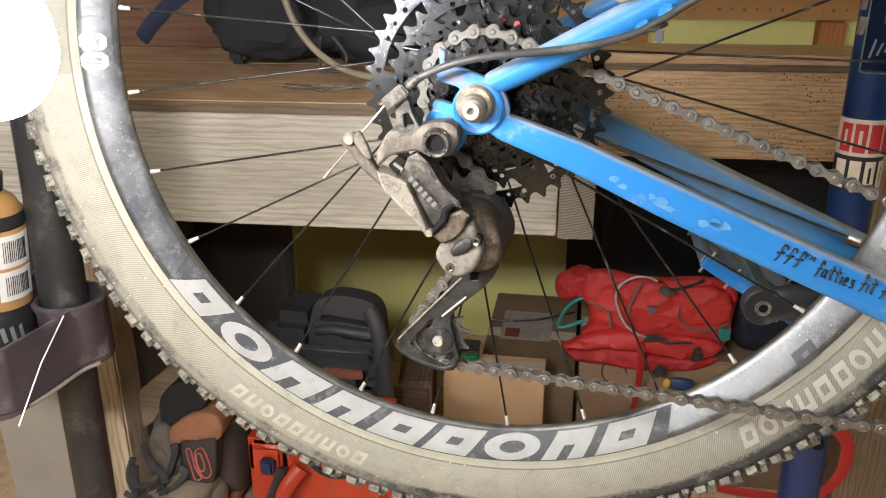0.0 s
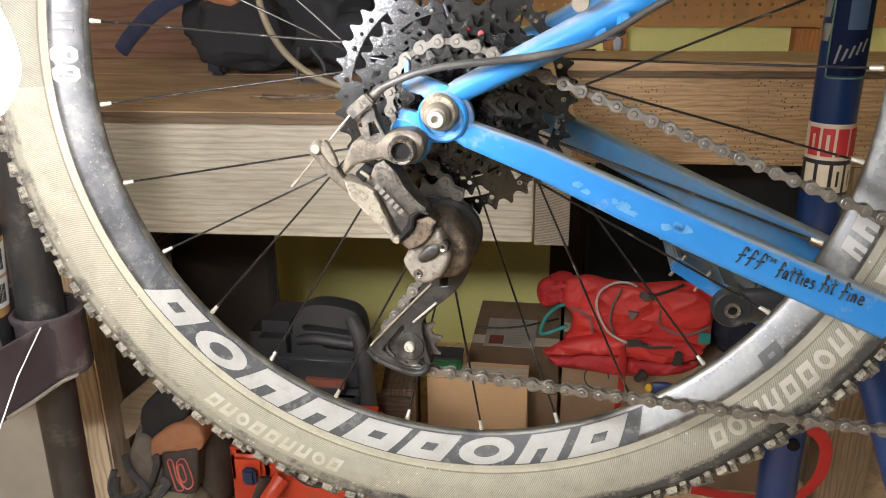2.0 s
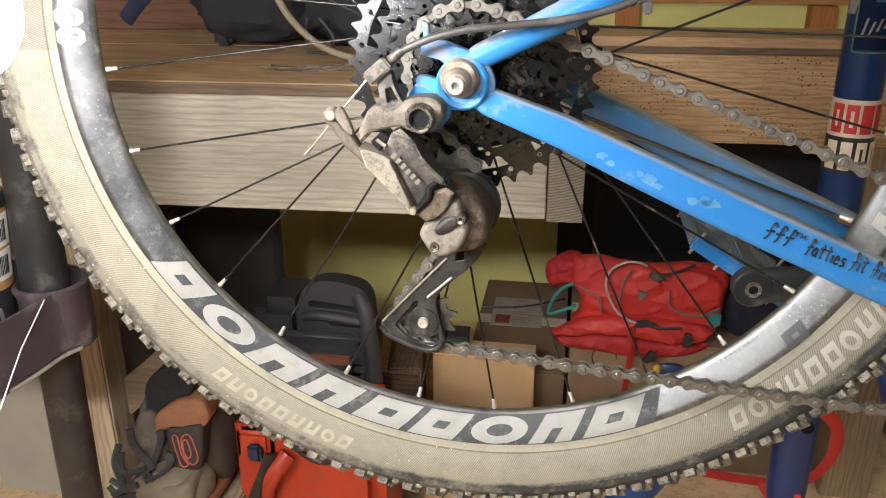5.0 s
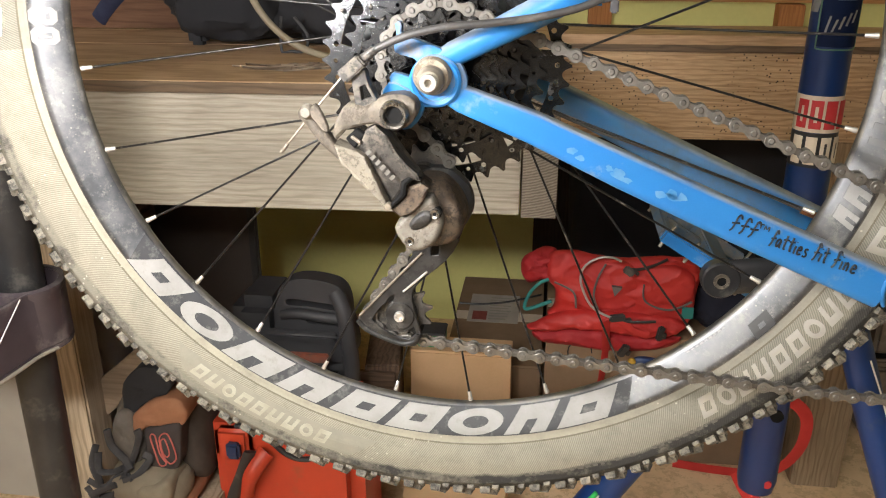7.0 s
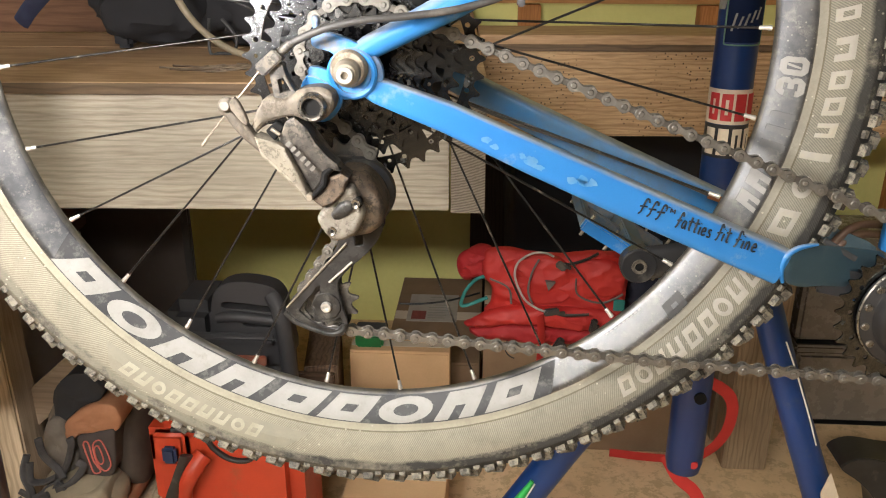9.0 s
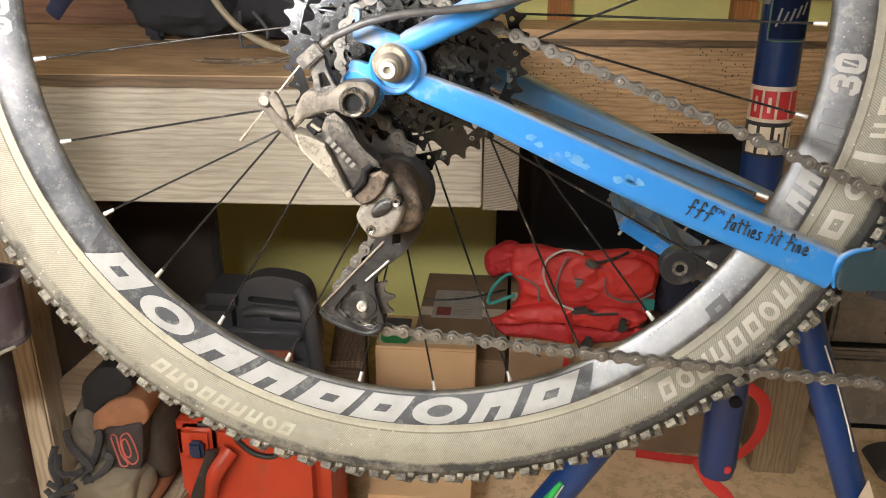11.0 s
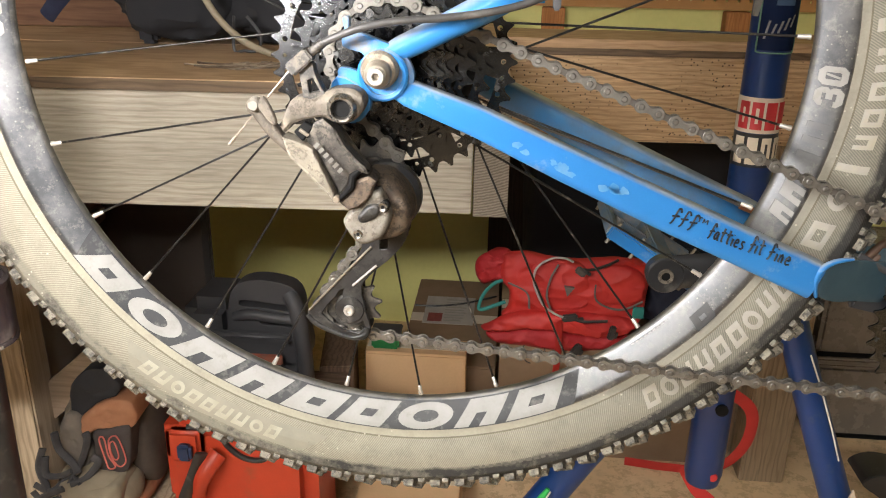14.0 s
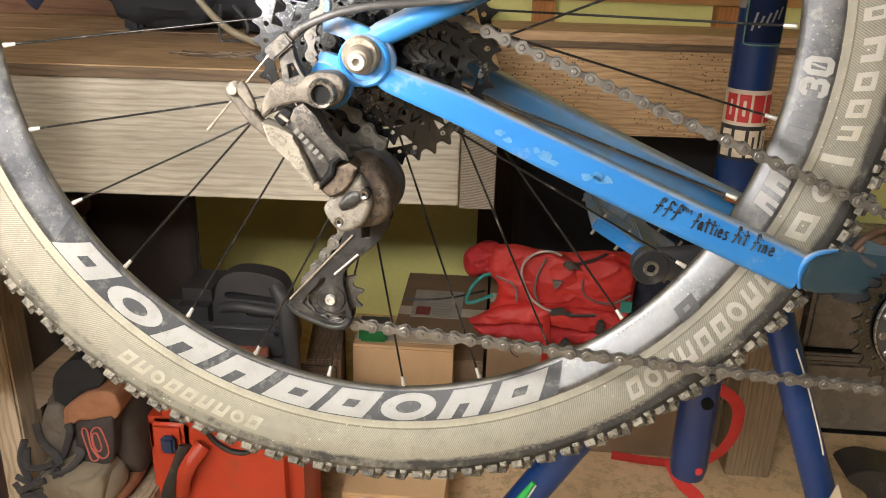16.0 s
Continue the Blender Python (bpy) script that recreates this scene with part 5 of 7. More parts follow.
    part("white_line", sweep([(0.1615, 0.3165, 0.2545), (0.1475, 0.3125, 0.2285), (0.11, 0.304, 0.168)], 0.0012, 8), M_white, s, "thin white line")


navy_bicycle()


def red_strap():
    s = holder("strap", (0.42, 0.52, 0.002), "loose red webbing strap on the floor", "strap")
    part("webbing", sweep(spline([(0.405, 0.478, 0.338), (0.426, 0.48, 0.329), (0.454, 0.48, 0.311), (0.467, 0.482, 0.286), (0.466, 0.484, 0.246), (0.453, 0.486, 0.214), (0.434, 0.488, 0.193), (0.415, 0.49, 0.180), (0.395, 0.50, 0.172)], 7), 0.0092, 10, flat=0.10), M_red, s)
    part("webbing", sweep(spline([(0.335, 0.742, 0.012), (0.36, 0.738, 0.012), (0.40, 0.732, 0.012), (0.45, 0.728, 0.012), (0.50, 0.724, 0.012)], 6), 0.0092, 10, flat=0.10), M_red, s)
    part("webbing", sweep(spline([(0.340, 0.345, 0.290), (0.362, 0.35, 0.250), (0.393, 0.35, 0.216), (0.42, 0.36, 0.12), (0.44, 0.37, 0.004)], 6), 0.0088, 10, flat=0.10), M_red, s)


red_strap()


def saddle():
    s = holder("bicycle_saddle", (0.70, 0.46, 0.0), "black bicycle crank and pedal lying on the floor", "bicycle part")
    ring = smooth_ring([(0.606, 0.232), (0.632, 0.25), (0.675, 0.245), (0.73, 0.236), (0.80, 0.20), (0.80, 0.10), (0.72, 0.02), (0.69, 0.0), (0.685, 0.10), (0.668, 0.17), (0.64, 0.205)], 4)
    ring = [(x + 0.014, max(0.0, z - 0.014)) for x, z in ring]
    part("shell", plate(ring, 0.43, 0.49, [], 0.008, 2), M_black, s)
    part("stay", box(0.70, 0.80, 0.44, 0.48, 0.0, 0.08, 0.004), M_black, s)
    part("bright_cap", lathe([(0.0, 0.0), (0.012, 0.0), (0.014, 0.006), (0.0, 0.006)], 20), M_alloy, s, "bright metal cap", 40, (0.71, 0.4245, 0.195))


saddle()


def dark_panel():
    s = holder("board", (-0.72, 0.86, 0.0), "black board leaning against the wall under the shelf", "board")
    part("sheet", turned(box(-0.30, 0.30, -0.006, 0.006, 0.0, 0.62, 0.002), Matrix.Translation((-0.788, 0.82, 0.0)) @ Matrix.Rotation(radians(-3), 4, "X")), surface("black_board", (0.043, 0.032, 0.027), (0.057, 0.043, 0.036), 0.6, scale=8, fine=200, dust=(0.068, 0.061, 0.061), amount=0.12), s, "", 30)
    part("edge_rail", box(-0.4875, -0.470, 0.80, 0.812, 0.0, 0.60, 0.003), M_black, s)


dark_panel()


def navy_sack():
    s = holder("stuff_sack", (0.405, 0.86, 0.263), "crumpled dark navy fabric sack on a box", "sack")
    part("sack", lump(0.408, 0.855, 0.330, 0.072, 0.085, 0.066, 14, 0.14, 5.0, 0.75, 4), surface("dark_navy_cloth", (0.006, 0.009, 0.022), (0.011, 0.014, 0.032), 0.85, scale=14, fine=500, relief=0.25), s, "", 60)


navy_sack()


# black body added for the shade under the shelf; the navy fold is cloth
def dark_bulk():
    s = holder("under_shelf_shade", (0.42, 1.15, 0.0), "made-up black bulk filling the shade under the shelf", "bag")
    part("body", lump(0.40, 1.15, 0.31, 0.275, 0.115, 0.308, 5, 0.06, 4, 0.45, 4), M_cloth, s)
    part("fold", lump(0.53, 1.02, 0.20, 0.10, 0.05, 0.20, 9, 0.12, 5, 0.55, 3), surface("navy_cloth", (0.008, 0.010, 0.022), (0.014, 0.016, 0.03), 0.85, scale=10, fine=400, relief=0.2), s, "dark navy fold")


dark_bulk()


# ---- the blue bicycle in the stand ----
def mm(pts):
    return [(x / 1000, z / 1000) for x, z in pts]


BIKE = holder("bicycle", (0.0, 0.0, 0.51), "bright blue mountain bike with a dusty rear wheel", "bicycle")


def bike(name, bm, material, parent=None, label="", smooth=40):
    """A part of the bike, built round the middle of its rear wheel."""
    return part(name, bm, material, parent or BIKE, label, smooth, C)


# -- rim and tyre
RIM_IN, RIM_OUT, TREAD = 0.2915, 0.3165, 0.363
rim_side = [(RIM_IN, 0.0010), (0.2920, 0.0026), (0.2950, 0.0052), (0.2995, 0.0085), (0.3048, 0.0121), (0.3103, 0.0154), (0.3145, 0.0174), (RIM_OUT, 0.0165)]
rim_profile = [(r, -h) for r, h in rim_side[::-1]] + rim_side + [(RIM_OUT - 0.004, 0.0)]
rim = bike("rim", lathe(rim_profile, 144, "y", True), M_rim, None, "black rim dulled by dust", 50)

tyre_half = [(0.3150, 0.0168), (0.3172, 0.0180), (0.3190, 0.0182), (0.3205, 0.0198), (0.3250, 0.0238), (0.3315, 0.0272), (0.3385, 0.0283), (0.3450, 0.0275), (0.3465, 0.0282), (0.3480, 0.0272), (0.3530, 0.0235), (0.3580, 0.0175), (0.3615, 0.0095), (TREAD, 0.0)]
tyre_half = [(RIM_OUT + (r - RIM_OUT) * 1.22 if r > RIM_OUT else r, h * (1 + 0.05 * (r > 0.32))) for r, h in tyre_half]
TREAD = tyre_half[-1][0]
tyre_profile = [(r, -h) for r, h in tyre_half] + [(r, h) for r, h in tyre_half[-2::-1]]
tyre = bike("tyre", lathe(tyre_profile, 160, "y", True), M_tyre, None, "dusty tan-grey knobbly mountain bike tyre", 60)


def tyre_skin(r):
    """How far the tyre's side stands off its middle plane at the radius r."""
    for (r0, h0), (r1, h1) in zip(tyre_half, tyre_half[1:]):
        if r0 <= r <= r1:
            return h0 + (h1 - h0) * (r - r0) / (r1 - r0)
    return 0.0


def rim_skin(r):
    for (r0, h0), (r1, h1) in zip(rim_side, rim_side[1:]):
        if r0 <= r <= r1:
            return h0 + (h1 - h0) * (r - r0) / (r1 - r0)
    return 0.017


def polar_shape(outer, skin, holes=(), lift=0.0009):
    """A thin printed shape of (degrees, radius) lying on the rim's or the tyre's side."""
    def fine(ring):
        out = []
        for i, (a, r) in enumerate(ring):
            b, s = ring[(i + 1) % len(ring)]
            k = max(1, int(max(abs(b - a) / 1.2, abs(s - r) / 0.004)))
            out += [(a + (b - a) * j / k, r + (s - r) * j / k) for j in range(k)]
        return out
    k = 0.0054
    bm = plate([(a * k, r) for a, r in fine(outer)], 0.0, 0.0005, [[(a * k, r) for a, r in fine(h)] for h in holes])
    for _ in range(3):
        long = [e for e in bm.edges if e.calc_length() > 0.0035]
        if long:
            bmesh.ops.subdivide_edges(bm, edges=long, cuts=1)
            bmesh.ops.triangulate(bm, faces=[f for f in bm.faces if len(f.verts) > 3])
    for v in bm.verts:
        a, r = radians(v.co.x / k), v.co.z
        v.co = Vector((r * math.cos(a), -skin(r) - lift + v.co.y, r * math.sin(a)))
    return bm


def shrink(ring, k, ca, cr):
    return [(ca + (a - ca) * k, cr + (r - cr) * k) for a, r in ring]


# the big blocks along the rim: plain shapes where the maker's name stands
M_faint = surface("faint_print", (0.075, 0.076, 0.078), (0.11, 0.11, 0.11), 0.5, scale=60, fine=500)


def rim_block(a0, a1, form, r0=0.2946, r1=0.3137, lean=1.6):
    w = a1 - a0
    quad = [(a0 + lean, r0), (a1 + lean, r0), (a1 - lean, r1), (a0 - lean, r1)]
    ca, cr = (a0 + a1) / 2, (r0 + r1) / 2
    if form == "ring":
        oval = [(ca + w * 0.56 * math.cos(t) - lean * 0.55 * math.sin(t), cr + (r1 - r0) * 0.5 * math.sin(t)) for t in [2 * math.pi * i / 24 for i in range(24)]]
        return polar_shape(oval, rim_skin, [shrink(oval, 0.46, ca, cr)])
    if form == "slot":
        return polar_shape(quad, rim_skin, [shrink(quad, 0.30, ca, cr)])
    if form == "notch":
        m = (r0 + r1) / 2
        return polar_shape([(a0 + lean, r0), (a1 + lean, r0), (a1 - lean, r1), (a0 + w * 0.62 - lean, r1), (a0 + w * 0.62, m), (a0 + w * 0.36, m), (a0 + w * 0.36 - lean, r1), (a0 - lean, r1)], rim_skin)
    return polar_shape(quad, rim_skin)


M_decal = surface("black_decal", (0.020, 0.021, 0.024), (0.035, 0.036, 0.038), 0.5, scale=30, fine=600, relief=0.05, dust=(0.15, 0.147, 0.135), amount=0.20, dust_scale=90, spec=0.35)
bike("decal", polar_shape([(210.6, 0.2938), (300.4, 0.2938), (297.6, 0.3146), (212.8, 0.3146)], rim_skin, (), 0.0003), M_decal, rim, "matt black decal strip", 0)
for a0, a1, form in ((214.0, 221.2, "slot"), (223.4, 231.6, "ring"), (233.6, 241.6, "notch"), (243.4, 250.4, "notch"), (252.6, 260.2, "slot"), (261.6, 268.6, "slot"), (270.4, 278.2, "ring"), (280.2, 286.6, "notch"), (288.4, 296.2, "slot")):
    bike("print_block", rim_block(a0, a1, form), M_print, rim, "worn white printed block", 0)
for a0, a1 in ((338.3, 340.3), (341.2, 343.6)):
    bike("print_block", rim_block(a0, a1, "notch", 0.298, 0.312, 0.3), M_print, rim, "worn white printed block", 0)
for a0 in (169.6, 170.8, 172.0):
    bike("print_bar", rim_block(a0, a0 + 0.5, "bar", 0.299, 0.311, 0.0), M_faint, rim, "", 0)
for a0 in (347.2, 349.4, 351.4):
    bike("print_bar", rim_block(a0, a0 + 0.9, "bar", 0.297, 0.312, 0.0), M_faint, rim, "", 0)
bike("print_bar", rim_block(319.0, 322.5, "slot", 0.3035, 0.3145, 0.2), M_black, rim, "", 0)
for k in range(9):
    bike("print_bar", rim_block(309.6 + k * 0.8, 310.1 + k * 0.8, "bar", 0.2952, 0.2962, 0.0), M_print, rim, "", 0)


THREE = [(0, 13), (3, 16), (10, 16), (13, 13), (13, 9.5), (11.5, 8), (13, 6.5), (13, 3), (10, 0), (3, 0), (0, 3), (0, 5), (4, 5), (4, 4), (9, 4), (9, 6.2), (5, 6.2), (5, 9.8), (9, 9.8), (9, 12), (4, 12), (4, 11), (0, 11)]
ZERO = [(0, 13), (3, 16), (10, 16), (13, 13), (13, 3), (10, 0), (3, 0), (0, 3)]
ZERO_IN = [(4, 11.5), (4.5, 12.2), (8.5, 12.2), (9, 11.5), (9, 4.5), (8.5, 3.8), (4.5, 3.8), (4, 4.5)]
for turn, radius in ((177.0, 0.3055), (357.2, 0.3045)):
    def on_rim(ring, shift):
        return [(turn + math.degrees((x + shift) * 0.001 / radius), radius - (z - 8) * 0.00105) for x, z in ring]
    bike("number", polar_shape(on_rim(THREE, -13.8), rim_skin), M_print, rim, "square white figures", 0)
    bike("number", polar_shape(on_rim(ZERO, 0.8), rim_skin, [on_rim(ZERO_IN, 0.8)]), M_print, rim, "square white figures", 0)
    bike("number", polar_shape(on_rim([(4.6, 4.2), (6.2, 4.2), (8.4, 11.8), (6.8, 11.8)], 0.8), rim_skin), M_print, rim, "", 0)


# raised and printed shapes on the tyre's side
def tyre_block(a0, a1, r0, r1, form, lean=0.6):
    quad = [(a0 + lean, r0), (a1 + lean, r0), (a1 - lean, r1), (a0 - lean, r1)]
    ca, cr = (a0 + a1) / 2, (r0 + r1) / 2
    if form == "ring":
        oval = [(ca + (a1 - a0) * 0.55 * math.cos(t), cr + (r1 - r0) * 0.5 * math.sin(t)) for t in [2 * math.pi * i / 20 for i in range(20)]]
        return polar_shape(oval, tyre_skin, [shrink(oval, 0.5, ca, cr)], 0.0005)
    if form == "gate":
        def at(u, v):
            return (a0 + (a1 - a0) * u + lean * (1 - 2 * v), r0 + (r1 - r0) * v)
        return polar_shape([at(0, 0), at(0.3, 0), at(0.3, 0.62), at(0.7, 0.62), at(0.7, 0), at(1, 0), at(1, 1), at(0, 1)], tyre_skin, (), 0.0005)
    return polar_shape(quad, tyre_skin, [shrink(quad, 0.45, ca, cr)] if form == "slot" else (), 0.0005)


for i in range(9):
    a = 307.0 + i * 2.85
    bike("print_block", tyre_block(a, a + 2.1, 0.3255, 0.3405, ("slot", "ring", "gate", "gate", "slot", "slot", "ring", "gate", "slot")[i], 0.35), M_tprint, tyre, "grey printed block", 0)
for a0, a1, r0, r1, form in ((337.0, 340.6, 0.325, 0.3385, "slot"), (342.5, 345.2, 0.325, 0.338, "ring"), (347.4, 348.4, 0.322, 0.341, "bar"), (350.4, 352.2, 0.326, 0.338, "gate"), (353.2, 355.4, 0.326, 0.338, "slot"), (356.4, 358.6, 0.326, 0.338, "slot"), (359.8, 362.6, 0.326, 0.338, "gate"), (364.5, 366.0, 0.324, 0.338, "slot")):
    bike("print_block", tyre_block(a0, a1, r0, r1, form, -0.25), M_tprint, tyre, "grey printed block", 0)
M_moulded = surface("moulded_rubber", (0.36, 0.34, 0.265), (0.29, 0.275, 0.21), 0.85, scale=60, fine=900)
bike("moulded_patch", polar_shape([(226.5, 0.327), (229.5, 0.3265), (252, 0.3265), (259.5, 0.327), (256, 0.3445), (232, 0.3445), (229.3, 0.343)], tyre_skin, (), 0.0002), M_tpatch, tyre, "smooth moulded panel", 0)
for i in range(9):
    a = 230.6 + i * 2.5
    bike("moulded_block", tyre_block(a, a + 1.8, 0.330, 0.341, ("slot", "gate", "ring", "slot", "slot", "gate", "gate", "ring", "slot")[i], 0.3), M_moulded, tyre, "raised rubber block", 0)
M_shoulderbar = surface("shoulder_bar", (0.13, 0.122, 0.10), (0.09, 0.085, 0.07), 0.85, scale=60, fine=900)
rng = random.Random(12)
for i in range(26):
    a = 281 + i * 1.05
    if rng.random() < 0.75:
        bike("moulded_bar", tyre_block(a, a + rng.uniform(0.35, 0.75), 0.3450, 0.3478, "bar", 0.0), M_shoulderbar, tyre, "", 0)


# -- tread
def knob_mesh(w, d, h, name, groove):
    """A tapering rubber block, cut by a groove where it has one."""
    def block(x0, x1):
        bm = bmesh.new()
        bmesh.ops.create_cube(bm, size=1)
        for v in bm.verts:
            k = 0.86 if v.co.z > 0 else 1.0
            v.co = Vector(((x0 + x1) / 2 + v.co.x * (x1 - x0) * k, v.co.y * d * k, v.co.z * h))
        es = [e for e in bm.edges if all(v.co.z > 0 for v in e.verts)]
        bmesh.ops.bevel(bm, geom=es, offset=0.0006, segments=1, affect="EDGES")
        return bm
    if groove:
        return mesh_of(merged(block(-w / 2, -w * 0.12), block(-w * 0.07, w / 2)), name, 30)
    return mesh_of(block(-w / 2, w / 2), name, 30)


KNOBS = {"shoulder": knob_mesh(0.0122, 0.0094, 0.0078, "shoulder_knob", True), "edge": knob_mesh(0.0050, 0.0060, 0.0050, "edge_knob", False), "crown": knob_mesh(0.010, 0.011, 0.0075, "crown_knob", True)}
for me in KNOBS.values():
    me.materials.append(M_knob)
NK = 106


def knob_pose(a, side, kind, turn=0.0):
    r, h, tilt = {"shoulder": (0.3645, 0.0222, 42), "edge": (0.3590, 0.0268, 62), "crown": (0.3745, 0.0090, 8)}[kind]
    base = Matrix.Rotation(-a, 4, "Y") @ Matrix.Translation((r, side * h, 0)) @ Matrix.Rotation(radians(tilt) * side, 4, "Z") @ Matrix.Rotation(radians(90), 4, "Y") @ Matrix.Rotation(radians(90) + turn, 4, "Z")
    return Matrix.Translation(C) @ base


rest = []
rng = random.Random(9)
for i in range(NK):
    a = 2 * math.pi * i / NK
    deg = math.degrees(a)
    near = 185 < deg < 345
    for kind, off in (("shoulder", 0.0), ("edge", 0.5), ("crown", 0.25)):
        for side in (-1, 1):
            m = knob_pose(a + off * 2 * math.pi / NK + rng.uniform(-0.002, 0.002), side, kind, rng.uniform(-0.1, 0.1) + (0.25 if kind == "crown" else 0))
            if near and side < 0:
                place("tread_knob", KNOBS[kind], None, tyre, "", m)
            else:
                rest.append((kind, m))
verts, faces = [], []
for kind, m in rest:
    me = KNOBS[kind]
    k = len(verts)
    verts += [tuple(m @ v.co) for v in me.vertices]
    faces += [[k + j for j in p.vertices] for p in me.polygons]
me = bpy.data.meshes.new("tread_far")
me.from_pydata(verts, [], faces)
place("tread", me, M_knob, tyre)["kind"] = "stuff"

# -- spokes and hub
hub = bike("hub", lathe([(0.0, -0.074), (0.010, -0.074), (0.010, -0.062), (0.017, -0.06), (0.017, -0.024), (0.029, -0.0225), (0.030, -0.020), (0.029, -0.0175), (0.016, -0.014), (0.015, 0.0), (0.016, 0.030), (0.0195, 0.0325), (0.0205, 0.035), (0.0195, 0.0375), (0.016, 0.042), (0.012, 0.06), (0.010, 0.074), (0.0, 0.074)], 40), M_black, None, "black hub", 40)
nip = lathe([(0.0, 0.0), (0.0020, 0.0), (0.0020, 0.0020), (0.0017, 0.0028), (0.0016, 0.0082), (0.0010, 0.0090), (0.0, 0.0090)], 10, "z")
nip_me = mesh_of(nip, "nipple", 40)
nip_me.materials.append(M_alloy)
A0, STEP = radians(183.4), 2 * math.pi / 28
for k in range(28):
    a = A0 + k * STEP
    side = 0.0345 if k % 2 == 0 else -0.020
    sgn = -1 if k % 4 in (0, 3) else 1
    inner_a = a + sgn * radians(82)
    flange = 0.0190 if k % 2 == 0 else 0.0282
    p0 = Vector((flange * math.cos(inner_a), side, flange * math.sin(inner_a)))
    p1 = Vector((0.2885 * math.cos(a), 0.001 if k % 2 == 0 else -0.001, 0.2885 * math.sin(a)))
    sp = bike("spoke", sweep([p0, p0.lerp(p1, 0.03), p0.lerp(p1, 0.93), p1], [0.00105, 0.0009, 0.0009, 0.00105], 7, True), M_spoke, None, "thin black spoke", 60)
    d = (p0 - p1).normalized()
    place("nipple", nip_me, None, sp, "bright alloy nipple", Matrix.Translation(C + p1 - d * 0.001) @ d.to_track_quat("Z", "Y").to_matrix().to_4x4())

# -- cassette
COGS = ((42, 0.0735, 6), (34, 0.0585, 6), (28, 0.0465, 5), (24, 0.037, 5), (21, 0.030, 0), (18, 0.020, 0), (15, 0.0165, 0), (13, 0.0155, 0), (11, 0.0135, 0))
PITCH = 0.0127
HUB_SHIFT = (-0.0014, -0.007, -0.0020)


def cog(teeth, r_in, arms, y, twist):
    r = PITCH * teeth / (2 * math.pi)
    ring = []
    for i in range(teeth):
        a = twist + 2 * math.pi * i / teeth
        s = 2 * math.pi / teeth
        for f, dr in ((-0.5, -0.0041), (-0.37, -0.0038), (-0.25, -0.0023), (-0.16, 0.0001), (-0.09, 0.0019), (0.03, 0.0019), (0.13, -0.0003), (0.24, -0.0026), (0.37, -0.0039)):
            ring.append(((r + dr) * math.cos(a + f * s), (r + dr) * math.sin(a + f * s)))
    holes = []
    if arms:
        gap = 2 * math.pi / arms
        for i in range(arms):
            a0 = twist * 3 + i * gap
            lo, hi, n = 0.021, r_in, 7
            band = [(hi * math.cos(a0 + gap * (0.13 + 0.72 * j / n)), hi * math.sin(a0 + gap * (0.13 + 0.72 * j / n))) for j in range(n + 1)]
            band += [(lo * math.cos(a0 + gap * (0.30 + 0.55 * (n - j) / n) + 0.25), lo * math.sin(a0 + gap * (0.30 + 0.55 * (n - j) / n) + 0.25)) for j in range(n + 1)]
            holes.append(band)
        hr, hole = (r_in + r - 0.0043) / 2, min(0.0019, (r - 0.0043 - r_in) * 0.3)
        for i in range(teeth):
            if i % 4 < 3:
                a = twist + 2 * math.pi * i / teeth
                holes.append(ring2(hr * math.cos(a), hr * math.sin(a), hole * (0.8 if i % 2 else 1.0), 8))
    else:
        for i in range(max(5, teeth // 3)):
            a = twist + 2 * math.pi * i / max(5, teeth // 3)
            hr = r - 0.0085
            if hr > 0.019:
                holes.append(ring2(hr * math.cos(a), hr * math.sin(a), 0.0024, 8))
    return turned(plate(ring, y - 0.0009, y + 0.0009, holes, 0.00025), Matrix.Translation(HUB_SHIFT) if y else Matrix())


cassette = bike("cassette", lathe([(0.0, -0.0675), (0.014, -0.0675), (0.0165, -0.0655), (0.0165, -0.031), (0.0, -0.031)], 28), M_cogb, None, "nine-speed cassette", 40)
for i, (teeth, r_in, arms) in enumerate(COGS):
    y = -0.0225 - 0.0043 * i
    bike("sprocket", cog(teeth, r_in, arms, y, 0.11 * i), M_cog if i < 4 else M_cog_small if i < 7 else M_cogb, cassette, "toothed steel sprocket", 30)
# tiny bright rivets added for the sparkle of reflections on the sprockets
GLINT = mesh_of(lathe([(0.0, -0.0007), (0.0009, -0.0006), (0.0014, 0.0), (0.0, 0.0)], 8), "glint_rivet", 40)
GLINT.materials.append(M_screw)
for i, (teeth, r_in, arms) in enumerate(COGS[:7]):
    r = PITCH * teeth / (2 * math.pi)
    y = -0.0225 - 0.0043 * i - 0.0010
    n = 7 + 2 * (i % 3)
    for k in range(n):
        a_, r_ = 0.4 * i + 2 * math.pi * k / n, r - (0.0062 if k % 2 else 0.0078)
        place("glint_rivet", GLINT, None, cassette, "", Matrix.Translation(C + Vector(HUB_SHIFT) + Vector((r_ * math.cos(a_), y, r_ * math.sin(a_)))))
for a, r, s in ((1.15, 0.047, 0.0022), (1.35, 0.0465, 0.0016), (1.72, 0.0775, 0.0018)):
    bike("paint_fleck", turned(lathe([(0.0, -0.0004), (s * 0.6, -0.0004), (s, 0.0), (0.0, 0.0)], 8), Matrix.Translation((r * math.cos(a), -0.0305 if r > 0.06 else -0.0391, r * math.sin(a)))), M_redprint, cassette, "fleck of red paint", 0)
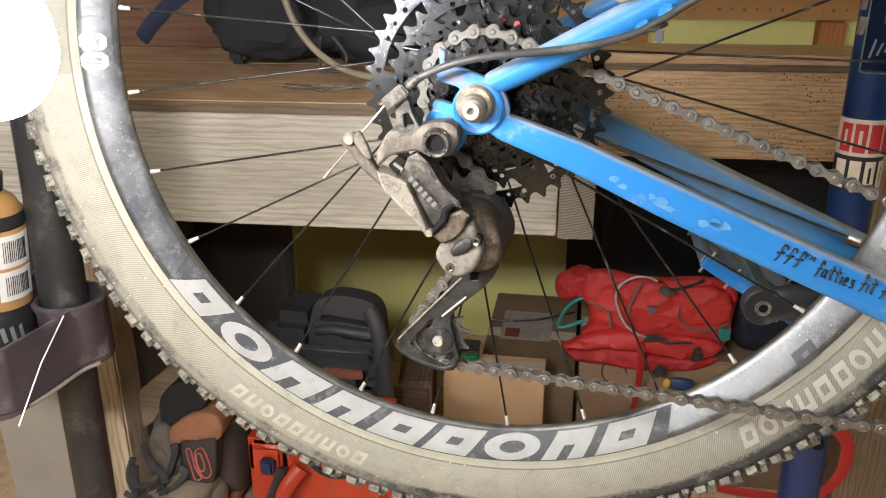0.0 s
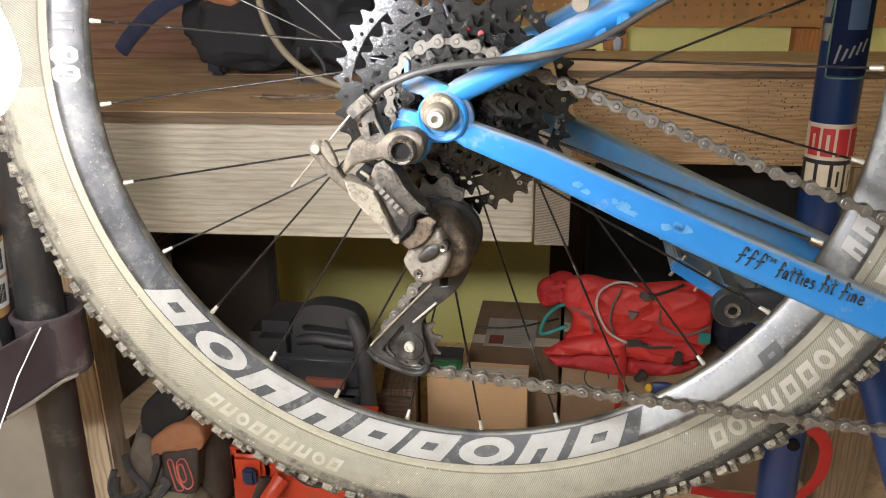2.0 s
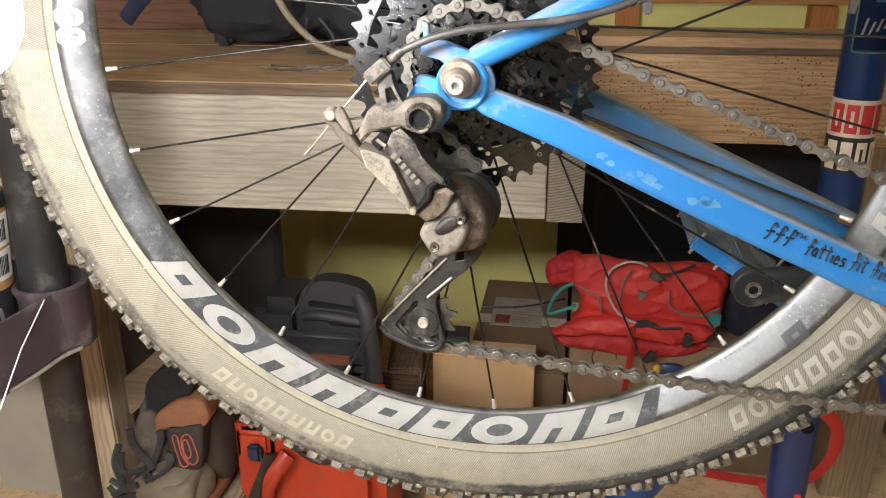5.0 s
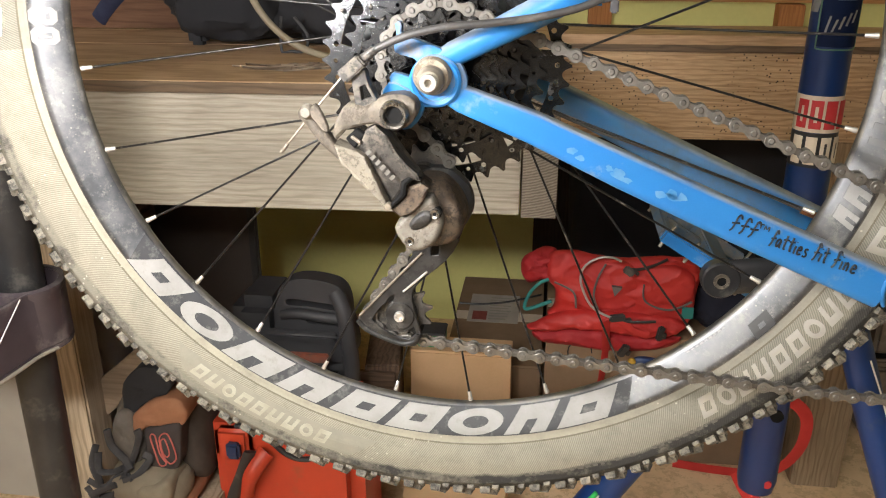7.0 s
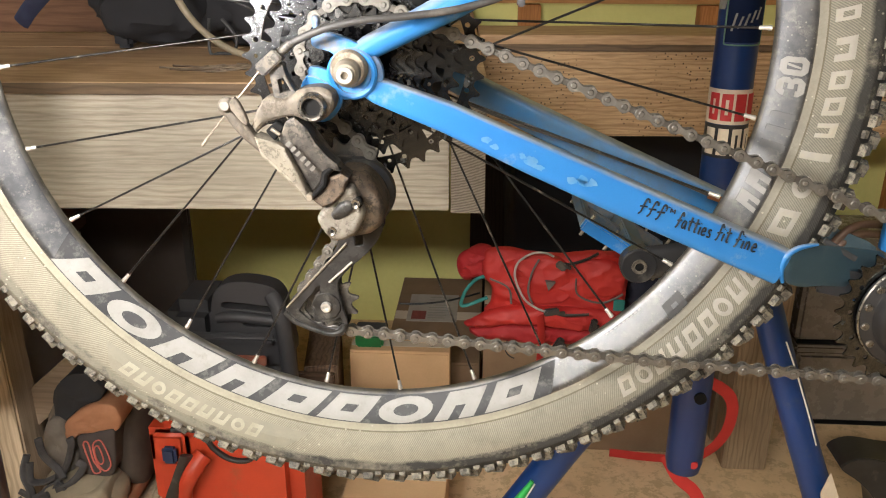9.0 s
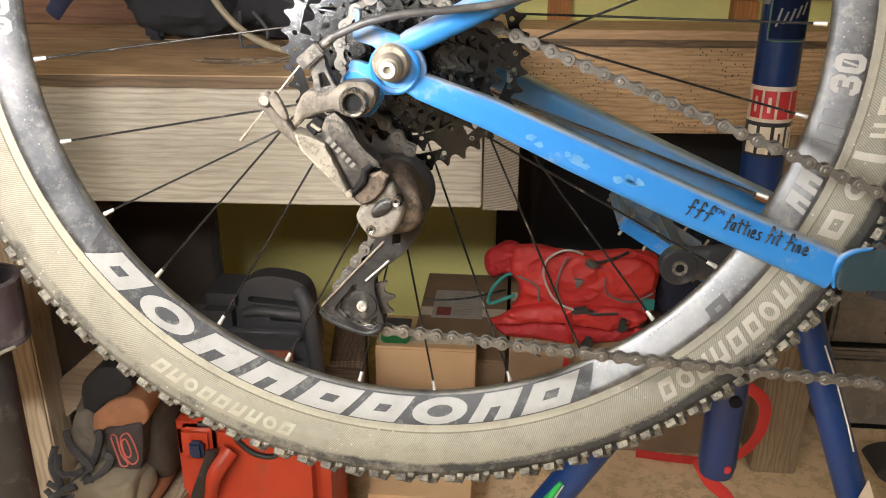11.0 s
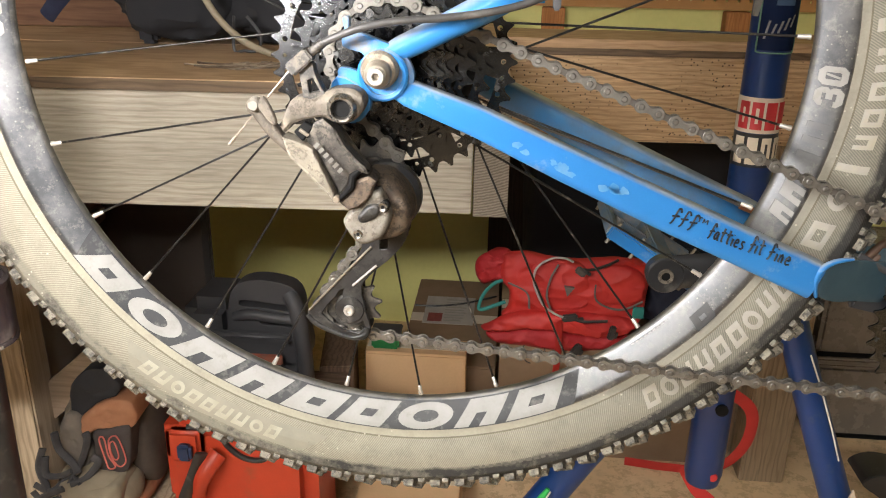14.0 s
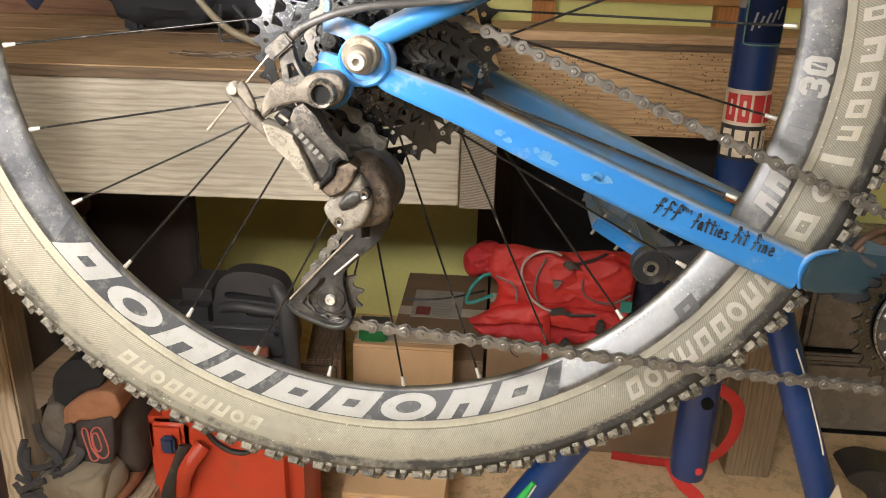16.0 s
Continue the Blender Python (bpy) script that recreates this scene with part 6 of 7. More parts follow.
spider = merged(*[sweep([(0.016 * math.cos(a), -0.030, 0.016 * math.sin(a)), (0.045 * math.cos(a + 0.25), -0.0275, 0.045 * math.sin(a + 0.25)), (0.064 * math.cos(a + 0.4), -0.025, 0.064 * math.sin(a + 0.4))], [0.005, 0.004, 0.003], 8) for a in [2 * math.pi * i / 6 + 0.2 for i in range(6)]])
bike("spider", turned(spider, Matrix.Translation(HUB_SHIFT)), M_cogb, cassette, "", 50)
bike("spoke_disc", lathe([(0.02, -0.0195), (0.062, -0.0175), (0.063, -0.0165), (0.02, -0.0175)], 48, "y", True), M_black, cassette, "", 40)

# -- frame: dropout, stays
# far stay's blue darkened for the shade behind the cassette, with some grime
M_blue_far = surface("blue_paint_shaded_grimy", (0.024, 0.125, 0.31), (0.030, 0.14, 0.335), 0.32, scale=18, fine=900, relief=0.04, dust=(0.06, 0.10, 0.13), amount=0.34, dust_scale=14, coat=0.2, top=(0.26, 0.28, 0.28))
# end face: blue darkened for the shade it lies in, plus a little dust
M_endface = surface("shaded_dusty_end", (0.030, 0.062, 0.085), (0.042, 0.078, 0.10), 0.6, scale=50, fine=500, dust=(0.10, 0.12, 0.125), amount=0.15)
drop_plate = smooth_ring(mm([(-25.5, 30.0), (-21.3, 30.3), (-21.0, 22.8), (-9.5, 19.6), (7.0, 13.0), (17.0, 4.0), (19.5, -8.0), (12.5, -17.0), (0, -21.0), (-10.5, -20.8), (-27.6, -11.2), (-28.2, -0.4), (-13.6, -3.0), (-11.4, 5.2), (-15.0, 9.2), (-26.0, 12.8), (-24.8, 23.0)]), 3)
for side in (1, -1):
    lo, hi = (-0.084, -0.0765) if side > 0 else (0.0765, 0.084)
    bike("dropout", plate(drop_plate, lo, hi, [], 0.0012, 2), M_blue_dirty, None, "", 40)
    bike("dropout_ring", turned(lathe([(0.0128, 0.0), (0.0150, -0.0012), (0.0165, 0.0), (0.0165, 0.0035), (0.0128, 0.0035)], 36, "y", True), Matrix.Translation((-0.0002, -0.0868 if side > 0 else 0.0842, -0.0045))), M_blue, None, "", 40)
    y = -side
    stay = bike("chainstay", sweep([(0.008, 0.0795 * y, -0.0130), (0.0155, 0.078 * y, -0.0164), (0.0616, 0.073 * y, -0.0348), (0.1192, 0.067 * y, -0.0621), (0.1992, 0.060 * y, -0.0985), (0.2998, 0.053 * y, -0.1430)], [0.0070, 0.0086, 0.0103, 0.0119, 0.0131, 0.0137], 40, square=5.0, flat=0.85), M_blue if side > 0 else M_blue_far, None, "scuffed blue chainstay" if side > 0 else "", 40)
    cap = relief(smooth_ring(mm([(303, -152), (302.5, -143), (307, -135), (318, -130.5), (340, -133.5), (372, -142), (396, -151), (394, -172), (370, -172), (340, -165), (318, -161)]), 3), -0.0595, -0.0565, 0.0012, 0.006)
    for v in cap.verts:
        v.co.y += max(0.0, v.co.x - 0.306) * 0.55
    lip = sweep(spline([(0.3020, -0.0622, -0.1535), (0.2996, -0.0630, -0.1460), (0.2995, -0.0632, -0.1380), (0.3035, -0.0630, -0.1305), (0.3110, -0.0622, -0.1262), (0.3230, -0.0600, -0.1245)], 6), [0.0012 + 0.0012 * math.sin(math.pi * i / 30) for i in range(31)], 12)
    if side < 0:
        for b_ in (cap, lip):
            bmesh.ops.scale(b_, vec=(1, -1, 1), verts=b_.verts)
    bike("end_face", cap, M_endface, stay, "flat end face, its blue darkened for shade", 35)
    bike("end_lip", lip, M_blue, stay, "rounded bright blue lip", 60)
    bike("yoke", turned(box(-0.03, 0.03, -0.003, 0.003, -0.0125, 0.0125, 0.002), Matrix.Translation((0.370, 0.022 * y, -0.170)) @ Matrix.Rotation(radians(17), 4, "Y") @ Matrix.Rotation(radians(16 * side), 4, "Z")), M_grey, stay, "dark yoke plate", 35)
    ss = bike("seatstay", sweep([(0.002, 0.0795 * y, 0.0070), (0.010, 0.0785 * y, 0.0112), (0.030, 0.0765 * y, 0.0208), (0.062, 0.073 * y, 0.0368), (0.103, 0.069 * y, 0.0582), (0.33, 0.045 * y, 0.176)], [0.0066, 0.0080, 0.0084, 0.0094, 0.0096, 0.0098], 22), M_blue, None, "", 40)
    if side > 0:
        bike("cable_guide", box(0.0935, 0.102, -0.080, -0.070, 0.0415, 0.0505, 0.002), M_blue, ss)
        bike("cable_guide", box(0.106, 0.115, -0.080, -0.070, 0.0505, 0.0595, 0.002), M_blue, ss)
        bike("rack_bolt", turned(lathe([(0.0, 0.0), (0.0048, 0.0), (0.0055, 0.001), (0.0055, 0.006), (0.0, 0.006)], 16), Matrix.Translation((0.084, -0.085, 0.0655))), M_steel, ss, "steel rack bolt", 40)
        bike("zip_tie", sweep([(0.1045 + 0.0065 * math.cos(t), -0.079 + 0.0065 * math.sin(t), 0.046 + 0.002 * math.cos(t)) for t in [2 * math.pi * i / 14 for i in range(15)]], 0.0012, 6), M_black, ss, "black cable tie")
        bike("zip_tie_head", box(0.1045, 0.1095, -0.0875, -0.0825, 0.038, 0.046, 0.001), M_grey, ss)
bike("seat_tube", sweep([(0.412, 0.0, -0.15), (0.425, 0.0, 0.30)], 0.0165, 24), M_blue, None)
bike("bottom_bracket", turned(lathe([(0.0, -0.037), (0.021, -0.037), (0.0215, -0.034), (0.0215, 0.034), (0.021, 0.037), (0.0, 0.037)], 32), Matrix.Translation((0.402, 0, -0.187))), M_blue, None)

# handwriting on the chainstay
STAY = [(0.0616, -0.073, -0.0348, 0.0103), (0.1192, -0.067, -0.0621, 0.0119), (0.1992, -0.060, -0.0985, 0.0131), (0.2998, -0.053, -0.1430, 0.0137)]


def on_stay(bm, start, length, up=0.0):
    """Lays writing along the drive-side chainstay, on its round side."""
    x0, x1 = min(v.co.x for v in bm.verts), max(v.co.x for v in bm.verts)
    k = length / (x1 - x0)
    for v in bm.verts:
        s = start + (v.co.x - x0) * k * 0.92
        j = 0 if s < STAY[1][0] else 1 if s < STAY[2][0] else 2
        p, q = STAY[j], STAY[j + 1]
        t = (s - p[0]) / (q[0] - p[0])
        cx, cy, cz, r = [p[i] + (q[i] - p[i]) * t for i in range(4)]
        d = v.co.z * k + up - (s - start) * 0.045
        slope = math.atan2(q[2] - p[2], q[0] - p[0])
        v.co = Vector((cx - d * math.sin(slope), cy - 0.85 * r * max(1e-6, 1 - abs(d / r) ** 5) ** 0.2 - 0.0004 + v.co.y * 0.3, cz + d * math.cos(slope)))
    return bm


STROKES = {
    "f": ([(1.02, 0.82), (0.86, 1.02), (0.62, 0.96), (0.48, 0.60), (0.36, 0.10), (0.12, -0.12)], [(0.08, 0.40), (0.92, 0.52)]),
    "a": ([(0.72, 0.50), (0.35, 0.52), (0.10, 0.20), (0.32, 0.0), (0.64, 0.2), (0.74, 0.5), (0.74, 0.05), (0.92, 0.02)],),
    "t": ([(0.50, 0.95), (0.42, 0.25), (0.50, 0.02), (0.70, 0.05)], [(0.05, 0.60), (0.95, 0.68)]),
    "i": ([(0.42, 0.5), (0.38, 0.05), (0.58, 0.0)], [(0.46, 0.74), (0.52, 0.78)]),
    "e": ([(0.12, 0.28), (0.70, 0.33), (0.60, 0.54), (0.30, 0.50), (0.14, 0.2), (0.36, 0.0), (0.82, 0.08)],),
    "s": ([(0.72, 0.52), (0.38, 0.52), (0.30, 0.36), (0.66, 0.20), (0.58, 0.02), (0.10, 0.0)],),
    "n": ([(0.18, 0.52), (0.14, 0.0)], [(0.15, 0.26), (0.42, 0.52), (0.62, 0.42), (0.66, 0.0)]),
    "T": ([(0.05, 0.92), (0.95, 0.98)], [(0.5, 0.94), (0.46, 0.2)]),
    "M": ([(0.08, 0.2), (0.15, 0.92), (0.45, 0.45), (0.80, 0.92), (0.85, 0.2)],),
}


def stay_side(x, z):
    """The drive-side chainstay's face at a place along it."""
    for p, q in zip(STAY, STAY[1:]):
        if x <= q[0] or q is STAY[-1]:
            t = (x - p[0]) / (q[0] - p[0])
            cx, cy, cz, r = [p[i] + (q[i] - p[i]) * t for i in range(4)]
            d = min(0.9, abs(z - cz) * 0.91 / r)
            return cy - 0.85 * r * (1 - d ** 5) ** 0.2


for text, start, width, high, base in (("fff", 0.1925, 0.0062, 0.0112, -0.0988), ("TM", 0.2105, 0.0042, 0.0044, -0.0988), ("fatties", 0.2195, 0.0040, 0.0108, -0.1092), ("fit", 0.2485, 0.0041, 0.0112, -0.1186), ("fine", 0.2620, 0.0048, 0.0112, -0.1236)):
    at = start
    for ch in text:
        w = width * (0.55 if ch == "i" else 1.0)
        lines = []
        for line in STROKES[ch]:
            pts = []
            for p in spline([(u, 0.0, v) for u, v in line], 4):
                x = at + p.x * w * 0.95 + p.z * high * 0.22
                z = base + p.z * high - (x - start) * 0.36
                pts.append((x, stay_side(x, z) - 0.0001, z))
            lines.append(sweep(pts, 0.0007 if high > 0.006 else 0.0004, 6))
        bike("letter", merged(*lines), M_ink, None, "black marker letter", 60)
        at += w

M_scuff = surface("pale_scuff", (0.045, 0.205, 0.47), (0.13, 0.28, 0.47), 0.6, scale=90, fine=500)
rng = random.Random(77)
for s0, up in ((0.118, 0.0005), (0.151, -0.0005), (0.093, -0.002)):
    for k in range(7 if s0 > 0.1 else 3):
        ln = rng.uniform(0.0035, 0.0085)
        blob = smooth_ring([(ln * 0.5 * math.cos(t) * rng.uniform(0.5, 1.2), ln * 0.34 * math.sin(t) * rng.uniform(0.5, 1.2)) for t in [2 * math.pi * i / 9 for i in range(9)]], 3)
        bm = bmesh.new()
        rings = [[bm.verts.new((x * q, 0.0, z * q)) for x, z in blob] for q in (1.0, 0.66, 0.33)]
        mid = bm.verts.new((0, 0, 0))
        n = len(blob)
        for p, q in zip(rings, rings[1:]):
            for i in range(n):
                bm.faces.new((p[i], p[(i + 1) % n], q[(i + 1) % n], q[i]))
        for i in range(n):
            bm.faces.new((rings[-1][i], rings[-1][(i + 1) % n], mid))
        bike("scuff", on_stay(bm, s0 + rng.uniform(-0.009, 0.006), ln, up + rng.uniform(-0.004, 0.004)), M_scuff, None, "pale worn scuff", 0)

# -- axle bolt
axle = bike("axle_washer", turned(lathe([(0.0, -0.0045), (0.0105, -0.0045), (0.0122, -0.002), (0.0122, 0.006), (0.0, 0.006)], 36), Matrix.Translation((-0.002, -0.0865, -0.0008))), surface("pale_washer", (0.30, 0.265, 0.20), (0.22, 0.19, 0.14), 0.6, scale=90, fine=700, relief=0.3, grime=(0.13, 0.105, 0.07), grime_scale=140), None, "dusty axle washer", 40)
bike("axle_nut", turned(lathe([(0.0, -0.0075), (0.0062, -0.0075), (0.0082, -0.0055), (0.0088, -0.001), (0.0088, 0.0), (0.0, 0.0)], 30), Matrix.Translation((-0.0022, -0.0912, -0.0025))), M_steel, axle, "", 35)
sock = plate(ring2(0, 0, 0.0054, 24), -0.003, 0.0, [ring2(0, 0, 0.0026, 6)], 0.0005)
bike("socket_head", turned(sock, Matrix.Translation((-0.0024, -0.0988, -0.0032))), M_alloy, axle, "bright socket head", 35)
bike("socket_bottom", turned(lathe([(0.0, 0.0), (0.003, 0.0), (0.003, 0.001), (0.0, 0.001)], 12), Matrix.Translation((-0.0024, -0.0989 + 0.002, -0.0032))), M_dark, axle, "", 35)

# -- derailleur
M_clutch = surface("clutch_pale_dust", (0.136, 0.126, 0.105), (0.224, 0.207, 0.173), 0.5, 0.05, scale=90, fine=700, relief=0.25, dust=(0.095, 0.075, 0.054), amount=0.3, dust_scale=50, grime=(0.075, 0.062, 0.046), grime_scale=150)
der = bike("rear_derailleur", relief(smooth_ring(mm([(-63.5, -36.5), (-62, -30), (-59, -24), (-56, -19), (-50, -17), (-42, -18.3), (-34, -13.4), (-26, -11), (-17, -11), (-10.5, -15), (-10, -22), (-14, -29), (-22, -33), (-29, -32), (-36, -29), (-43, -30), (-51, -32), (-57, -35), (-61, -40)]), 3), -0.1030, -0.086, 0.0014, 0.003, crease((-36, -20), (-60, -24), 0.30)), M_mud, None, "muddy grey rear derailleur", 35)
bike("hanger", plate(smooth_ring(mm([(-30, -6), (-12, -14), (-8, -24), (-16, -35), (-28, -35), (-36, -24)]), 3), -0.0855, -0.0790, [], 0.001), M_blue, None, "blue derailleur hanger", 40)
b = bike("pivot_ring", turned(lathe([(0.0056, -0.002), (0.0064, -0.0038), (0.0080, -0.0040), (0.0088, -0.0030), (0.0095, 0.0), (0.0095, 0.004), (0.0056, 0.004)], 36, "y", True), Matrix.Translation((-0.0235, -0.1040, -0.0228))), M_screw, der, "steel pivot bolt", 40)
bike("pivot_socket", turned(lathe([(0.0, 0.0), (0.0060, 0.0), (0.0060, 0.001), (0.0, 0.001)], 6), Matrix.Translation((-0.0235, -0.1046, -0.0228))), M_dark, der)
arm_outer = smooth_ring(mm([(-29.5, -15.5), (-34.5, -14), (-40, -4), (-42.5, 4.2), (-50.2, 1.4), (-49.5, -10), (-47.5, -18.8), (-38, -18)]), 3)
bike("cable_arm", plate(arm_outer, -0.1005, -0.0915, [mm([(-37.5, -13.5), (-42.0, -5.0), (-45.5, -6.5), (-44.5, -15.0)])], 0.001), M_der, der, "", 40)
stop = turned(box(-0.0088, 0.0088, -0.006, 0.006, -0.0044, 0.0044, 0.0012), Matrix.Translation((-0.0498, -0.0985, 0.0047)) @ Matrix.Rotation(radians(-40), 4, "Y"))
bike("cable_stop", stop, M_der, der, "grey cable stop", 35)
bike("ferrule", merged(sweep([(-0.0432, -0.0985, 0.0103), (-0.0352, -0.0985, 0.0166)], 0.0030, 14), sweep([(-0.0400, -0.0985, 0.0128), (-0.0388, -0.0985, 0.0138)], 0.0035, 14)), M_der, der, "", 40)
bike("cable_housing", sweep(spline([(-0.0360, -0.0985, 0.0160), (-0.0252, -0.099, 0.0210), (-0.0112, -0.1005, 0.0262), (0.0095, -0.1005, 0.0305), (0.035, -0.096, 0.0325), (0.065, -0.091, 0.0362), (0.091, -0.086, 0.0425), (0.110, -0.081, 0.0520), (0.132, -0.0775, 0.0655), (0.20, -0.070, 0.102), (0.33, -0.055, 0.168)], 6), 0.0024, 12), M_cable, None, "dusty black cable housing", 60)
bike("shift_cable", sweep([(-0.0555, -0.0995, 0.0008), (-0.0712, -0.1005, -0.0177), (-0.0795, -0.101, -0.0275), (-0.0985, -0.099, -0.0492)], 0.0006, 6), M_steel, der, "bare steel cable", 60)
bike("cable_end", sweep([(-0.0945, -0.0993, -0.0447), (-0.0992, -0.099, -0.0502)], 0.0012, 8), M_steel, der, "", 60)
bike("clamp_arm", relief(smooth_ring(mm([(-85.5, -23), (-83, -20), (-78, -21), (-72, -30), (-67, -36), (-61, -44), (-54, -51.5), (-57.5, -55.5), (-65, -49.5), (-73, -42), (-81, -31), (-85, -27)]), 3), -0.1040, -0.0955, 0.0028, 0.0025), M_mud, der, "", 60)
bike("clamp_head", turned(lathe([(0.0, -0.004), (0.003, -0.0038), (0.0045, -0.0015), (0.0046, 0.004), (0.0, 0.004)], 24), Matrix.Translation((-0.0792, -0.1040, -0.0222))), M_clutch, der, "pale worn clamp head", 40)
bike("clamp_plate", plate(smooth_ring(mm([(-77, -22), (-74, -17), (-71, -18), (-66, -28), (-65, -34), (-69, -33), (-73, -28)]), 2), -0.1072, -0.1035, [], 0.001), M_mud, der, "brown clamp plate", 40)
M_flank = surface("pale_mud", (0.17, 0.15, 0.115), (0.24, 0.215, 0.165), 0.7, scale=90, fine=700, relief=0.5, grime=(0.10, 0.086, 0.064), grime_scale=150)
link = bike("outer_link", relief(mm([(-49, -47), (-42.5, -33.5), (-36, -30), (-28, -37), (-23, -47), (-16, -55), (-9.5, -60.5), (-8, -65), (-14.5, -64), (-19.5, -68), (-20.5, -74), (-28.5, -84.5), (-43.5, -50.5)]), -0.1040, -0.0905, 0.0012, 0.0028, crease((-36, -31), (-12, -62), 0.35)), M_der, der, "dusty grey outer link", 30)
bike("link_flank", relief(mm([(-62, -42), (-49, -47), (-43.5, -50.5), (-28.5, -84.5), (-31, -85.5), (-35, -79), (-47, -66), (-58, -54)]), -0.1030, -0.0905, 0.0010, 0.0028, crease((-49, -47), (-28.5, -84.5), -0.45)), M_flank, link, "pale mud-caked flank", 30)
# solid dark strip in place of the shaded gap below the link
bike("notch_shade", sweep([(-0.0285, -0.1010, -0.0850), (-0.0190, -0.1010, -0.0745), (-0.0182, -0.1010, -0.0672), (-0.0125, -0.1010, -0.0622), (-0.0075, -0.1005, -0.0645)], [0.0012, 0.0024, 0.0024, 0.0022, 0.0012], 8), M_dark, link, "dark strip drawn for the gap's shade", 30)
M_linkprint = surface("link_print", (0.135, 0.128, 0.113), (0.10, 0.095, 0.084), 0.6, scale=60)
for k in range(6):
    t = k / 5
    bike("print_bar", turned(box(-0.0012, 0.0012, -0.0003, 0.0, -0.0019, 0.0019), Matrix.Translation((-0.0405 + 0.0150 * t, -0.1041, -0.0470 - 0.0160 * t)) @ Matrix.Rotation(radians(47), 4, "Y")), M_linkprint, link, "", 0)
bike("bright_edge", sweep([(-0.0585, -0.0945, -0.0545), (-0.0472, -0.0945, -0.0664), (-0.0352, -0.0965, -0.0792), (-0.0298, -0.0985, -0.0852)], 0.0009, 6), M_alloy, link, "thin bright edge line", 60)
for x, z in ((-0.0535, -0.0575), (-0.0292, -0.0835)):
    bike("pin", turned(lathe([(0.0, -0.0012), (0.0022, -0.001), (0.0026, 0.0), (0.0026, 0.004), (0.0, 0.004)], 16), Matrix.Translation((x, -0.1025, z))), M_steel, link, "", 40)
bike("inner_link", sweep(spline([(-0.040, -0.084, -0.036), (-0.026, -0.081, -0.058), (-0.012, -0.078, -0.078)], 5), 0.0085, 14, flat=0.7), M_mud, der, "", 40)
bike("spring_recess", plate(mm([(-56.5, -40), (-49, -33), (-43, -36.5), (-50.5, -46.5)]), -0.0995, -0.094, [], 0.001), M_dark, der)
bike("spring", sweep([(-0.052, -0.1002, -0.0380), (-0.0465, -0.1002, -0.0420)], 0.0013, 8), M_steel, der)
M_knuckle = surface("brown_knuckle", (0.041, 0.028, 0.019), (0.090, 0.064, 0.042), 0.55, 0.1, scale=60, fine=700, relief=0.4, dust=(0.143, 0.109, 0.074), amount=0.34, dust_scale=60, grime=(0.022, 0.016, 0.011), grime_scale=160)
bike("knuckle", relief(smooth_ring(mm([(-19, -88), (-13, -73), (-7, -71), (2, -72), (9, -77), (15, -85), (19, -96), (17, -107), (10, -114), (2, -117), (-14, -119), (-25, -111), (-27, -103)]), 3), -0.0880, -0.058, 0.0070, 0.003), M_knuckle, der, "brown-dusted rounded knuckle", 60)
bike("knuckle_neck", relief(mm([(-28, -86), (-20.5, -79), (-16, -70.5), (-8, -67.5), (-3, -71), (-7, -82), (-14, -89), (-21.5, -91.5)]), -0.1005, -0.080, 0.0016, 0.003), M_knuckle, der, "", 40)
# rounded clutch body
def cover_form(x, z):
    """A shallow hollow round the lever, raised towards the lower rim."""
    d = math.hypot(x + 0.010, (z + 0.096))
    return 0.0014 * max(0.0, 1 - d / 0.012) + 0.10 * max(0.0, x + 0.002)


pk = bike("clutch_body", relief(smooth_ring(mm([(-26.5, -101), (-23, -95), (-15, -87), (-8, -79.5), (-2, -77), (0.5, -80), (4, -88), (6, -96), (4, -104), (0, -111), (-7, -115.5), (-13, -117), (-18.5, -115), (-24, -108)]), 3), -0.0972, -0.080, 0.0040, 0.0020, cover_form), M_clutch, der, "pale rounded mud-coated clutch cover", 60)
bike("clutch_lever", relief(smooth_ring(mm([(-16, -96), (-9, -88), (-2.5, -87), (-0.5, -91), (-3.5, -97), (-11, -101.5), (-15, -101)]), 3), -0.0998, -0.0935, 0.0026, 0.0018, crease((-14, -96), (-1, -92), 0.45)), M_blackdusty, pk, "dark clutch lever", 60)
for x, z in ((0.0008, -0.0888), (-0.0162, -0.1090)):
    bike("screw_recess", turned(lathe([(0.0, 0.0), (0.0044, 0.0), (0.0046, 0.004), (0.0, 0.004)], 18), Matrix.Translation((x, -0.0962 if x > 0 else -0.0952, z))), M_dark, pk, "", 40)
    bike("screw_socket", turned(lathe([(0.0, 0.0), (0.0013, 0.0), (0.0013, 0.001), (0.0, 0.001)], 6), Matrix.Translation((x, -0.0984 if x > 0 else -0.0974, z))), M_dark, pk, "", 0)
    bike("screw", turned(lathe([(0.0012, -0.0005), (0.0030, -0.0012), (0.0036, 0.0), (0.0036, 0.004), (0.0012, 0.004)], 18, "y", True), Matrix.Translation((x, -0.0976 if x > 0 else -0.0966, z))), M_screw, pk, "small socket screw", 40)
bike("cage_cap", turned(lathe([(0.0, -0.006), (0.0225, -0.006), (0.0258, -0.003), (0.0262, 0.004), (0.0, 0.004)], 40), Matrix.Translation((-0.0040, -0.0500, -0.0960))), M_black, der, "black round cage cap", 40)

UP, LOW, YC = Vector((-0.0140, -0.0800)), Vector((-0.0325, -0.1872)), -0.0435
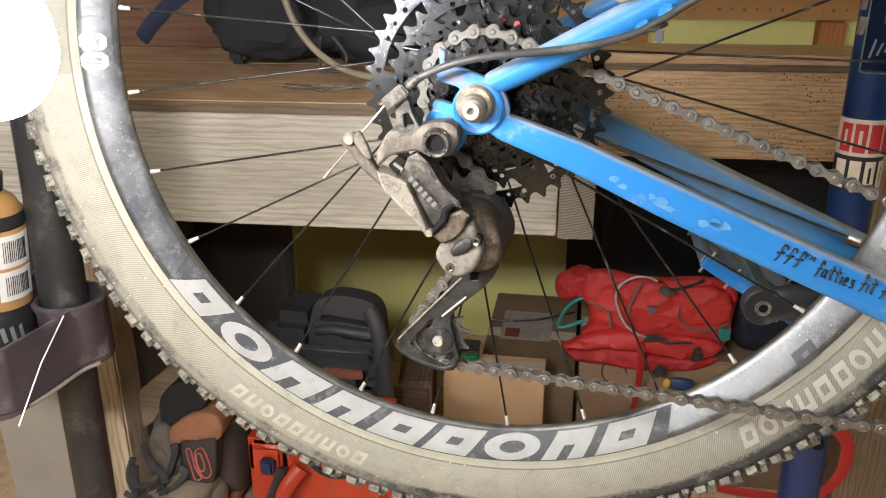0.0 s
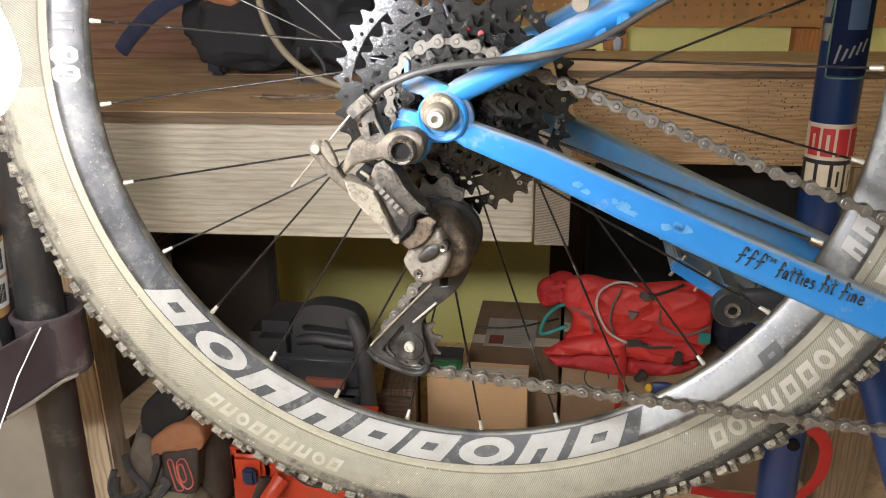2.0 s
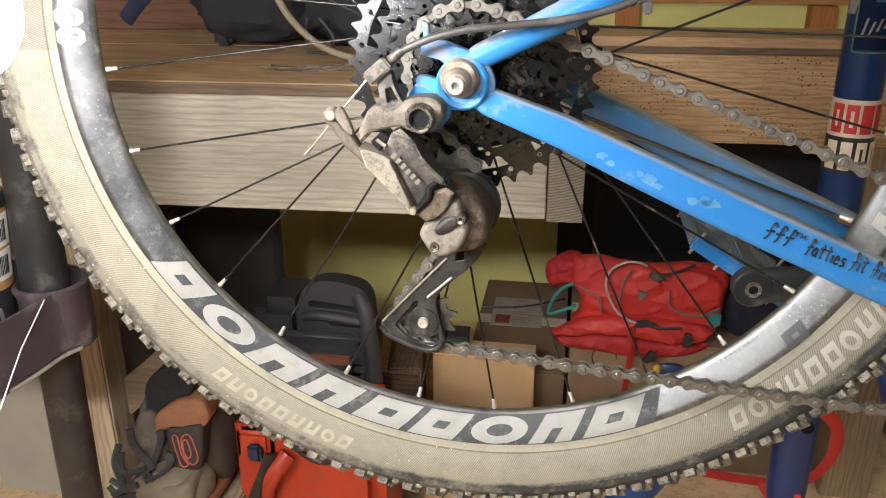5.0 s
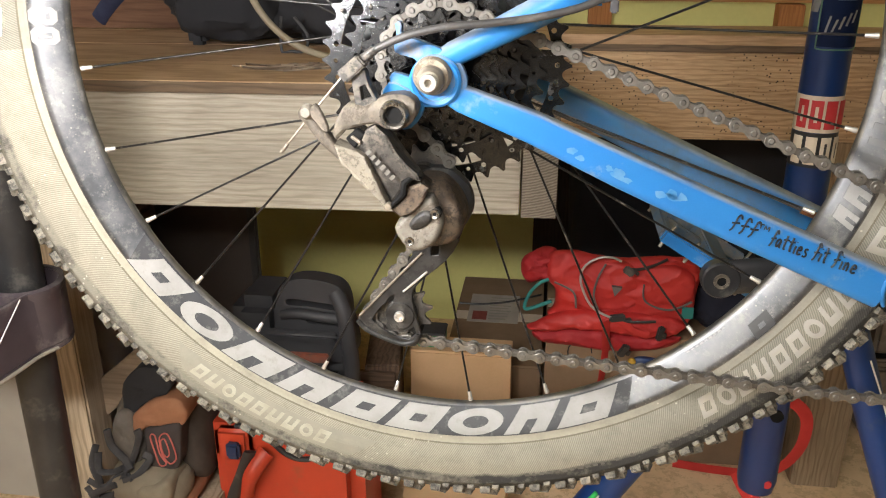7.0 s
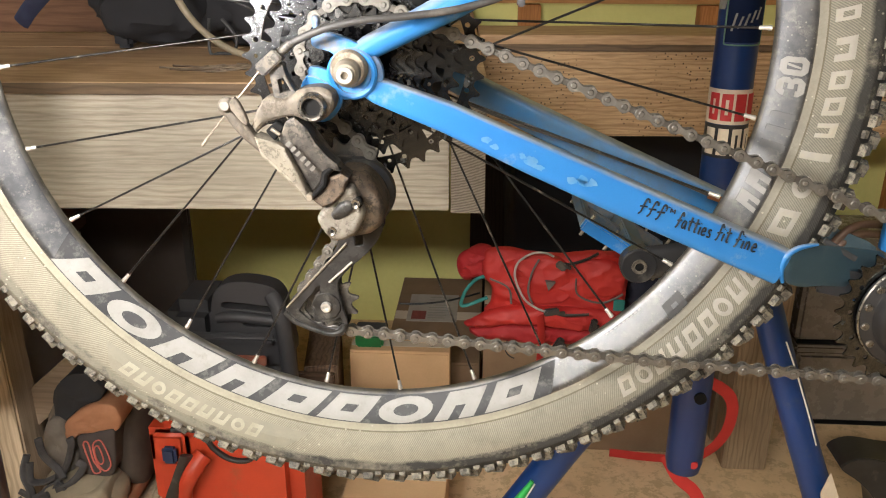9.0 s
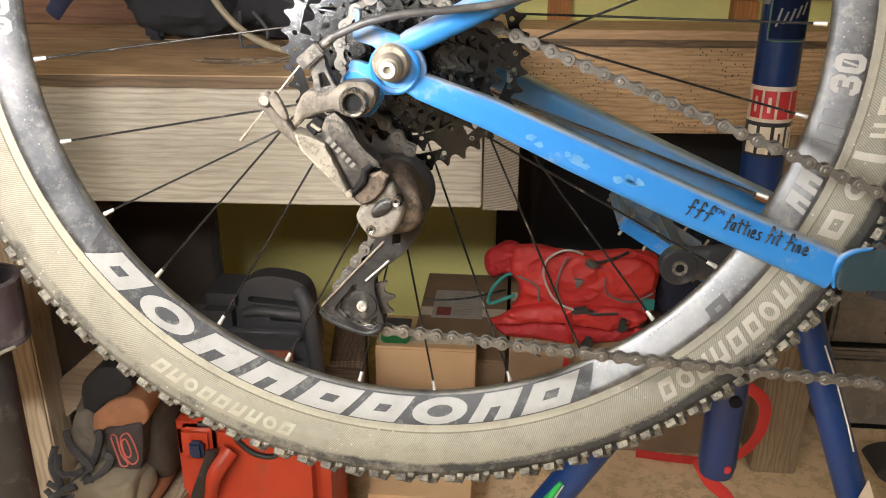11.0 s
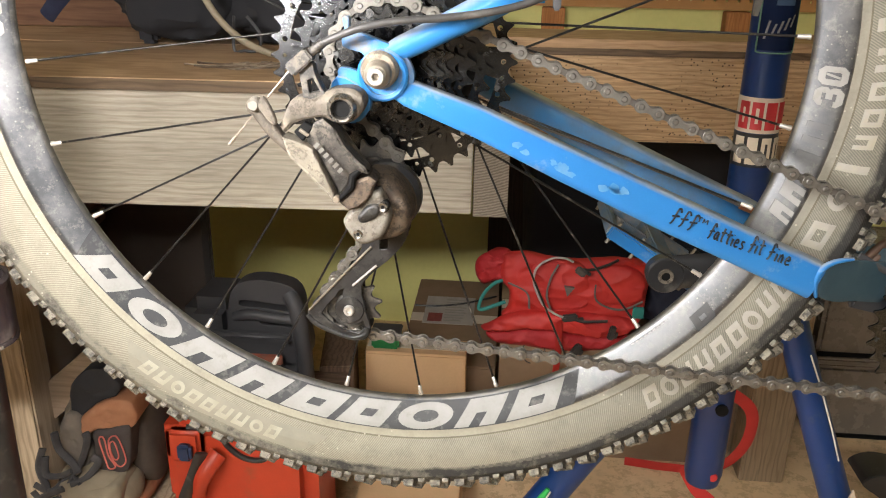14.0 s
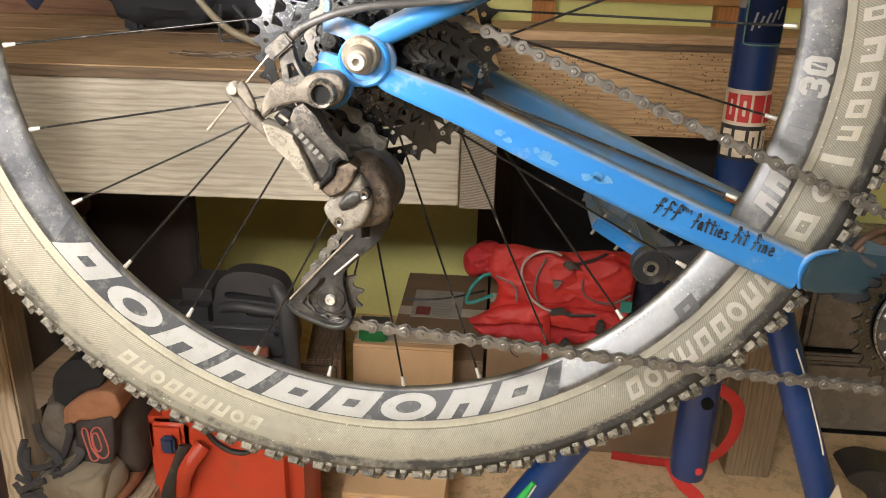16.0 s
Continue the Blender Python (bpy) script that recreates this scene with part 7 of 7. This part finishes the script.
cage_out = smooth_ring(mm([(-19, -112), (4, -112), (13, -104), (12, -125), (2, -141), (-11, -153), (-21, -164), (-23, -173), (-20.5, -186), (-18, -196), (-16.5, -203), (-19, -210), (-25, -213.5), (-42, -207), (-55, -200.5), (-62, -195.5), (-65, -191), (-58, -183), (-46, -169.5), (-33, -154), (-25, -143), (-21, -130)]), 2)
slots = [mm([(-49, -184), (-42.5, -177), (-40, -172), (-36.5, -170.5), (-38, -179), (-42, -187), (-43, -193), (-36, -199), (-28, -200.5), (-22, -196.5), (-20.5, -202), (-26, -207), (-37, -205), (-48, -198.5), (-54, -192)]), mm([(-8.5, -128.5), (-2.5, -126.5), (-3, -136.5), (-8.8, -137.5)])]
cage = bike("cage_plate", plate(cage_out, YC - 0.0085, YC - 0.0065, slots, 0.0005), M_blackdusty, der, "black dusty cage plate", 40)
bike("cage_rib", sweep([(-0.0150, YC - 0.0092, -0.135), (-0.0400, YC - 0.0092, -0.1625), (-0.0635, YC - 0.0092, -0.1890)], 0.0009, 8), M_steel, der, "", 60)
bike("cage_rib", sweep([(-0.0115, YC - 0.0092, -0.1500), (-0.0295, YC - 0.0092, -0.1670)], 0.0009, 8), M_alloy, der, "", 60)
bike("cage_plate", plate(cage_out, YC + 0.0065, YC + 0.008, slots[:1], 0.0004), M_blackdusty, der, "", 40)
bike("cage_foot", sweep(spline([(-0.0650, YC - 0.0078, -0.1935), (-0.0585, YC - 0.0078, -0.2010), (-0.0440, YC - 0.0078, -0.2075), (-0.0297, YC - 0.0078, -0.2115), (-0.0205, YC - 0.0078, -0.2075), (-0.0188, YC - 0.0078, -0.2020)], 5), 0.0022, 10), M_blackdusty, der, "", 60)


def pulley(c, name):
    bm = cog(11, 0.0, 0, 0.0, 0.2)
    ob = bike(name, turned(bm, Matrix.Translation((c.x, YC, c.y)) @ Matrix.Diagonal((1, 1.6, 1, 1))), M_der, der, "toothed grey jockey wheel", 35)
    bike("pulley_boss", turned(lathe([(0.0, -0.006), (0.0095, -0.006), (0.0115, -0.004), (0.0115, 0.004), (0.0, 0.004)], 24), Matrix.Translation((c.x, YC, c.y))), M_der, der, "", 40)
    bike("pulley_bolt", turned(lathe([(0.0, -0.002), (0.0018, -0.002), (0.0020, -0.0032), (0.0036, -0.0032), (0.0042, -0.002), (0.0042, 0.002), (0.0, 0.002)], 20), Matrix.Translation((c.x, YC - 0.0095, c.y))), M_alloy, der, "pale pulley bolt", 40)
    bike("pulley_washer", turned(lathe([(0.0, 0.0), (0.0105, 0.0), (0.0112, 0.001), (0.0, 0.001)], 24), Matrix.Translation((c.x, YC - 0.0098, c.y))), M_blackdusty, der, "", 40)


pulley(UP, "upper_pulley")
pulley(LOW, "lower_pulley")

# -- chain: a run of pins round sprocket and pulleys
R5 = PITCH * 20.4 / (2 * math.pi)
RP = PITCH * 11 / (2 * math.pi)
RING_C, RING_R = Vector((0.4075, -0.1825)), PITCH * 28 / (2 * math.pi)


def tangent(c0, r0, c1, r1):
    """The line that leaves circle 0 and meets circle 1; a positive radius has the circle on the line's right."""
    d = c1 - c0
    base = math.atan2(d.y, d.x)
    off = math.acos(max(-1, min(1, (r0 - r1) / d.length)))
    n = Vector((math.cos(base + off), math.sin(base + off)))
    return c0 + n * r0, c1 + n * r1


def arc(c, r, p, q, clockwise):
    a0 = math.atan2(p.y - c.y, p.x - c.x)
    a1 = math.atan2(q.y - c.y, q.x - c.x)
    if clockwise:
        while a1 > a0:
            a1 -= 2 * math.pi
    else:
        while a1 < a0:
            a1 += 2 * math.pi
    n = max(2, int(abs(a1 - a0) * r / 0.0008))
    return [Vector((c.x + r * math.cos(a0 + (a1 - a0) * i / n), c.y + r * math.sin(a0 + (a1 - a0) * i / n))) for i in range(n + 1)]


O = Vector((-0.0014, -0.0020))
a1, a0 = tangent(O, R5, RING_C, RING_R)          # upper run, from sprocket to chainring
# the way of the chain from the chainring back over the sprocket: the wheel lies on the left of the way
b0, b1 = tangent(O, -R5, UP, RP)                  # sprocket to upper pulley
c0, c1 = tangent(UP, RP, LOW, -RP)                # between the pulleys
d0, d1 = tangent(LOW, -RP, RING_C, -RING_R)       # lower run
way = [RING_C + Vector((RING_R, 0.0))] + arc(RING_C, RING_R, RING_C + Vector((RING_R, 0)), a0, False)[1:] + [a1]
way += arc(O, R5, a1, b0, False)[1:] + [b1] + arc(UP, RP, b1, c0, True)[1:] + [c1] + arc(LOW, RP, c1, d0, False)[1:] + [d0.lerp(d1, k / 24) - Vector((0, 0.011 * (k / 24) * (1 - k / 24))) for k in range(1, 24)] + [d1]
way += arc(RING_C, RING_R, d1, RING_C + Vector((RING_R, -0.0005)), False)[1:]


def link_mesh(outer):
    bm = bmesh.new()
    r_end, r_mid = (0.0045, 0.0022) if outer else (0.0038, 0.0020)
    prof = []
    n = 10
    for i in range(n + 1):
        a = radians(-132 + 264 * i / n)
        prof.append((PITCH / 2 + r_end * math.cos(a), r_end * math.sin(a)))
    prof += [(0.0016, r_mid * 1.12), (0.0, r_mid), (-0.0016, r_mid * 1.12)]
    for i in range(n + 1):
        a = radians(48 + 264 * i / n)
        prof.append((-PITCH / 2 + r_end * math.cos(a), r_end * math.sin(a)))
    prof += [(-0.0016, -r_mid * 1.12), (0.0, -r_mid), (0.0016, -r_mid * 1.12)]
    y = 0.0030 if outer else 0.0019
    parts_ = [plate(prof, -y - 0.0005, -y + 0.0005, [], 0.00025), plate(prof, y - 0.0005, y + 0.0005)]
    for sx in (-1, 1):
        if outer:
            parts_.append(turned(lathe([(0.0, -0.0043), (0.0016, -0.0043), (0.0021, -0.0039), (0.0023, -0.0034), (0.0019, 0.0036), (0.0, 0.0042)], 12), Matrix.Translation((sx * PITCH / 2, 0, 0))))
        else:
            parts_.append(turned(lathe([(0.0, -0.0016), (0.0038, -0.0016), (0.0038, 0.0016), (0.0, 0.0016)], 12), Matrix.Translation((sx * PITCH / 2, 0, 0))))
    return mesh_of(merged(*parts_), "outer_chain_link" if outer else "inner_chain_link", 35)


LINKS = (link_mesh(True), link_mesh(False))
LINKS[0].materials.append(M_chain)
LINKS[1].materials.append(M_chain_in)


def stepping(pts, step):
    """Points a fixed straight distance apart along the way."""
    out, cur, i = [pts[0]], pts[0], 0
    while i < len(pts) - 1:
        if (pts[i + 1] - cur).length < step:
            i += 1
            continue
        a, b = (pts[i] if (pts[i] - cur).length < step else cur), pts[i + 1]
        lo, hi = 0.0, 1.0
        for _ in range(30):
            m = (lo + hi) / 2
            if (a.lerp(b, m) - cur).length < step:
                lo = m
            else:
                hi = m
        cur = a.lerp(b, hi)
        out.append(cur)
    return out


pins = stepping([RING_C + Vector((RING_R * math.cos(t), RING_R * math.sin(t))) for t in (0.0, 0.02, 0.04, 0.06)][3:] + way[1:], PITCH)
chain = None


def chain_y(p, i):
    """The chain's line across the bike: the fifth sprocket, the cage, the chainring."""
    k = max(0.0, min(1.0, (p.x - 0.05) / 0.33))
    if p.y > -0.07 and p.x < 0.07 or p.y > -0.05 - p.x * 0.42:
        return -0.0467 - 0.0005 * k
    return -0.0445 - 0.0027 * k


rng = random.Random(21)
for i in range(len(pins) - 1):
    p, q = pins[i], pins[i + 1]
    y0, y1 = chain_y(p, i), chain_y(q, i + 1)
    mid = Vector(((p.x + q.x) / 2, (y0 + y1) / 2, (p.y + q.y) / 2))
    ang_ = math.atan2(q.y - p.y, q.x - p.x)
    m = Matrix.Translation(C + mid) @ Matrix.Rotation(-ang_, 4, "Y") @ Matrix.Rotation(math.atan2(y1 - y0, PITCH), 4, "Z")
    if chain is None:
        chain = place("chain", LINKS[i % 2], None, BIKE, "dusty grey roller chain", m)
    else:
        place("chain_link", LINKS[i % 2], None, chain, "", m)

M_crank = surface("crank_black", (0.010, 0.010, 0.011), (0.018, 0.018, 0.019), 0.5, scale=40, fine=500, dust=(0.05, 0.047, 0.042), amount=0.08)
M_pedal = surface("pedal_dusty", (0.06, 0.13, 0.24), (0.09, 0.17, 0.28), 0.5, scale=40, fine=500, dust=(0.22, 0.21, 0.19), amount=0.4, dust_scale=40)

# -- cranks, chainring, far pedal
ring_bm = turned(cog(28, 0.042, 5, 0.0, 0.0), Matrix.Translation((RING_C.x, -0.0472, RING_C.y)))
cr = bike("crankset", turned(lathe([(0.0, -0.079), (0.012, -0.079), (0.0145, -0.076), (0.022, -0.074), (0.030, -0.066), (0.034, -0.058), (0.034, -0.052), (0.0, -0.052)], 40), Matrix.Translation((RING_C.x, 0, RING_C.y))), M_crank, None, "dark grey crankset", 40)
bike("chainring", ring_bm, M_cog, cr, "black toothed chainring", 30)
for k in range(30):
    a = 2 * math.pi * k / 30
    bike("print_bar", turned(box(-0.0012, 0.0012, -0.0004, 0.0, -0.0004, 0.0004), Matrix.Translation((RING_C.x + 0.0185 * math.cos(a), -0.0758, RING_C.y + 0.0185 * math.sin(a))) @ Matrix.Rotation(-a, 4, "Y")), M_print, cr, "", 0)
bike("crank_arm", sweep([(0.4005, -0.068, -0.185), (0.465, -0.072, -0.179), (0.575, -0.078, -0.168)], [0.018, 0.014, 0.012], 14, flat=0.55), M_crank, cr, "", 40)
disc = lathe([(0.0, -0.0600), (0.0300, -0.0600), (0.0335, -0.0585), (0.0345, -0.0560), (0.0390, -0.0545), (0.0420, -0.0535), (0.0432, -0.0515), (0.0432, -0.0495), (0.0, -0.0495)], 56)
bike("chainring_carrier", turned(disc, Matrix.Translation((RING_C.x, 0, RING_C.y))), M_crank, cr, "smooth dark carrier disc", 35)
# bright ring put in for the arc of highlight on the dark disc
bike("carrier_highlight", turned(lathe([(0.0428, -0.0536), (0.0436, -0.0528), (0.0436, -0.0520), (0.0428, -0.0518)], 56, "y", True), Matrix.Translation((RING_C.x, 0, RING_C.y))), M_screw, cr, "thin bright edge line", 35)
for a in (2.55, 2.95, 3.35, 3.75):
    bike("carrier_bolt", turned(lathe([(0.0, -0.0026), (0.0022, -0.0026), (0.0030, -0.0018), (0.0030, 0.0), (0.0, 0.0)], 14), Matrix.Translation((RING_C.x + 0.0385 * math.cos(a), -0.0535, RING_C.y + 0.0385 * math.sin(a)))), M_screw, cr, "", 40)
hose = surface("brown_hose", (0.15, 0.085, 0.05), (0.11, 0.06, 0.036), 0.5, scale=40)
for dr in (0.0, 0.0085):
    bike("hose_bend", sweep(spline([(0.366, 0.020, -0.166 + dr), (0.374, 0.020, -0.154 + dr), (0.385, 0.022, -0.147 + dr), (0.400, 0.024, -0.146 + dr), (0.43, 0.030, -0.150 + dr)], 6), 0.0034, 10), hose, None, "brown bent hose", 60)
bike("guide_strut", sweep([(0.338, -0.034, -0.131), (0.364, -0.032, -0.146)], 0.0022, 8, flat=0.5), M_grey, None, "thin grey strut", 40)
far = bike("far_crank_arm", sweep([(0.4005, 0.078, -0.187), (0.33, 0.088, -0.192), (0.262, 0.092, -0.200), (0.2305, 0.093, -0.2045)], [0.020, 0.0175, 0.0165, 0.0165], 18, flat=0.42), M_black, None, "black far crank arm", 40)
bike("arm_end", turned(lathe([(0.0, -0.0075), (0.0155, -0.0075), (0.0172, -0.0055), (0.0172, 0.0055), (0.0155, 0.0075), (0.0, 0.0075)], 30), Matrix.Translation((0.2285, 0.0925, -0.2048))), M_black, far, "", 40)
bike("pedal_eye", turned(lathe([(0.0040, -0.0010), (0.0068, -0.0016), (0.0072, 0.0), (0.0040, 0.0)], 24, "y", True), Matrix.Translation((0.2285, 0.0848, -0.2048))), M_mud, far, "brass-dusted eyelet", 40)
bike("pedal_eye_bottom", turned(lathe([(0.0, 0.0), (0.0044, 0.0), (0.0044, 0.0005), (0.0, 0.0005)], 16), Matrix.Translation((0.2285, 0.0843, -0.2048))), M_dark, far)
tilt = Matrix.Translation((0.2285, 0.158, -0.2035)) @ Matrix.Rotation(radians(32), 4, "Y")
ped = bike("far_pedal", turned(box(-0.060, 0.060, -0.052, -0.045, -0.0065, 0.0065, 0.0018), tilt), M_blue, None, "dusty blue platform pedal", 40)
for args in ((-0.052, 0.052, 0.045, 0.052, -0.0055, 0.0055), (-0.060, -0.052, -0.0445, 0.0445, -0.0060, 0.0060), (0.052, 0.060, -0.0445, 0.0445, -0.0060, 0.0060), (-0.011, 0.011, -0.0445, 0.0445, -0.0085, 0.0085), (-0.0515, -0.0115, -0.004, 0.003, -0.005, 0.005), (0.0115, 0.0515, -0.004, 0.003, -0.005, 0.005)):
    bike("pedal_bar", turned(box(*args, 0.0015), tilt), M_pedal, ped, "", 40)
for x in (-0.055, -0.028, 0.028, 0.055):
    for y in (-0.0485, 0.0485):
        bike("grip_pin", turned(lathe([(0.0, -0.0115), (0.0016, -0.0115), (0.0016, 0.0115), (0.0, 0.0115)], 8, "z"), tilt @ Matrix.Translation((x, y, 0))), M_steel, ped, "", 40)
# brake cable along the far stay
bike("brake_cable", sweep(spline([(0.06, 0.052, -0.046), (0.107, 0.045, -0.0635), (0.148, 0.040, -0.0758), (0.233, 0.030, -0.1039), (0.268, 0.025, -0.117)], 6), 0.0013, 8), M_cable, None, "thin black brake cable", 60)
bike("cable_tip", sweep([(0.266, 0.025, -0.1163), (0.281, 0.0235, -0.1215)], 0.0027, 12), M_copper, None, "brass cable tip", 60)
